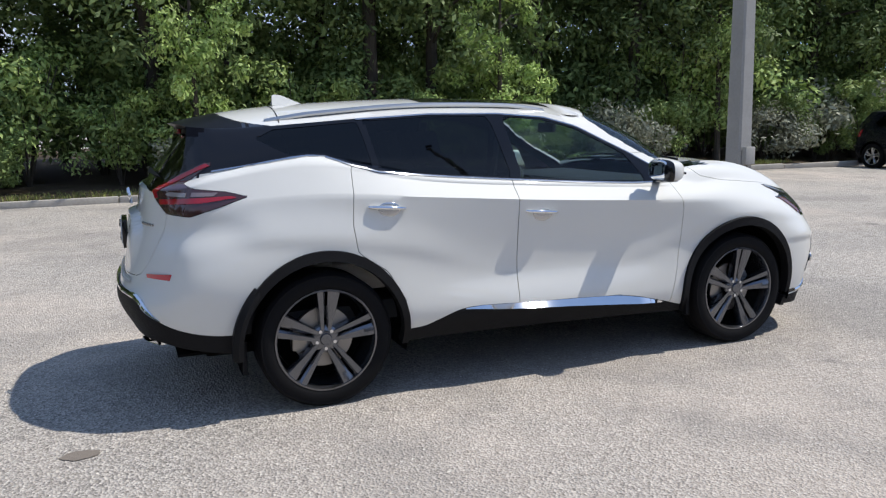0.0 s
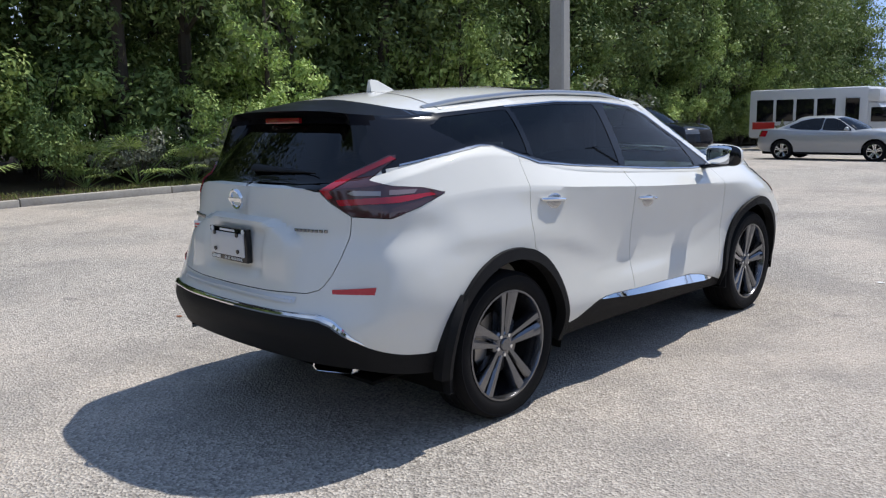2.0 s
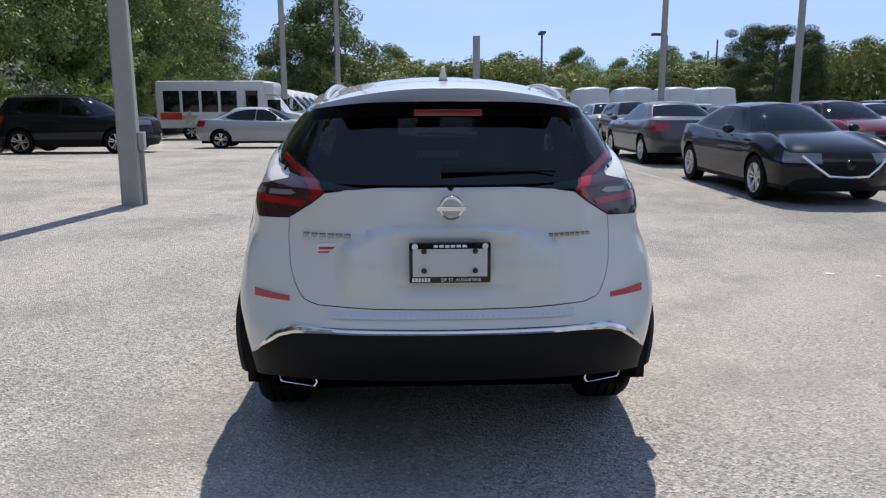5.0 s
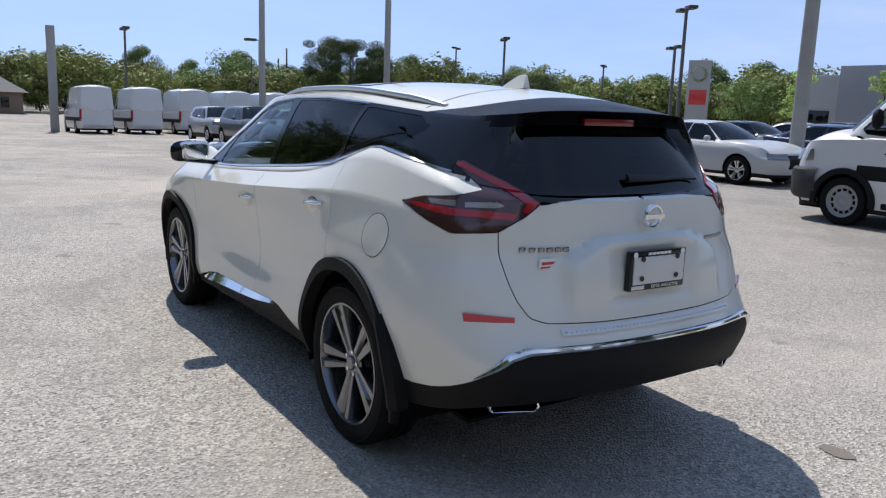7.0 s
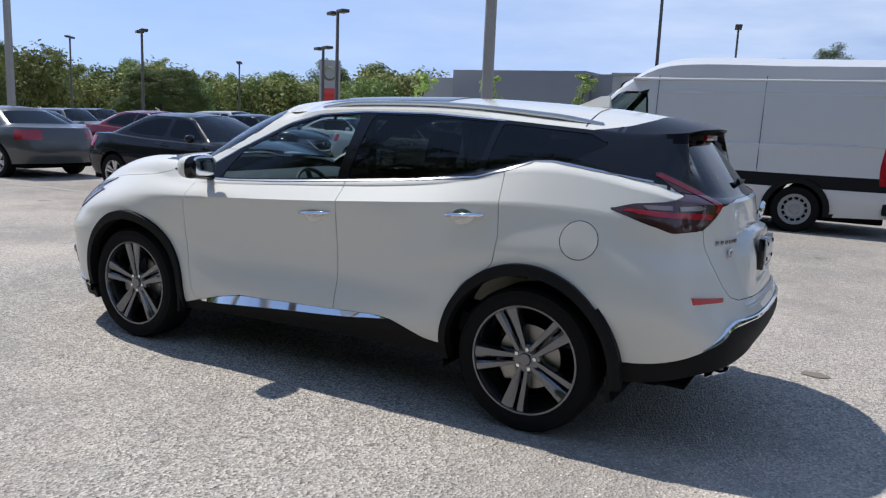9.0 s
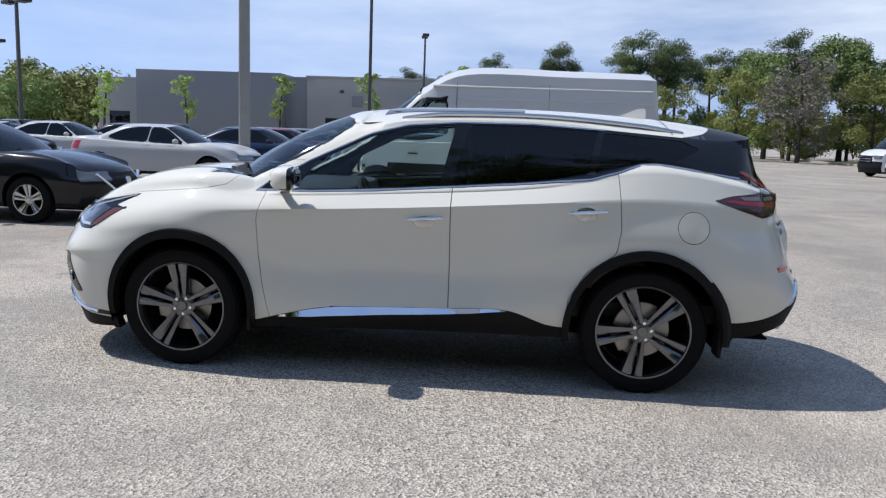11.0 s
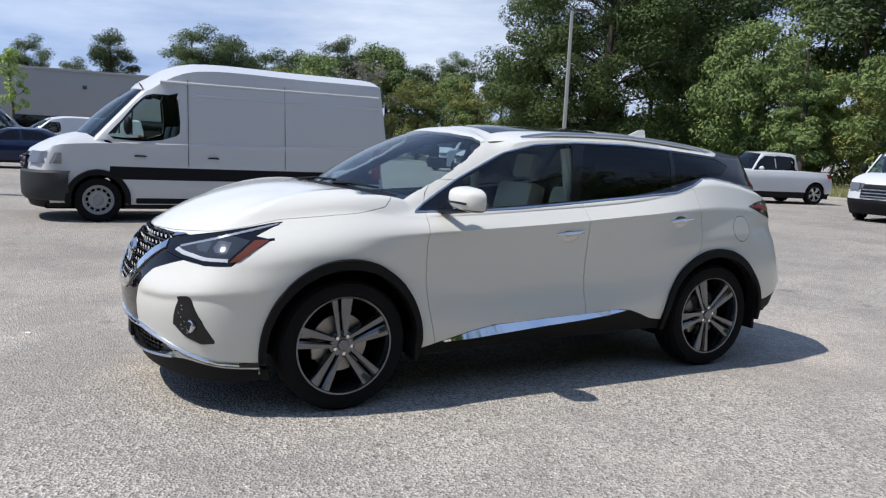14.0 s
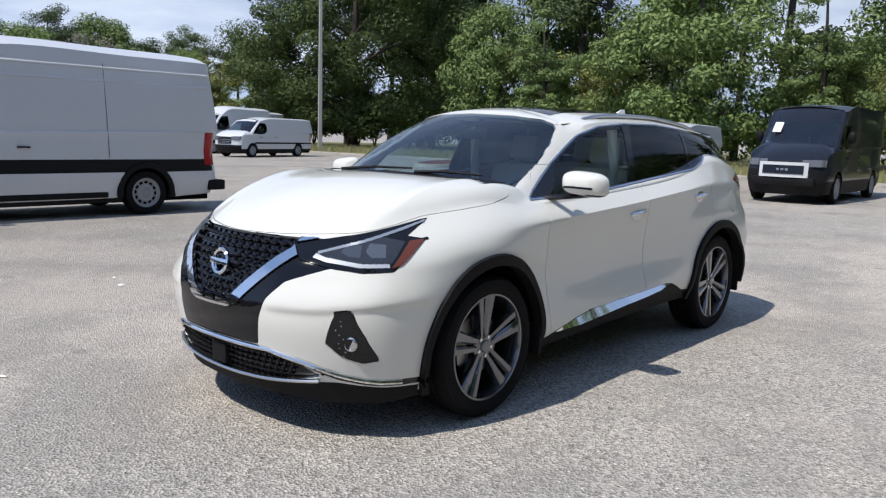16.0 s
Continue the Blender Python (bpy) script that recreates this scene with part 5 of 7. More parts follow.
    for f in bm2.faces:
        c = f.calc_center_median()
        if c.y > .5 and arch(np.array([c.x]), np.array([c.y]), np.array([c.z]))[0] < 0:
            continue
        if f.material_index == 0 and c.y > .4 and f.normal.y > .2:
            for fn, z9 in sorted(rims, key=lambda r: r[1]):
                if fn(np.array([c.x]), np.array([c.y]), np.array([c.z]))[0] < 0:
                    f.material_index = z9
                    break
        groups.setdefault(f.material_index, []).append(f)
    panel(bm2, groups[0], "body", coat, car, "", 0, .02)
    if 1 in groups:
        panel(bm2, groups[1], "windscreen", CAR_SCREEN if glass_side is PRIVACY else SHIELD, car, "dark reflecting windscreen", 0, 0)
    if 2 in groups:
        for poly in panes:
            lo, hi = min(p[0] for p in poly), max(p[0] for p in poly)
            got = [f for f in groups[2] if lo <= f.calc_center_median().x <= hi and inside(poly, np.array([f.calc_center_median().x]), np.array([f.calc_center_median().z]))[0] < 0]
            if got:
                flipped(panel(bm2, got, "side_window", glass_side, car, "", 0, 0, 0, False))
    if 9 in groups:
        flipped(panel(bm2, groups[9], "window_frame", GLOSS_BLACK, car, "", 0, 0, .002, False))
    if 3 in groups:
        panel(bm2, groups[3], "rear_window", PRIVACY, car, "", 0, 0)
    if 4 in groups:
        flipped(panel(bm2, groups[4], "headlamp", HEAD_GREY, car, "clear headlamp", 0, .01, .004, False))
    if 5 in groups:
        flipped(panel(bm2, groups[5], "tail_lamp", RED_LENS, car, "red tail lamp", 0, .01, .004, False))
    if 6 in groups:
        panel(bm2, groups[6], "grille", grille, car, "dark grille", 0, .01, .004)
    if 7 in groups:
        panel(bm2, groups[7], "lower_trim", low, car, "dark lower trim", 0, .01)
    panel(bm2, [f for k in (0, 4, 5, 6, 7) for f in groups.get(k, [])], "inner_shell", GAP, car, "", 0, 0, -.03)
    bm2.free()
    b = bmesh.new()
    box(b, xr + .3, xf - .3, -W * .82, W * .82, .20, .45, .03)
    part("underbody", b, GAP, car)
    b = bmesh.new()
    box(b, gf - .75, gf - .2, -W * .75, W * .75, .7, belt + .02, .05)
    part("dashboard", b, CABIN, car)
    for y in (.36, -.36):
        b = bmesh.new()
        box(b, -.12, .08, -.24, .24, .45, min(zr - .25, belt + .35), .06, 0, Matrix.Translation((gf - 1.35, y, 0)) @ pose(0, 0, 0, 0, -10, 0))
        part("seat", b, CABIN, car)
    b = bmesh.new()
    made = bmesh.ops.create_uvsphere(b, u_segments=14, v_segments=8, radius=1)["verts"]
    for v in made:
        v.co = Vector((gf - (.72 if zr > 1.9 else .42) + v.co.x * .07, W + .10 + v.co.y * .10, belt + (.30 if zr > 1.9 else .10) + v.co.z * (.15 if zr > 1.9 else .07)))
    flipped(part("mirror", b, coat if zr < 1.9 else PLASTIC, car, "door mirror"))
    for x in np.interp([.42, .78], [0, 1], [axles[0] + .5, gf - .2]):
        b = bmesh.new()
        tube(b, [(x - .09, W * .985 + .012, mid + .08), (x, W * .985 + .03, mid + .085), (x + .09, W * .985 + .012, mid + .085)], .014, 6)
        flipped(part("door_handle", b, coat if zr < 1.9 else PLASTIC, car))
    w = new("wheel")
    wheel_parts(w, R, R * .66, .22, alloy, spokes, twin, True)
    w.parent = car
    w.matrix_basis = pose(axles[1], W - .12, R, 0, 12, 0)
    for x, y, turn, roll in ((axles[0], W - .12, 0, 40), (axles[1], -W + .12, 180, 5), (axles[0], -W + .12, 180, 70)):
        copy_thing(w, pose(x, y, R, 0, 0, turn) @ pose(0, 0, 0, 0, roll, 0))
    return car


HEAD_GREY = material("headlamp_lens", (.13, .135, .145), .08, .2, .8)
BLACK_PAINT = paint("black_paint", (.010, .011, .014), .22)
GREY_PAINT = paint("grey_paint", (.10, .105, .11), .3, .4)
SILVER_PAINT = paint("silver_paint", (.38, .39, .40), .32, .3)
NAVY_PAINT = paint("navy_paint", (.012, .022, .06), .25)
BLUE_PAINT = paint("bright_blue_paint", (.02, .14, .42), .25)
MAROON_PAINT = paint("maroon_paint", (.13, .012, .022), .25)
MIST_PAINT = paint("mist_white_paint", (.46, .47, .48), .3)
NIGHT_PAINT = paint("night_van_paint", (.012, .015, .024), .3)

STEEL_WHEEL = material("grey_steel_wheel", (.34, .35, .36), .45, .2, 0, .4, .2, 12.0)
VAN = dict(L=(-3.36, 2.95), W=.98, zr=2.72, deck=1.36, nose=1.14, cowl=1.42, gr=-3.33, rt=-3.18, boxy=True, gf=2.15, ft=1.24, brow=.36, wr=.81, edge=.17, axles=(-1.83, 1.87), R=.36,
           belt=1.28, rear_window=False, bonnet=.04, tall_lamp=True, spokes=12, twin=False, alloy=STEEL_WHEEL, glass_side=GLASS, snout=.80,
           panes=([(1.70, 1.40), (1.50, 1.62), (1.24, 1.95), (1.08, 2.09), (.66, 2.09), (.61, 1.54), (.68, 1.43), (1.2, 1.36)],))
SEDAN = dict(panes=([(.66, 1.0), (-.14, 1.02), (-.12, 1.325), (.06, 1.33), (.24, 1.285), (.52, 1.10)],
                    [(-.24, 1.025), (-.95, 1.05), (-1.18, 1.10), (-.86, 1.26), (-.5, 1.325), (-.22, 1.33)]))
SUV = dict(panes=([(.66, 1.08), (-.15, 1.10), (-.13, 1.46), (.15, 1.45), (.45, 1.26)], [(-.25, 1.11), (-1.15, 1.16), (-1.38, 1.22), (-1.2, 1.42), (-.7, 1.47), (-.25, 1.47)]),
           L=(-2.15, 2.2), zr=1.62, deck=1.12, nose=.95, cowl=1.10, gr=-2.05, rt=-1.75, gf=1.05, ft=.35, axles=(-1.3, 1.32), R=.35, belt=1.02, clad=.42, wr=.6)


def fall(x):
    """Height of the lot, which falls gently away to the east."""
    return float(np.interp(x, [11, 17, 23, 60], [0, -.06, -.26, -1.0]))


def park(master, x, y, heading, size=1.0):
    """Stands a vehicle at a place on the lot; the first call moves the built one, later ones copy it."""
    c, s = math.cos(math.radians(heading)), math.sin(math.radians(heading))
    pitch = -math.degrees(math.atan2(fall(x + 1.4 * c) - fall(x - 1.4 * c), 2.8))
    m = pose(x, y, (fall(x + 1.4 * c) + fall(x - 1.4 * c)) / 2, 0, pitch, heading) @ Matrix.Diagonal((size, size, size, 1))
    if "used" in parked.get(master.name, ""):
        return copy_thing(master, m)
    parked[master.name] = "used"
    master.matrix_basis = m
    return master


def front_face(van, xf, W, grille, lamp, bars, surround=None):
    """Grille, bars and headlamps across a van's nose: (half width, low, high) and (y0, y1, low, high)."""
    def nose_x(y):
        return np.interp(abs(y), [0, .48 * W, .82 * W, .95 * W], [xf, xf - .06, xf - .22, xf - .45])

    def band(name, y0, y1, z0, z1, out, mat, label, lean=.0):
        b = bmesh.new()
        prev = None
        for y in np.linspace(y0, y1, 10):
            x = nose_x(y) + out
            cur = [b.verts.new(p) for p in ((x, y, z0), (x - lean, y, z1), (x - .12, y, z1), (x - .12, y, z0))]
            if prev:
                for i in range(4):
                    b.faces.new((prev[i], prev[(i + 1) % 4], cur[(i + 1) % 4], cur[i]))
            else:
                b.faces.new(cur)
            prev = cur
        b.faces.new(prev[::-1])
        bmesh.ops.recalc_face_normals(b, faces=b.faces)
        return part(name, b, mat, van, label)
    h, lo, hi = grille
    if surround:
        band("grille_surround", -h - .09, h + .09, lo - .08, hi + .07, .045, surround, "pale grille surround", .03)
    band("nose_grille", -h, h, lo, hi, .055 if surround else .03, GLOSS_BLACK, "black grille", .03)
    for k in range(bars):
        z = lo + (hi - lo) * (k + .5) / bars
        band("grille_bar", -h * .94, h * .94, z - .016, z + .016, .042, SATIN, "")
    y0, y1, lo, hi = lamp
    for s in (1, -1):
        band("nose_lamp", s * y0, s * y1, lo, hi, .022, HEAD_GREY, "clear headlamp", .07)


parked = {}
BUMPER_GREY = material("grey_bumper_plastic", (.035, .037, .041), .6, 0, 0, .3, .2, 14.0, .2, 300.0)
cargo_van = vehicle("cargo_van", "tall white cargo van with black side band, parked", "van", VAN_WHITE, bar=(.72, .90), **VAN)
front_face(cargo_van, 2.95, .98, (.45, .84, 1.04), (.54, .945, .93, 1.10), 2)
park(cargo_van, .03, -9.86, 0)
# seams, tail lamps and step of the near cargo van
for x in (.46, -1.22):
    b = bmesh.new()
    tube(b, [(x, .978, .95), (x, .955, 1.3), (x, .925, 1.6), (x, .882, 2.0), (x, .836, 2.4)], .0045, 4)
    part("door_seam", b, PLASTIC, cargo_van)
b = bmesh.new()
tube(b, [(x, .846, 2.13) for x in np.linspace(-3.05, .42, 8)], .030, 10)
part("side_rib", b, VAN_WHITE, cargo_van)
b = bmesh.new()
tube(b, [(x, .822, 2.33) for x in np.linspace(-3.05, .9, 8)], .032, 10)
part("side_rib", b, VAN_WHITE, cargo_van)
b = bmesh.new()
tube(b, [(1.36, .952, 1.44), (1.36, .915, 1.62), (1.34, .875, 1.84)], .014, 6)
flipped(part("window_divider", b, GLOSS_BLACK, cargo_van, "black window divider"))
for s in (1, -1):
    b = bmesh.new()
    prev = None
    for x, y in ((2.30, .985), (2.42, .985), (2.55, .955), (2.68, .90), (2.80, .80), (2.90, .62), (2.955, .42), (2.975, 0)):
        cur = [b.verts.new((x + o, s * (y + d), z)) for o, d, z in ((-.04, -.02, .34), (0, .012, .40), (.012, .022, .62), (.006, .018, .78), (-.03, -.01, .82))]
        if prev:
            for k in range(4):
                b.faces.new((prev[k], cur[k], cur[k + 1], prev[k + 1]))
        prev = cur
    bmesh.ops.recalc_face_normals(b, faces=b.faces)
    part("front_bumper", b, BUMPER_GREY, cargo_van, "dark grey plastic bumper half")
for x in (-1.83, 1.87):
    for s in (1, -1):
        b = bmesh.new()
        ring = []
        for k in range(21):
            w = math.radians(-8 + 196 * k / 20)
            ring.append([b.verts.new((x + r * math.cos(w), s * y, .36 + r * math.sin(w))) for r, y in ((.405, .93), (.41, 1.0), (.49, 1.0), (.50, .965))])
        for p, q in zip(ring, ring[1:]):
            for k in range(3):
                b.faces.new((p[k], p[k + 1], q[k + 1], q[k]))
        bmesh.ops.recalc_face_normals(b, faces=b.faces)
        part("arch_trim", b, PLASTIC, cargo_van, "black plastic arch trim")
b = bmesh.new()
box(b, -3.36, -3.02, -.90, .90, .36, .54, .03)
part("rear_step", b, PLASTIC, cargo_van, "black rear step")
b = bmesh.new()
box(b, -1.2, 1.3, .86, .965, .30, .40, .03)
flipped(part("sill_step", b, PLASTIC, cargo_van, "dark sill"))
plain_van = vehicle("white_van", "white high-roof van parked in a row", "van", VAN_WHITE, bar=(.72, .88), **VAN)
front_face(plain_van, 2.95, .98, (.45, .74, 1.0), (.56, .88, .94, 1.12), 2)
for x, y, h in ((46, -5.6, 0), (46, -8.3, 0), (46, -11.0, 0), (46.2, -13.7, 0), (46.4, -16.4, 0), (46.6, -19.1, 0), (63, -1.0, 180),
                (44.4, 8.7, -90), (47.6, 8.7, -90), (50.8, 8.7, -90), (54.0, 8.7, -90), (57.2, 8.7, -90), (-21.5, -37.5, 14), (-28.5, -45.5, 14)):
    tagged(park(plain_van, x, y, h), group="parked white vans")
LOW_VAN = dict(VAN, zr=2.08, ft=1.25, brow=.10, wr=.83, deck=1.28, edge=.09, cap=1.86, R=.345, snout=.62, nose=1.08, cowl=1.34, belt=1.16,
               panes=([(1.72, 1.26), (1.34, 1.62), (1.18, 1.72), (.78, 1.72), (.74, 1.34), (.82, 1.27), (1.2, 1.22)],))
transit = vehicle("low_van", "white low-roof van with grey bumper facing the aisle", "van", VAN_WHITE, clad=.42, bar=(.66, .80), **LOW_VAN)

front_face(transit, 2.95, .98, (.44, .66, .93), (.50, .84, .86, 1.06), 3)
park(transit, -20.15, -8.55, 9)
for x, y, h in ((-20.6, -32.4, 14), (-26.0, -40.0, 14), (.6, -40.0, 4)):
    tagged(park(transit, x, y, h), group="parked white vans")
dark_van = vehicle("dark_van", "black cargo van with white bumper bar and paper in its windscreen", "van", NIGHT_PAINT, clad=.55, **dict(VAN, zr=2.42, ft=1.30, brow=.12, edge=.07, cap=1.98, nose=1.05, wr=.89, panes=([(1.72, 1.36), (1.5, 1.62), (1.36, 1.84), (.80, 1.84), (.76, 1.46), (1.2, 1.32)],)))
park(dark_van, -18.75, -3.5, 2, 1.06)
b = bmesh.new()
front_face(dark_van, 2.95, .98, (.46, .70, .90), (.60, .90, .88, 1.04), 0, VAN_WHITE)
b = bmesh.new()
for k in range(3):
    box(b, 3.0, 3.012, -.13 + .10 * k, -.06 + .10 * k, .775, .825, .004)
part("nose_badge", b, SATIN, dark_van, "short silver badge marks")
b = bmesh.new()
box(b, 2.80, 2.93, -.70, .70, .42, .62, .04)
part("bumper", b, PLASTIC, dark_van, "dark grey plastic bumper")
b = bmesh.new()
box(b, -.01, .01, -.10, .10, -.17, .17, .002, 0, Matrix.Translation((1.83, -.52, 1.80)) @ pose(0, 0, 0, 0, -45, 0))
part("window_paper", b, PAPER, dark_van, "white paper in the windscreen")
park(dark_van, 63.5, 3.3, 180)
park(dark_van, 5.4, -44.0, 170)

black_sedan = vehicle("black_sedan", "glossy black sedan with silver V grille", "car", BLACK_PAINT, **SEDAN)
park(black_sedan, 7.66, -5.88, 180)
b = bmesh.new()
tube(b, [(2.30, .62, .72), (2.395, .42, .55), (2.43, .27, .44), (2.455, 0, .425), (2.43, -.27, .44), (2.395, -.42, .55), (2.30, -.62, .72)], .022, 8)
part("grille_trim", b, CHROME, black_sedan, "chrome V-shaped grille trim")
b = bmesh.new()
cyl(b, (2.44, 0, .60), (2.47, 0, .60), .07, .065, 24)
part("nose_badge", b, CHROME, black_sedan, "round chrome badge")
grey_sedan = vehicle("grey_sedan", "dark grey sedan with red tail lamps", "car", GREY_PAINT, **SEDAN)
park(grey_sedan, 14.1, -6.0, 0)
silver_sedan = vehicle("silver_sedan", "silver sedan parked across the aisle", "car", SILVER_PAINT, **SEDAN)
park(silver_sedan, 23.1, 5.5, -90)
white_sedan = vehicle("white_sedan", "pale silver-white sedan in the row", "car", MIST_PAINT, **SEDAN)
park(white_sedan, 8.25, -14.0, 180)
navy_sedan = vehicle("navy_sedan", "dark blue sedan in the row", "car", NAVY_PAINT, **SEDAN)
park(navy_sedan, 7.3, -18.3, 180)
maroon_sedan = vehicle("maroon_sedan", "dark red sedan in the row", "car", MAROON_PAINT, **SEDAN)
park(maroon_sedan, 7.6, -22.2, 180)
blue_hatch = vehicle("blue_car", "bright blue small car facing the lot", "car", BLUE_PAINT, **SEDAN)
park(blue_hatch, 5.3, -35.2, 80, 1.0)
black_suv = vehicle("black_suv", "black compact crossover by the kerb", "car", BLACK_PAINT, **SUV)
park(black_suv, 19.2, 10.4, -90, 1.08)
grey_suv = vehicle("grey_suv", "dark grey crossover facing the lot", "car", GREY_PAINT, **SUV)
park(grey_suv, 25.9, -8.5, 180)
silver_suv = vehicle("silver_suv", "silver crossover facing the lot", "car", SILVER_PAINT, **SUV)
park(silver_suv, 31.5, -8.8, 180)
row = [(grey_sedan, 19.5, -10.6, 180), (navy_sedan, 25.5, -12.4, 180), (maroon_sedan, 14.0, -10.4, 180), (silver_sedan, 20.0, -15.0, 180), (black_sedan, 14.2, -14.6, 180),
       (grey_suv, 26.0, -16.4, 180), (white_sedan, 14.0, -19.0, 180), (silver_suv, 20.0, -19.5, 180), (black_sedan, 13.5, -23.0, 180), (grey_sedan, 8.0, -26.5, 180),
       (white_sedan, 19.5, -24.0, 180), (navy_sedan, 8.2, -30.5, 180), (silver_sedan, 14.5, -28.0, 180), (grey_suv, 22.0, -29.0, 170), (maroon_sedan, 27.0, -20.5, 180),
       (white_sedan, 28.5, -25.0, 180), (black_suv, 34.0, -24.0, 180), (silver_suv, 38.0, -14.5, 90), (white_sedan, 41.0, -20.0, 90), (grey_sedan, 44.0, -26.0, 90),
       (navy_sedan, 3.2, -27.0, 0), (silver_suv, 10.0, -41.0, 90), (white_sedan, 15.0, -42.0, 90), (grey_suv, 20.0, -40.0, 90), (white_sedan, 84, 8, 100), (silver_suv, 86, 0, 80), (white_sedan, 52, -14, 90), (white_sedan, 52, -19, 90), (silver_sedan, 40, -12.5, 180), (white_sedan, 38, -17, 180)]
for car, x, y, h in row:
    tagged(park(car, x, y, h), group="cars parked on the lot")

# pickup truck
pickup = vehicle("pickup_truck", "white pickup truck with open bed by the verge", "truck", VAN_WHITE, L=(-2.55, 2.6), W=.92, zr=1.76, deck=1.12, nose=.98, cowl=1.16, gr=-1.05, rt=-.93,
                 gf=1.25, ft=.62, wr=.62, axles=(-1.55, 1.65), R=.37, belt=1.10, panes=([(.88, 1.17), (.10, 1.18), (.12, 1.59), (.46, 1.58), (.70, 1.40)], [(.0, 1.18), (-.68, 1.19), (-.72, 1.52), (-.62, 1.58), (.02, 1.60)]), clad=.40, bonnet=.04)
front_face(pickup, 2.6, .92, (.34, .72, .90), (.42, .78, .74, .93), 2)
park(pickup, -21.4, -15.3, -12, 1.06)
b = bmesh.new()
box(b, -2.35, -1.2, -.70, .70, 1.135, 1.15, .004)
part("bed_floor", b, GAP, pickup, "dark open load bed")

# shuttle bus
bus = thing("shuttle_bus", "white shuttle bus with black windows and a red flash", "bus", pose(32.9, 8.85, fall(32.9), 0, 0, -90))
b = bmesh.new()
box(b, -3.3, 1.75, -1.1, 1.1, .55, 2.72, .14)
part("body", b, VAN_WHITE, bus, "white box body")
b = bmesh.new()
box(b, 1.5, 2.2, -1.08, 1.08, 2.05, 2.66, .22)
part("roof_cap", b, VAN_WHITE, bus)
b = bmesh.new()
vs = [[b.verts.new((x, y, z)) for x, z in ((1.6, .5), (3.45, .5), (3.5, .95), (3.3, 1.15), (2.65, 1.25), (2.05, 2.05), (1.6, 2.1))] for y in (-1.0, 1.0)]
for k in range(7):
    b.faces.new((vs[0][k], vs[0][(k + 1) % 7], vs[1][(k + 1) % 7], vs[1][k]))
b.faces.new(vs[0][::-1])
b.faces.new(vs[1])
bmesh.ops.recalc_face_normals(b, faces=b.faces)
bmesh.ops.bevel(b, geom=b.edges[:], offset=.05, segments=2, affect="EDGES")
part("cab", b, VAN_WHITE, bus)
for s in (1, -1):
    for k in range(4):
        b = bmesh.new()
        x0 = -2.95 + k * .88
        box(b, x0, x0 + .78, s * 1.09 - .015, s * 1.09 + .02, 1.28, 2.28, .03)
        part("window", b, GLOSS_BLACK, bus, "black window")
    b = bmesh.new()
    box(b, .78, 1.52, s * 1.09 - .02, s * 1.09 + .03, .62, 2.34, .03)
    door = part("door", b, VAN_WHITE, bus, "white entry door")
    b = bmesh.new()
    box(b, .88, 1.42, s * 1.10, s * 1.135, 1.15, 2.25, .03)
    part("pane", b, GLOSS_BLACK, door)
    b = bmesh.new()
    box(b, 1.85, 2.45, s * 1.0 - .01, s * 1.0 + .015, 1.25, 1.85, .03)
    part("cab_window", b, GLOSS_BLACK, bus)
    b = bmesh.new()
    box(b, -3.1, -2.1, s * 1.09, s * 1.118, .95, 1.27, .01)
    part("red_flash", b, RED_PAINT, bus, "red painted flash")
    slab("star", [((.42 if k % 2 == 0 else .19) * math.sin(k * math.pi / 5), (.42 if k % 2 == 0 else .19) * math.cos(k * math.pi / 5)) for k in range(10)], .01,
         Matrix.Translation((-1.75, s * 1.105, .98)) @ pose(0, 0, 0, 90, 0, 0), SATIN, bus, "grey star emblem", 0)
w = new("wheel")
wheel_parts(w, .38, .22, .22, SATIN, 6, False, True)
w.parent = bus
w.matrix_basis = pose(2.55, .92, .38)
for x, y, turn in ((-1.75, .95, 0), (2.55, -.92, 180), (-1.75, -.95, 180)):
    copy_thing(w, pose(x, y, .38, 0, 0, turn))


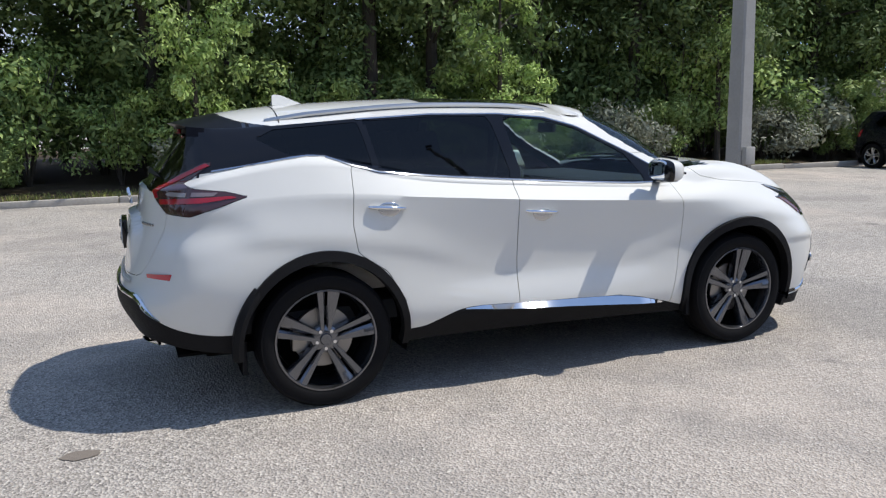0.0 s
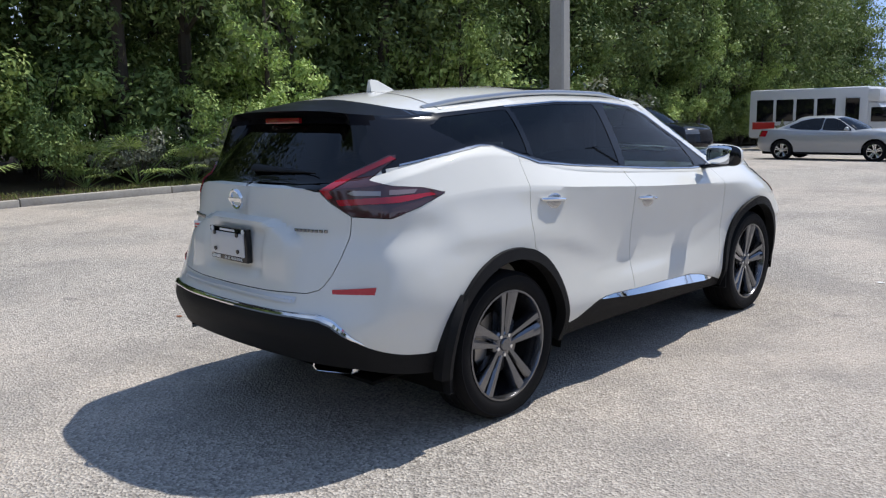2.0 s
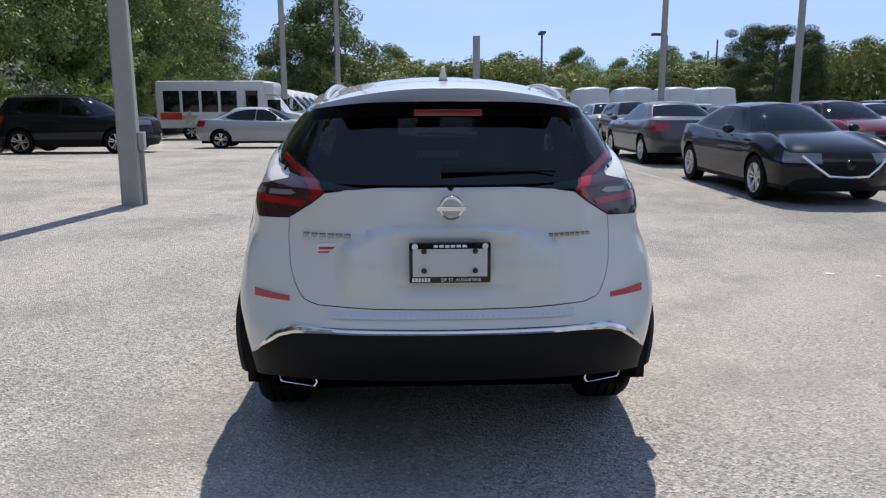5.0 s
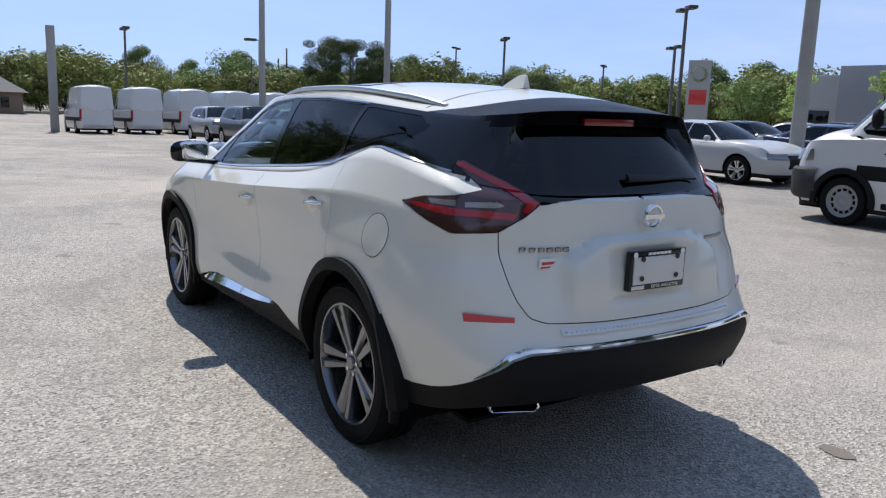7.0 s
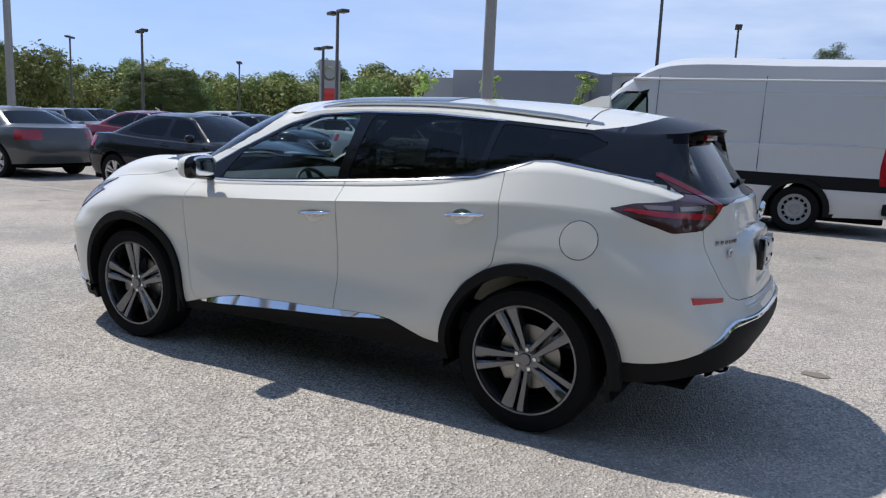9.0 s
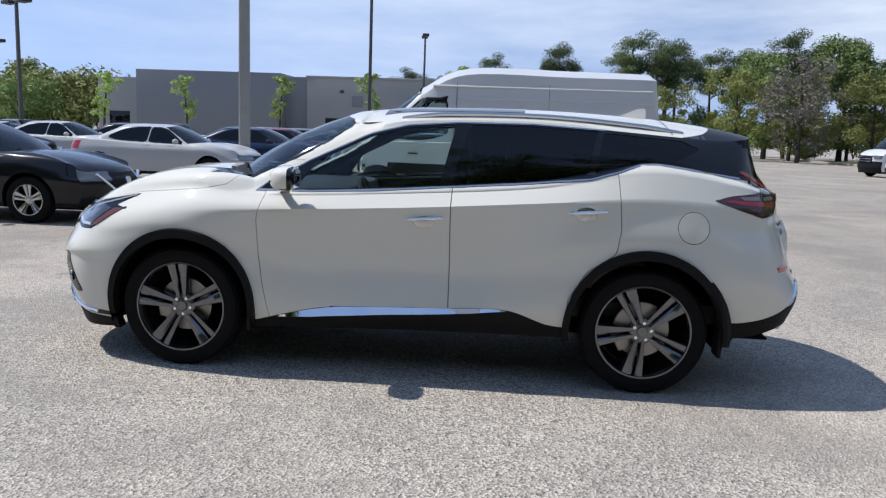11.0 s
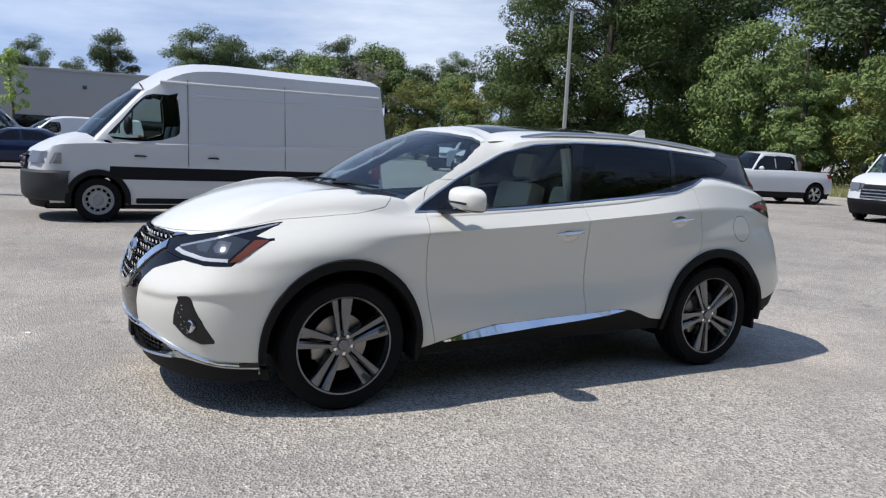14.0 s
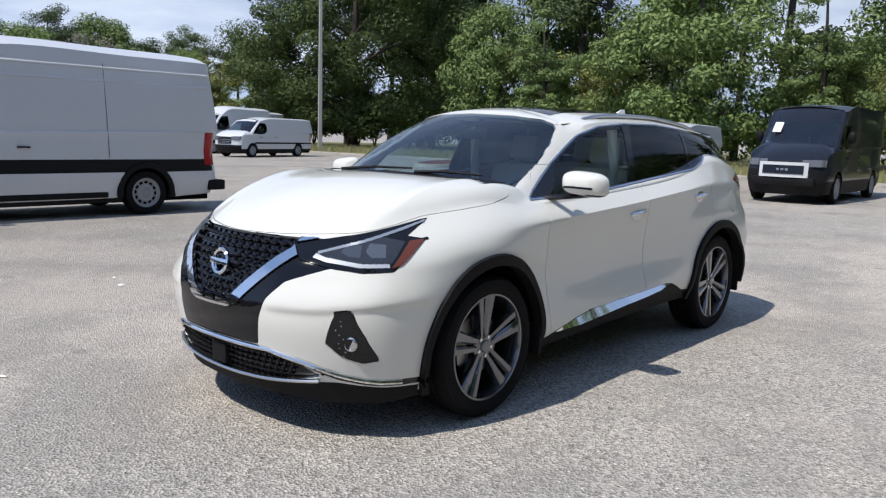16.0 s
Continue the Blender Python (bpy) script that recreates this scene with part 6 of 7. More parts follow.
# ---- ground ----
def ground_material():
    """Sun-bleached asphalt: pale stones in a grey binder, drifts of sand, dark stains."""
    m = bpy.data.materials.new("worn_asphalt")
    m.use_nodes = True
    nt = m.node_tree
    p = nt.nodes["Principled BSDF"]
    p.inputs["Roughness"].default_value, p.inputs["Specular IOR Level"].default_value = .85, .25
    pos = nt.nodes.new("ShaderNodeTexCoord").outputs["Object"]

    def noise_tex(scale, detail=5, rough=.6):
        n = nt.nodes.new("ShaderNodeTexNoise")
        n.inputs["Scale"].default_value, n.inputs["Detail"].default_value, n.inputs["Roughness"].default_value = scale, detail, rough
        nt.links.new(pos, n.inputs["Vector"])
        return n.outputs["Fac"]

    def ramp(fac, a, b, lo=0.0, hi=1.0):
        r = nt.nodes.new("ShaderNodeMapRange")
        r.inputs["From Min"].default_value, r.inputs["From Max"].default_value = a, b
        r.inputs["To Min"].default_value, r.inputs["To Max"].default_value = lo, hi
        nt.links.new(fac, r.inputs["Value"])
        return r.outputs["Result"]

    def mix(fac, a, b):
        x = nt.nodes.new("ShaderNodeMixRGB")
        nt.links.new(fac, x.inputs["Fac"])
        for sock, v in (("Color1", a), ("Color2", b)):
            if isinstance(v, tuple):
                x.inputs[sock].default_value = (*v, 1)
            else:
                nt.links.new(v, x.inputs[sock])
        return x.outputs["Color"]
    vor = nt.nodes.new("ShaderNodeTexVoronoi")
    vor.inputs["Scale"].default_value = 78
    nt.links.new(pos, vor.inputs["Vector"])
    bw = nt.nodes.new("ShaderNodeRGBToBW")
    nt.links.new(vor.outputs["Color"], bw.inputs["Color"])
    stones = mix(bw.outputs["Val"], (.06, .055, .049), (.75, .69, .615))
    fine = mix(ramp(noise_tex(320, 3), .40, .60), (.11, .104, .095), (.63, .585, .525))
    base = mix(ramp(noise_tex(9, 6), .3, .7, .05, .4), stones, fine)
    sand = mix(ramp(noise_tex(.16, 6, .65), .44, .64, 0, .5), base, (.62, .53, .445))
    grey = mix(ramp(noise_tex(.5, 6, .7), .47, .60, 0, .5), sand, (.24, .226, .208))
    spots = mix(ramp(noise_tex(2.3, 2, .4), .70, .76, 0, .5), grey, (.12, .115, .11))
    # single pale stones, and darker paving towards the aisle
    chips = nt.nodes.new("ShaderNodeTexVoronoi")
    chips.inputs["Scale"].default_value = 38
    nt.links.new(pos, chips.inputs["Vector"])
    cbw = nt.nodes.new("ShaderNodeRGBToBW")
    nt.links.new(chips.outputs["Color"], cbw.inputs["Color"])
    near_mid, both = ramp(chips.outputs["Distance"], .18, .30, 1, 0), nt.nodes.new("ShaderNodeMath")
    both.operation = "MULTIPLY"
    nt.links.new(near_mid, both.inputs[0])
    nt.links.new(ramp(cbw.outputs["Val"], .72, .78, 0, .8), both.inputs[1])
    chipped = mix(both.outputs[0], spots, (.76, .71, .63))
    xyz, wave = nt.nodes.new("ShaderNodeSeparateXYZ"), nt.nodes.new("ShaderNodeMath")
    nt.links.new(pos, xyz.inputs["Vector"])
    wave.operation = "MULTIPLY_ADD"
    wave.inputs[1].default_value = 7.0
    nt.links.new(noise_tex(.35, 5, .65), wave.inputs[0])
    nt.links.new(xyz.outputs["Y"], wave.inputs[2])
    darker_side = mix(ramp(wave.outputs[0], -1.5, 5.0, .32, 0), chipped, (.18, .162, .14))
    nt.links.new(darker_side, p.inputs["Base Color"])
    bmp = nt.nodes.new("ShaderNodeBump")
    bmp.inputs["Strength"].default_value, bmp.inputs["Distance"].default_value = 1.0, .010
    nt.links.new(vor.outputs["Distance"], bmp.inputs["Height"])
    nt.links.new(bmp.outputs["Normal"], p.inputs["Normal"])
    return m


b = bmesh.new()
strips = [-900, 11, 17, 23, 60, 900]
vs = [[b.verts.new((x, y, fall(x))) for y in (-900, 0, 900)] for x in strips]
for p, q in zip(vs, vs[1:]):
    for k in range(2):
        b.faces.new((p[k], q[k], q[k + 1], p[k + 1]))
tagged(part("ground", b, ground_material(), None, "", False), "worn pale grey asphalt lot with fine stones and stains", "ground", kind="structure")
stripe = bmesh.new()
xs = sorted([11.0, 17.0, *np.linspace(7.6, 22.5, 10)])
edge_a = [stripe.verts.new((x, -4.62 + .06 * (x - 7.6) - .06, fall(x) + .005)) for x in xs]
edge_b = [stripe.verts.new((x, -4.62 + .06 * (x - 7.6) + .06, fall(x) + .005)) for x in xs]
for k in range(11):
    stripe.faces.new((edge_a[k], edge_a[k + 1], edge_b[k + 1], edge_b[k]))
tagged(part("lane_line", stripe, material("worn_lane_paint", (.50, .475, .43), .85, 0, 0, .2, .5, 3.0, .3, 90.0, (.25, .235, .215)), None, "", False), "worn pale lane line on the asphalt", "road marking", kind="structure")
stain = bmesh.new()
rng_stain = np.random.default_rng(2)
stain.faces.new([stain.verts.new((-2.65 + (.075 + .02 * rng_stain.random()) * math.cos(w), -1.045 + (.045 + .02 * rng_stain.random()) * math.sin(w), .0045)) for w in np.linspace(0, 2 * math.pi, 22, endpoint=False)])
tagged(part("oil_stain", stain, material("dried_stain", (.25, .215, .18), .8, 0, 0, .2, .4, 30.0, .4, 120.0), None, "", False), "small dried brown stain on the asphalt", "stain", kind="structure")
SCRAP = material("dry_leaf", (.30, .12, .06), .8, 0, 0, .2, .3, 40.0)
for name, label, category, mat, places in (("paper_scrap", "small torn scrap of white paper on the asphalt", "litter", PAPER, ((1.24, -3.52, .05), (2.96, -1.41, .035), (1.12, -3.9, .03))),
                                           ("fallen_leaf", "small dry reddish leaf on the asphalt", "leaf", SCRAP, ((-1.53, 2.33, .03), (1.83, 2.33, .026)))):
    for x, y, r in places:
        b = bmesh.new()
        ring = [b.verts.new((r * random.uniform(.7, 1.1) * math.cos(w), r * .6 * random.uniform(.7, 1.1) * math.sin(w), .004 + .006 * random.random())) for w in np.linspace(0, 2 * math.pi, 9, endpoint=False)]
        hub = b.verts.new((0, 0, .012))
        for k in range(9):
            b.faces.new((ring[k], ring[(k + 1) % 9], hub))
        ob = part(name, b, mat, None, "", False)
        ob.matrix_basis = pose(x, y, 0, 0, 0, 40 * x)
        tagged(ob, label, category, group="litter on the lot")
CONCRETE = material("kerb_concrete", (0.56, 0.525, 0.465), 0.9, 0, 0, 0.2, 0.4, 2.0, 0.4, 90.0, (.24, .225, .20))
SOIL = material("leaf_litter_soil", (0.12, 0.09, 0.06), 0.95, 0, 0, 0.1, 0.5, 2.5, 0.6, 40.0, (.05, .04, .025))
GRASS_SOIL = material("dry_grass_soil", (0.17, 0.16, 0.07), 0.95, 0, 0, 0.1, 0.5, 0.8, 0.6, 40.0, (.09, .10, .04))
MULCH = material("red_mulch", (0.22, 0.07, 0.04), 0.95, 0, 0, 0.1, 0.5, 6.0, 0.8, 50.0)
# kerb of separate cast lengths
kerb = thing("kerb", "long pale concrete kerb with worn joints", "kerb", kind="structure")
b = bmesh.new()
box(b, -1.493, 1.493, 0, .17, -.02, .145, .03)
stone = part("kerb_stone", b, CONCRETE, kerb)
stone.matrix_basis = pose(-40, 12.45, 0)
for k in range(1, 20):
    ob = stone.copy()
    scene.collection.objects.link(ob)
    ob.matrix_basis = pose(-40 + 3 * k, 12.45 + random.uniform(-.012, .012), random.uniform(-.01, .006) + fall(-40 + 3 * k), 0, 0, random.uniform(-.25, .25))
b = bmesh.new()
n = 60
vs = [[b.verts.new((-60 + 135 * i / n, y + (1.9 if -60 + 135 * i / n > 18.5 and y < 14.6 else 0), z + fall(-60 + 135 * i / n) + random.uniform(-.02, .03))) for i in range(n + 1)] for y, z in ((12.60, .10), (13.3, .14), (14.5, .20), (20, .3), (45, .4))]
for p, q in zip(vs, vs[1:]):
    for i in range(n):
        b.faces.new((p[i], p[i + 1], q[i + 1], q[i]))
tagged(part("verge", b, SOIL), "shaded soil verge with leaf litter behind the kerb", "verge", kind="structure")
b = bmesh.new()
box(b, -90, -27.5, -70, 60, -.02, .12, .02)
tagged(part("far_verge", b, GRASS_SOIL), "dry grass verge beyond the lot", "verge", kind="structure")
b = bmesh.new()
box(b, -27.5, -27.3, -70, 60, -.02, .16, .03)
tagged(part("far_kerb", b, CONCRETE), "pale concrete kerb of the far verge", "kerb", kind="structure")
b = bmesh.new()
lathe(b, [(2.6, 0), (2.55, .14), (2.38, .15), (2.36, .11), (.01, .13)], 40, "z")
bmesh.ops.scale(b, vec=(1.8, .55, 1), verts=b.verts)
island = tagged(part("kerb_island", b, [CONCRETE, MULCH]), "kerbed island with red mulch", "traffic island", kind="structure")
island.matrix_basis = pose(-24.6, -22.0, 0, 0, 0, 25)
for f in island.data.polygons:
    c = f.center
    f.material_index = 1 if math.hypot(c.x / 1.8, c.y / .55) < 2.36 else 0


# ---- plants ----
def leaf_cloud(name, centres, count, size, spread, mat, parent, seed, stretch=.8, up=.35, hollow=.4):
    """Many small leaves in clumps round the given centres, as one mesh."""
    rng = np.random.default_rng(seed)
    cs = np.array(centres)
    pick = rng.integers(0, len(cs), count)
    off = rng.normal(size=(count, 3))
    off /= np.linalg.norm(off, axis=1, keepdims=True)
    rad = spread * (rng.random((count, 1)) ** hollow)
    pos = cs[pick, :3] + off * rad * cs[pick, 3:4] * np.array([1, 1, stretch])
    nrm = off * .95 + rng.normal(size=(count, 3)) * .5 + np.array([0, 0, up])
    nrm /= np.linalg.norm(nrm, axis=1, keepdims=True)
    a = np.cross(nrm, rng.normal(size=(count, 3)))
    a /= np.linalg.norm(a, axis=1, keepdims=True)
    c = np.cross(nrm, a)
    s = size * rng.uniform(.6, 1.35, (count, 1))
    quad = np.stack([pos - a * s, pos + c * s * .42 + nrm * s * .12, pos + a * s, pos - c * s * .42 + nrm * s * .12], 1).reshape(-1, 3)
    me = bpy.data.meshes.new(name)
    me.vertices.add(count * 4)
    me.vertices.foreach_set("co", quad.ravel())
    me.loops.add(count * 4)
    me.loops.foreach_set("vertex_index", np.arange(count * 4))
    me.polygons.add(count)
    me.polygons.foreach_set("loop_start", np.arange(0, count * 4, 4))
    me.polygons.foreach_set("loop_total", np.full(count, 4))
    me.update()
    me.validate()
    me.materials.append(mat)
    ob = new(name, me)
    ob.parent = parent
    return ob


BARK = material("grey_bark", (.10, .085, .07), .95, 0, 0, .2, .5, 5.0, .9, 30.0, (.045, .038, .03))
LEAF_DARK = leaf_material("oak_leaves", (0.080, 0.123, 0.041), (0.203, 0.266, 0.093))
LEAF_MID = leaf_material("mixed_leaves", (0.105, 0.168, 0.050), (0.254, 0.331, 0.113))
LEAF_BRIGHT = leaf_material("bright_leaves", (0.212, 0.316, 0.085), (0.438, 0.541, 0.184))
LEAF_PINE = leaf_material("pine_needles", (0.060, 0.090, 0.038), (0.128, 0.165, 0.066), .6)
LEAF_GREY = leaf_material("grey_leaves", (0.212, 0.225, 0.163), (0.402, 0.419, 0.310))
LEAF_OLIVE = leaf_material("olive_leaves", (0.129, 0.153, 0.047), (0.255, 0.274, 0.085))
LEAF_SOFT = leaf_material("cedar_leaves", (0.089, 0.132, 0.044), (0.191, 0.242, 0.083))
LEAF_LIVE = leaf_material("live_oak_leaves", (0.044, 0.070, 0.021), (0.105, 0.142, 0.042))
LEAF_FAR = leaf_material("sunlit_leaves", (0.089, 0.140, 0.043), (0.217, 0.281, 0.095))
LEAF_DRY = leaf_material("bare_twigs", (0.151, 0.138, 0.118), (0.258, 0.237, 0.203), .8)


def tree(name, label, seed, height, crown, base, mat, leaves, size, trunk=.2, clumps=70, category="tree", limbs=7, flat=.8, spread=0.0, outer=False):
    """A tapered trunk with limbs, and a crown of leaf clumps of uneven outline."""
    rng = np.random.default_rng(seed)
    t = thing(name, label, category)
    b = bmesh.new()
    lean = rng.normal(size=2) * .03 * height
    pts = [(lean[0] * s * s, lean[1] * s * s + .05 * math.sin(5 * s), height * .93 * s - .1) for s in np.linspace(0, 1, 8)]
    tube(b, pts, [trunk * (1.25 - s * 1.05) + .02 for s in np.linspace(0, 1, 8)], 9)
    tips = []
    for k in range(limbs):
        s = rng.uniform(base / height, .85)
        root = Vector(np.interp(s, np.linspace(0, 1, 8), [p[i] for p in pts]) for i in range(3))
        w = 2.4 * k + rng.uniform(-.4, .4)
        reach = crown * rng.uniform(.5, .95) * (1.0 - .35 * s)
        tip = root + Vector((math.cos(w) * reach, math.sin(w) * reach, rng.uniform(.2, .5) * reach + .2))
        midp = root.lerp(tip, .5) + Vector((0, 0, .12 * reach))
        tube(b, [root, midp, tip], [trunk * .42 * (1 - s * .5), trunk * .26, trunk * .06 + .01], 6)
        tips.append(tip)
    part("trunk", b, BARK, t, "grey-brown trunk and limbs")
    cs = []
    for k in range(clumps):
        if outer and k % 5:
            # boughs of leaves hang on the outside of the crown
            w, h = rng.uniform(0, 2 * math.pi), rng.uniform(0, 1)
            prof = math.sin(math.pi * (.16 + .72 * h)) ** .6 * rng.uniform(.70, 1.0)
            p = np.array([math.cos(w) * crown * prof, math.sin(w) * crown * prof, base + (height - base) * h])
        elif tips and k % 2:
            tip = tips[rng.integers(len(tips))]
            p = np.array(tip) + rng.normal(size=3) * crown * .22
        else:
            w, u = rng.uniform(0, 2 * math.pi), rng.random() ** .6
            h = rng.uniform(0, 1)
            prof = math.sin(math.pi * (0.12 + .80 * h)) ** .7
            p = np.array([math.cos(w) * crown * u * prof, math.sin(w) * crown * u * prof, base + (height - base) * h])
        far = math.hypot(p[0], p[1]) / crown
        p[:2] = p[:2] / max(1, far)
        p[2] = min(max(p[2], base * .8), height)
        cs.append((*p, rng.uniform(.6, 1.35)))
    leaf_cloud("crown", cs, leaves, size, spread or crown * .27, mat, t, seed, flat, .35, .25 if outer else .4)
    return t


def shrub(name, label, seed, height, wide, mat, leaves, size):
    rng = np.random.default_rng(seed)
    t = thing(name, label, "shrub")
    b = bmesh.new()
    for k in range(6):
        w = k + rng.random()
        tube(b, [(0, 0, 0), (.2 * wide * math.cos(w), .2 * wide * math.sin(w), height * .4), (.45 * wide * math.cos(w), .45 * wide * math.sin(w), height * .75)], [.025, .018, .008], 5)
    part("stem", b, BARK, t)
    cs = [(rng.normal() * wide * .42, rng.normal() * wide * .42, height * (.25 + .6 * rng.random()), rng.uniform(.6, 1.3)) for k in range(26)]
    leaf_cloud("foliage", cs, leaves, size, wide * .34, mat, t, seed)
    return t


def palmetto(seed, fronds=15):
    rng = np.random.default_rng(seed)
    t = thing("palmetto", "low palmetto with stiff fan leaves", "shrub", group="palmettos at the kerb")
    for k in range(fronds):
        b = bmesh.new()
        w, tilt = 2.4 * k + rng.random(), rng.uniform(.35, 1.25)
        out = Vector((math.cos(w), math.sin(w), 0))
        reach = rng.uniform(.7, 1.2)
        hub = out * reach * math.cos(tilt) + Vector((0, 0, reach * math.sin(tilt) + .1))
        tube(b, [(0, 0, .05), hub * .5 + Vector((0, 0, .05)), hub], .010, 4)
        axis = (hub.normalized() * .8 + out * .25 - Vector((0, 0, .15))).normalized()
        sidev = axis.cross(Vector((0, 0, 1))).normalized()
        upv = sidev.cross(axis)
        for j in range(17):
            a = math.radians(-100 + 200 * j / 16)
            d = (axis * math.cos(a) + sidev * math.sin(a)).normalized()
            ln = .62 * (1 - .25 * abs(a) / 1.75) * rng.uniform(.9, 1.1)
            wd = d.cross(upv).normalized() * .016
            p0, p1, p2 = hub, hub + d * ln * .6 + upv * .03, hub + d * ln - upv * .05 - Vector((0, 0, .04))
            v = [b.verts.new(q) for q in (p0, p1 + wd, p2, p1 - wd)]
            b.faces.new(v)
        part("frond", b, LEAF_PALM, t, "", False)
    return t


LEAF_PALM = leaf_material("palmetto_leaves", (0.199, 0.305, 0.086), (0.433, 0.520, 0.186))
oak_a = tree("oak_tree", "dense dark oak in the wood edge", 3, 11.0, 3.6, 2.2, LEAF_DARK, 10500, .108, .19, 90)
oak_b = tree("oak_tree", "dense dark oak in the wood edge", 5, 9.0, 3.2, 1.6, LEAF_MID, 10000, .103, .16, 80)
oak_c = tree("oak_tree", "tall dark tree in the wood edge", 8, 13.0, 3.4, 3.0, LEAF_DARK, 10500, .112, .2, 90)
slim = tree("slim_tree", "slim bright green tree in the wood edge", 11, 7.0, 1.9, 1.2, LEAF_BRIGHT, 6500, .088, .09, 50)
bush_a = shrub("bush", "dark green bush under the trees", 21, 2.4, 1.5, LEAF_MID, 4200, .068)
bush_b = shrub("bush", "grey-green bush at the kerb", 22, 1.6, 1.1, LEAF_GREY, 3000, .06)
bush_c = shrub("bush", "bright leafy bush at the wood edge", 23, 2.9, 1.4, LEAF_BRIGHT, 4200, .066)
far_bush = shrub("bush", "olive bush of the far belt", 24, 2.3, 1.7, LEAF_OLIVE, 3600, .085)
palm = palmetto(31)
pine = tree("pine_tree", "tall pine with a high open crown", 41, 15.5, 3.2, 8.6, LEAF_PINE, 15000, .12, .19, 34, limbs=14, flat=.6, spread=1.25)
far_oak = tree("far_tree", "broad green tree in the distance", 43, 9.0, 4.2, 1.2, LEAF_FAR, 26000, .14, .2, 52, flat=.65, spread=1.3)
far_olive = tree("far_tree", "yellow-green tree in the distance", 44, 7.0, 3.4, .8, LEAF_OLIVE, 10000, .125, .15, 36, flat=.65)
bare = tree("bare_tree", "half bare grey tree in the distance", 45, 9.5, 3.6, 1.5, LEAF_DRY, 3600, .16, .14, 60, limbs=14)
big_oak = tree("live_oak", "large spreading live oak at the lot's edge", 47, 17.5, 9.6, 1.7, LEAF_LIVE, 170000, .125, .36, 210, limbs=22, flat=.62, spread=1.75, outer=True)
magnolia = tree("magnolia_tree", "dark upright magnolia with dense leaves", 48, 13.0, 3.0, .8, LEAF_DARK, 18000, .12, .2, 48, flat=.65)
cedar = tree("cedar_tree", "soft green conical cedar", 49, 9.0, 3.4, .4, LEAF_SOFT, 16000, .10, .16, 44, flat=.5)
sapling = tree("young_tree", "young thin street tree", 51, 4.2, 1.0, 1.5, LEAF_BRIGHT, 1300, .10, .05, 22, limbs=5)
vine = tree("flowering_tree", "tree covered with white blossom", 52, 8.5, 3.0, .8, leaf_material("blossom", (0.154, 0.221, 0.086), (0.642, 0.655, 0.561)), 7500, .11, .15, 80)

planted = set()


def plant(master, x, y, size=1.0, group="trees of the wood edge", z=0.1, tall=1.0):
    m = pose(x, y, z + fall(x), 0, 0, random.uniform(0, 360)) @ Matrix.Diagonal((size * random.uniform(.9, 1.1), size * random.uniform(.9, 1.1), size * tall * random.uniform(.9, 1.12), 1))
    if master.name in planted:
        ob = copy_thing(master, m)
    else:
        planted.add(master.name)
        master.matrix_basis = m
        ob = master
    return tagged(ob, group=group)


random.seed(7)
# wood along the kerb: three staggered rows, low growth in front
for k in range(32):
    x = -26 + 2.7 * k
    plant((oak_a, oak_b, oak_c)[k % 3], x + random.uniform(-.8, .8), 16.2 + random.uniform(-.7, .9), random.uniform(.85, 1.1))
for k in range(26):
    plant((oak_c, oak_a)[k % 2], -28 + 3.6 * k + random.uniform(-1, 1), 20.5 + random.uniform(-1, 1.5), random.uniform(.95, 1.2))
for k in range(20):
    plant((oak_c, oak_b)[k % 2], -30 + 5 * k + random.uniform(-1, 1), 26 + random.uniform(-1, 2), random.uniform(1.0, 1.3))
for k in range(34):
    x = -22 + 1.95 * k
    plant((bush_a, bush_a, bush_c, slim)[k % 4], x + random.uniform(-.6, .6), 14.3 + random.uniform(-.5, .5), random.uniform(.75, 1.15), "low growth of the wood edge")
for k in range(46):
    plant((bush_a, bush_c, bush_a)[k % 3], -30 + 2.0 * k + random.uniform(-.7, .7), 15.6 + random.uniform(-.4, .6), random.uniform(1.25, 1.9), "low growth of the wood edge")
for k in range(44):
    plant(bush_a, -32 + 2.2 * k + random.uniform(-.7, .7), 18.6 + random.uniform(-.6, .6), random.uniform(1.5, 2.2), "low growth of the wood edge")
for k in range(36):
    plant(bush_a, -34 + 2.8 * k + random.uniform(-.7, .7), 23.5 + random.uniform(-.8, .8), random.uniform(1.9, 2.7), "low growth of the wood edge")
for x, y, s in ((5.6, 13.75, .95), (7.3, 13.6, .8), (10.6, 13.7, 1.1), (3.4, 13.7, .7), (-1.0, 13.8, .75)):
    plant(bush_b, x, y, s, "low growth of the wood edge")
for x, y, s in ((6.3, 13.7, .95), (4.6, 13.5, .8), (8.2, 13.75, 1.2), (9.0, 13.9, 1.1), (-.5, 13.9, 1.15), (2.2, 13.7, .8), (5.4, 13.55, 1.1), (7.2, 13.6, 1.0), (3.3, 13.6, .9)):
    plant(palm, x, y, s, "palmettos at the kerb")
for x, y, s in ((19, 14.6, 1.7), (22.5, 15.2, 1.5), (16.2, 14.0, 1.3), (25, 15.3, 1.4)):
    plant(bush_b, x, y, s, "low growth of the wood edge")
for x, y, s in ((30, 17, 1.0), (35, 16, 1.1), (40, 17, 1.05), (46, 16, 1.1), (52, 16, 1.1), (60, 17, 1.2)):
    plant(oak_b, x, y, s)
plant(far_oak, 66, 8.6, 1.1, "trees beyond the lot")
plant(magnolia, 72, 9.4, .95, "trees beyond the lot")
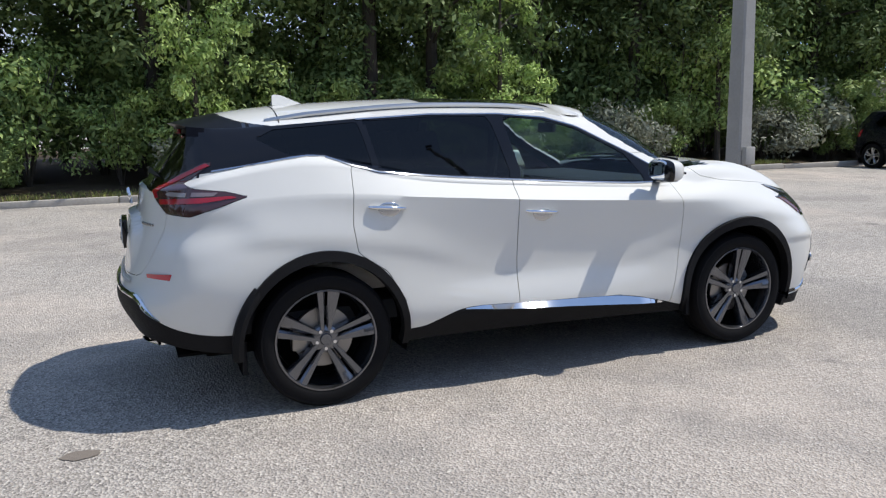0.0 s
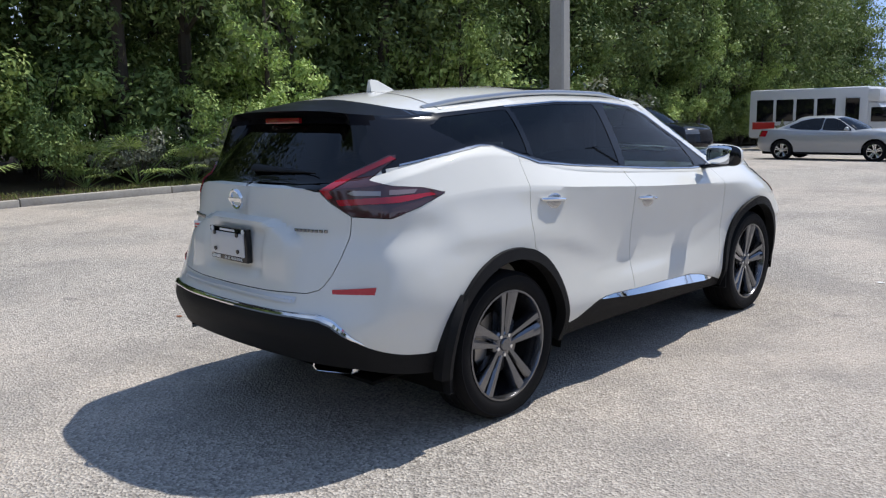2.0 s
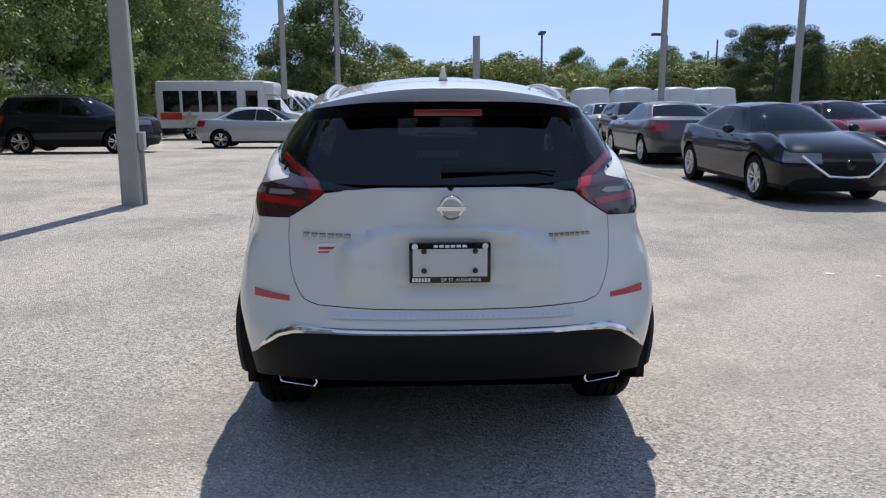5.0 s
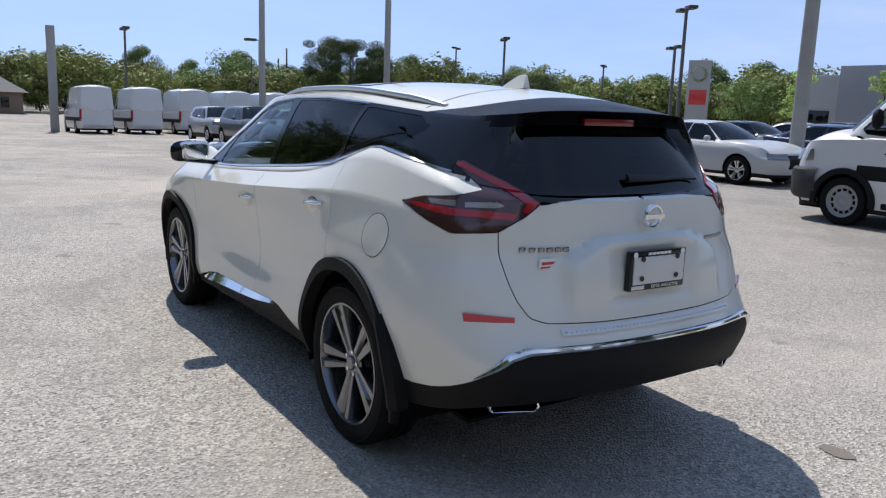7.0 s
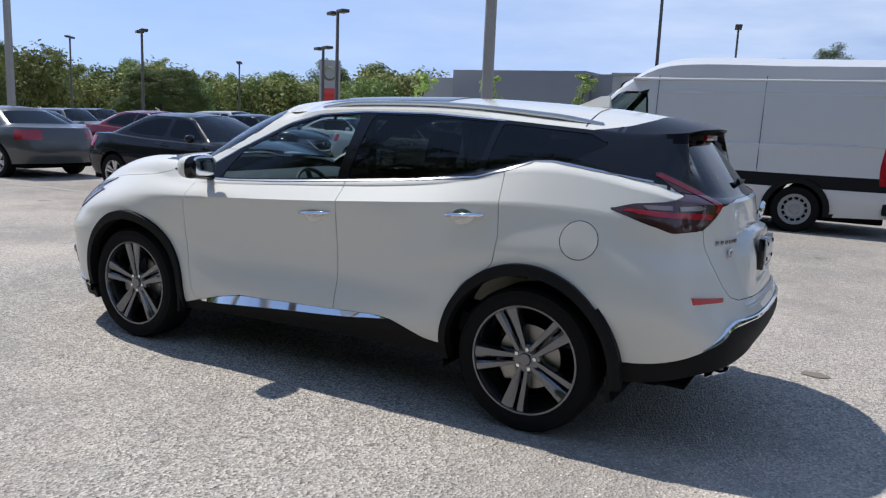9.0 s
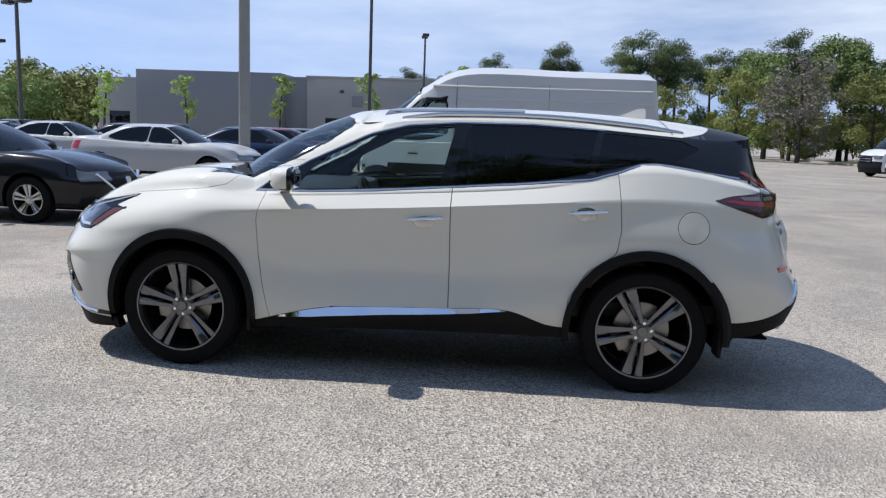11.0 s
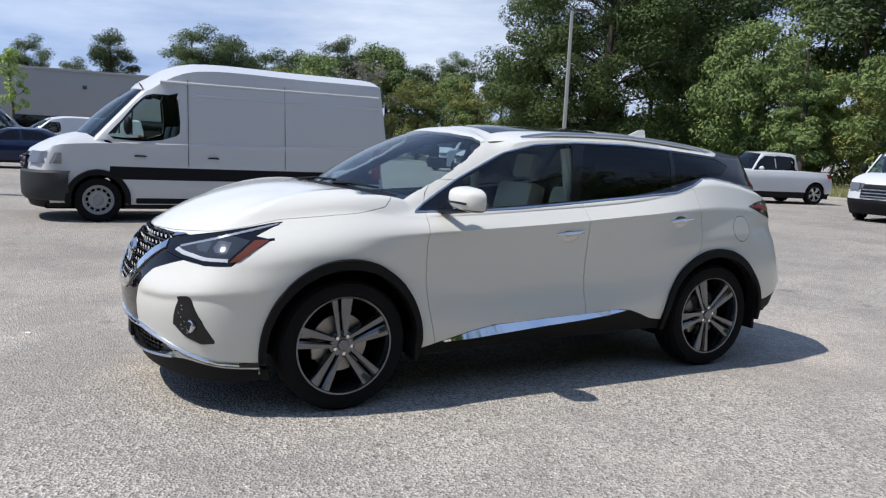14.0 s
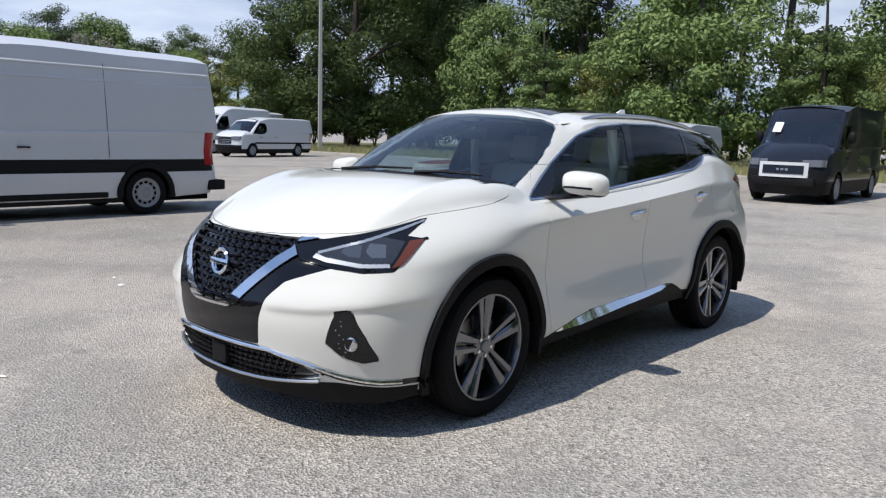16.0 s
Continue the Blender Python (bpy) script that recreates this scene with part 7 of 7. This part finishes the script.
# trees beyond the far verge
for k in range(22):
    plant((far_oak, cedar, far_olive, far_olive, vine)[k % 5], -40 + random.uniform(-3, 2), -31 + 3.1 * k + random.uniform(-1, 1), random.uniform(.74, .98), "trees beyond the lot")
for k in range(24):
    plant((pine, pine, far_oak)[k % 3], -50 + random.uniform(-4, 3), -60 + 4.5 * k + random.uniform(-1.5, 1.5), random.uniform(.95, 1.25), "trees beyond the lot")
plant(big_oak, -39.0, -46.0, 1.0, "trees beyond the lot")
plant(magnolia, -35.4, -24.3, .80, "trees beyond the lot")
plant(magnolia, -37.5, -9.0, .85, "trees beyond the lot")
for x, y in ((-37, -19.5), (-36.5, -3.5), (-37, 1.0)):
    plant(cedar, x, y, random.uniform(.9, 1.15), "trees beyond the lot")
plant(bare, -24, -62, .95, "trees beyond the lot")
for x, y, s in ((-20, -66, 1.0), (-29, -60, 1.0), (-14, -68, .9), (-34, -58, 1.0), (-26, -70, 1.1)):
    plant(far_olive, x, y, s, "trees beyond the lot")
for k in range(13):
    plant(pine, -52 + 3.4 * k + random.uniform(-1.5, 1.5), -83 + random.uniform(-5, 5), random.uniform(.64, .80), "trees beyond the lot")
for x, s in ((-5.5, .64), (-1.5, .54), (2.5, .58), (7.5, .52), (11.5, .55)):
    plant(pine, x, -84, s, "trees beyond the lot")
for k in range(7):
    plant((far_oak, far_olive)[k % 2], -50 + 4.2 * k, -76 + random.uniform(-3, 3), random.uniform(.80, .98), "trees beyond the lot")
for k in range(26):
    plant(bush_a, -45 + random.uniform(-1, 1), -62 + 4 * k, random.uniform(2.4, 3.2), "low growth of the wood edge")
for k in range(16):
    plant(bush_a, -52 + 4.2 * k, -88 + random.uniform(-1, 1), random.uniform(2.2, 2.8), "low growth of the wood edge")
for x, y in ((-52, -45), (-49, -49), (-46, -53), (-43, -56), (-39, -58), (-53, -51), (-48, -57), (-36, -62)):
    plant(bush_a, x, y, random.uniform(2.3, 2.9), "low growth of the wood edge")
# distant tree belts
for k in range(46):
    w = math.radians(-66 + 76 * k / 45)
    d = random.uniform(118, 140)
    plant((far_oak, far_olive, far_oak, pine)[k % 4] if k % 7 else far_oak, d * math.cos(w), d * math.sin(w), random.uniform(.60, .92) * (.66 if k % 4 == 3 and k % 7 else 1), "distant trees")
plant(far_bush, 70, 14.5, 1.0, "distant trees")
plant(big_oak, 62.9, -31.3, .44, "distant trees", tall=.95)
plant(big_oak, 45.6, -38.2, .31, "distant trees", tall=.85)
for k in range(52):
    w = math.radians(-68 + 80 * k / 51)
    d = random.uniform(104, 116)
    plant((bush_a, far_bush)[k % 2], d * math.cos(w), d * math.sin(w), random.uniform(2.7, 4.2), "distant trees")
for x, y in ((24.5, -53), (17.5, -54), (10.5, -54.5), (3.5, -55), (30, -51)):
    plant(sapling, x, y, random.uniform(1.0, 1.25), "young trees along the building")

# grass along the verges
rng = np.random.default_rng(5)


def grass(name, label, n, x0, x1, y0, y1, high, mat, z=.11):
    px, py = rng.uniform(x0, x1, n), rng.uniform(y0, y1, n)
    w = rng.uniform(0, 6.28, n)
    h = high * rng.uniform(.4, 1.2, n)
    lean = rng.normal(size=(n, 2)) * .35 * h[:, None]
    a = np.stack([px + .012 * np.cos(w), py + .012 * np.sin(w), np.full(n, z)], 1)
    c = np.stack([px - .012 * np.cos(w), py - .012 * np.sin(w), np.full(n, z)], 1)
    t = np.stack([px + lean[:, 0], py + lean[:, 1], z + h], 1)
    me = bpy.data.meshes.new(name)
    me.from_pydata(np.stack([a, c, t], 1).reshape(-1, 3).tolist(), [], np.arange(3 * n).reshape(-1, 3).tolist())
    me.materials.append(mat)
    tagged(new(name, me), label, "grass", kind="stuff")


grass("verge_grass", "thin green grass along the kerb", 8000, -14, 16, 12.62, 13.7, .12, LEAF_OLIVE)
grass("far_grass", "tall dry grass beyond the lot", 22000, -36, -27.6, -46, 6, .45, leaf_material("dry_grass", (0.240, 0.254, 0.105), (0.493, 0.453, 0.236)))


# ---- lamp posts and poles ----
POLE = material("weathered_concrete", (.42, .41, .385), .85, 0, 0, .2, .35, 3.0, .3, 60.0, (.27, .265, .25))
FIXTURE = material("bronze_fixture", (.06, .052, .045), .5, .3)
POLE_DARK = material("bronze_pole", (.13, .125, .12), .6, .2, 0, .4, .2, 3.0)


def lamp_post(x, y, high, r0, r1, mat, heads=2, turn=0.0, square=True, lean=0.0):
    t = thing("lamp_post", "tall grey lamp post with flat floodlight heads", "lamp post", pose(x, y, fall(x), 0, lean, turn), "lamp posts of the lot")
    b = bmesh.new()
    cyl(b, (0, 0, -.05), (0, 0, high), r0 * (1.41 if square else 1), r1 * (1.41 if square else 1), 4 if square else 14)
    if square:
        bmesh.ops.rotate(b, verts=b.verts, cent=(0, 0, 0), matrix=Matrix.Rotation(math.radians(45), 3, "Z"))
        bmesh.ops.bevel(b, geom=[e for e in b.edges if abs(e.verts[0].co.z - e.verts[1].co.z) > 1], offset=r1 * .28, segments=1, affect="EDGES")
    part("post", b, mat, t, "", False)
    for k in range(heads):
        s = 1 if k == 0 else -1
        b = bmesh.new()
        box(b, -.22, .22, s * .28 if s > 0 else -.98, .98 if s > 0 else -.28, high - .02, high + .14, .03)
        head = part("floodlight_head", b, FIXTURE, t, "flat bronze floodlight head")
        b = bmesh.new()
        box(b, -.03, .03, min(0, s * .34), max(0, s * .34), high + .03, high + .09)
        part("arm", b, FIXTURE, head)
    return t


near = lamp_post(6.20, 4.30, 6.9, .145, .10, POLE, 2, 8)
b = bmesh.new()
box(b, -.10, .10, -.225, -.145, .80, 1.06, .012)
part("junction_box", b, POLE, near, "grey junction box")
b = bmesh.new()
cyl(b, (.0, -.18, 0), (0, -.18, .82), .025)
cyl(b, (.06, -.17, 0), (.06, -.17, .82), .018)
part("conduit", b, POLE, near)
for x, y, h, heads, turn in ((22.1, -29.0, 6.8, 2, 60), (38.2, -30.3, 6.6, 2, 60), (51.2, -8.9, 6.6, 2, 85), (45.8, -16.1, 6.0, 1, 0), (6.15, -51.7, 8.2, 2, 10), (60, -30, 6.6, 2, 80),
                             (62.6, -42.9, 8.3, 2, 40), (47.8, -49.0, 6.3, 2, 40), (26.4, -33.4, 5.55, 2, 60), (75, -26, 6.8, 1, 0)):
    lamp_post(x, y, h, .09, .065, POLE_DARK, heads, turn)
for x, y, lean in ((6.6, -15.0, 0), (40.0, -14.1, 0), (38.0, 7.2, 0), (45.5, 5.0, 0), (34.7, -19.4, 0)):
    lamp_post(x, y, 12.0, .155, .12, POLE, 2, 20, True, lean)
lamp_post(6.55, -32.7, 12.0, .085, .06, POLE_DARK, 2, 15)
lamp_post(-29.5, -38.5, 10.85, .14, .10, POLE, 1, 60)
for x, y, high in ((108, -43.2, 10.2), (109, -42.3, 8.7)):
    t = thing("utility_pole", "plain dark wooden utility pole", "pole", pose(x, y, 0))
    b = bmesh.new()
    cyl(b, (0, 0, -1), (0, 0, high - 1), .16, .11, 10)
    part("post", b, BARK, t)

# ---- buildings ----
WALL_GREY = material("grey_render", (.36, .36, .35), .85, 0, 0, .2, .12, .6, .2, 20.0)
WALL_DARK = material("dark_grey_panel", (.24, .25, .265), .6, 0, 0, .3, .12, .8)
ROOF_BROWN = material("brown_shingle", (.19, .185, .18), .9, 0, 0, .2, .3, 2.0, .5, 10.0)
BRICK = material("tan_brick", (.26, .20, .16), .85, 0, 0, .2, .3, 3.0, .4, 20.0)


def showroom():
    t = thing("showroom_building", "long low grey building with a flat parapet roof", "building")
    b = bmesh.new()
    box(b, -8, 17, -75, -60, -.1, 5.62, .06)
    part("wall", b, WALL_GREY, t)
    b = bmesh.new()
    box(b, 19, 31.5, -78, -59, -.5, 5.85, .06)
    part("showroom_block", b, WALL_DARK, t, "darker grey projecting block")
    b = bmesh.new()
    box(b, 17, 19, -75, -60.5, -.2, 5.68, .06)
    part("link_wall", b, WALL_DARK, t)
    b = bmesh.new()
    box(b, 31.5, 35.4, -78, -60, -.6, 5.2, .06)
    part("side_wall", b, WALL_GREY, t)
    b = bmesh.new()
    box(b, -8.1, 17.1, -75.1, -59.93, 5.58, 5.78, .03)
    part("parapet", b, WALL_GREY, t)
    for x in (14.5, 11.5, 2.0, -2.5, -6.0, 33.5):
        w = .9 if x > 5 else 1.6
        b = bmesh.new()
        box(b, x - w, x + w, -60.03, -59.95, .9, 2.3, .02)
        win = part("window", b, GLOSS_BLACK, t, "dark window")
        b = bmesh.new()
        box(b, x - w - .06, x + w + .06, -60.0, -59.9, .80, .88)
        part("sill", b, WALL_GREY, win)
    for x in (8.0, 12.7, -4):
        b = bmesh.new()
        box(b, x - .45, x + .45, -60.03, -59.93, 3.3, 4.2, .02)
        part("vent", b, WALL_DARK, t, "dark wall vent")
    for x in (5.2, -1.2, 14):
        b = bmesh.new()
        box(b, x - .15, x + .15, -60.1, -59.9, 4.4, 4.65, .03)
        part("wall_lamp", b, FIXTURE, t)
    for x in (25, 8):
        b = bmesh.new()
        box(b, x - .9, x + .9, -70, -68, 5.55, 6.4, .05)
        part("roof_unit", b, WALL_DARK, t)


showroom()
shop = thing("brick_building", "low tan brick building with a hipped grey roof", "building", pose(104, .2, -1) @ Matrix.Diagonal((.9, .60, .78, 1)))
b = bmesh.new()
box(b, -8, 8, -12, 12, 0, 3.2, .05)
part("wall", b, BRICK, shop)
b = bmesh.new()
vs = [b.verts.new(p) for p in ((-9, -13, 3.1), (9, -13, 3.1), (9, 13, 3.1), (-9, 13, 3.1), (0, -7, 6.4), (0, 7, 6.4))]
for q in ((0, 1, 4), (1, 2, 5, 4), (2, 3, 5), (3, 0, 4, 5), (3, 2, 1, 0)):
    b.faces.new([vs[i] for i in q])
bmesh.ops.recalc_face_normals(b, faces=b.faces)
part("roof", b, ROOF_BROWN, shop, "", False)
b = bmesh.new()
vs = [b.verts.new(p) for p in ((-11, -5.5, 3.0), (-11, -1.0, 3.0), (-11, -3.25, 5.0), (-4, -5.5, 3.0), (-4, -1.0, 3.0), (-4, -3.25, 5.0))]
for q in ((0, 1, 2), (0, 2, 5, 3), (1, 4, 5, 2), (0, 3, 4, 1), (3, 5, 4)):
    b.faces.new([vs[i] for i in q])
bmesh.ops.recalc_face_normals(b, faces=b.faces)
part("porch_roof", b, ROOF_BROWN, shop, "", False)
for y in (-5.2, -1.3):
    b = bmesh.new()
    cyl(b, (-10.7, y, 0), (-10.7, y, 3.0), .22)
    part("porch_post", b, BRICK, shop)
for y in (-9, -7, 3, 6, 9):
    b = bmesh.new()
    box(b, -8.06, -7.95, y - .7, y + .7, .9, 2.4, .02)
    part("window", b, GLOSS_BLACK, shop)
tower = thing("sign_tower", "slim pale square tower beside the road", "tower", pose(46.6, -3.9, fall(46.6)))
b = bmesh.new()
box(b, -.22, .22, -.22, .22, 0, 6.05, .03)
part("shaft", b, WALL_GREY, tower)
sign = thing("roadside_sign", "tall grey sign panel with a pale oval and red foot", "sign", pose(46.4, -60.4, fall(46.4), 0, 0, -52))
b = bmesh.new()
box(b, -.3, .3, -1.05, 1.05, 0, 7.5, .05)
part("panel", b, WALL_GREY, sign)
b = bmesh.new()
lathe(b, [(.55, -.36), (.55, -.34), (.75, -.34), (.75, -.29)], 28, "z")
bmesh.ops.rotate(b, verts=b.verts, cent=(0, 0, 0), matrix=Matrix.Rotation(math.radians(90), 3, "Y"))
bmesh.ops.translate(b, vec=(0, 0, 6.2), verts=b.verts)
part("emblem_ring", b, CHROME, sign, "pale ring emblem")
b = bmesh.new()
box(b, -.34, -.295, -.8, .8, 3.3, 4.7, .02)
part("red_panel", b, RED_PAINT, sign, "red lower panel")
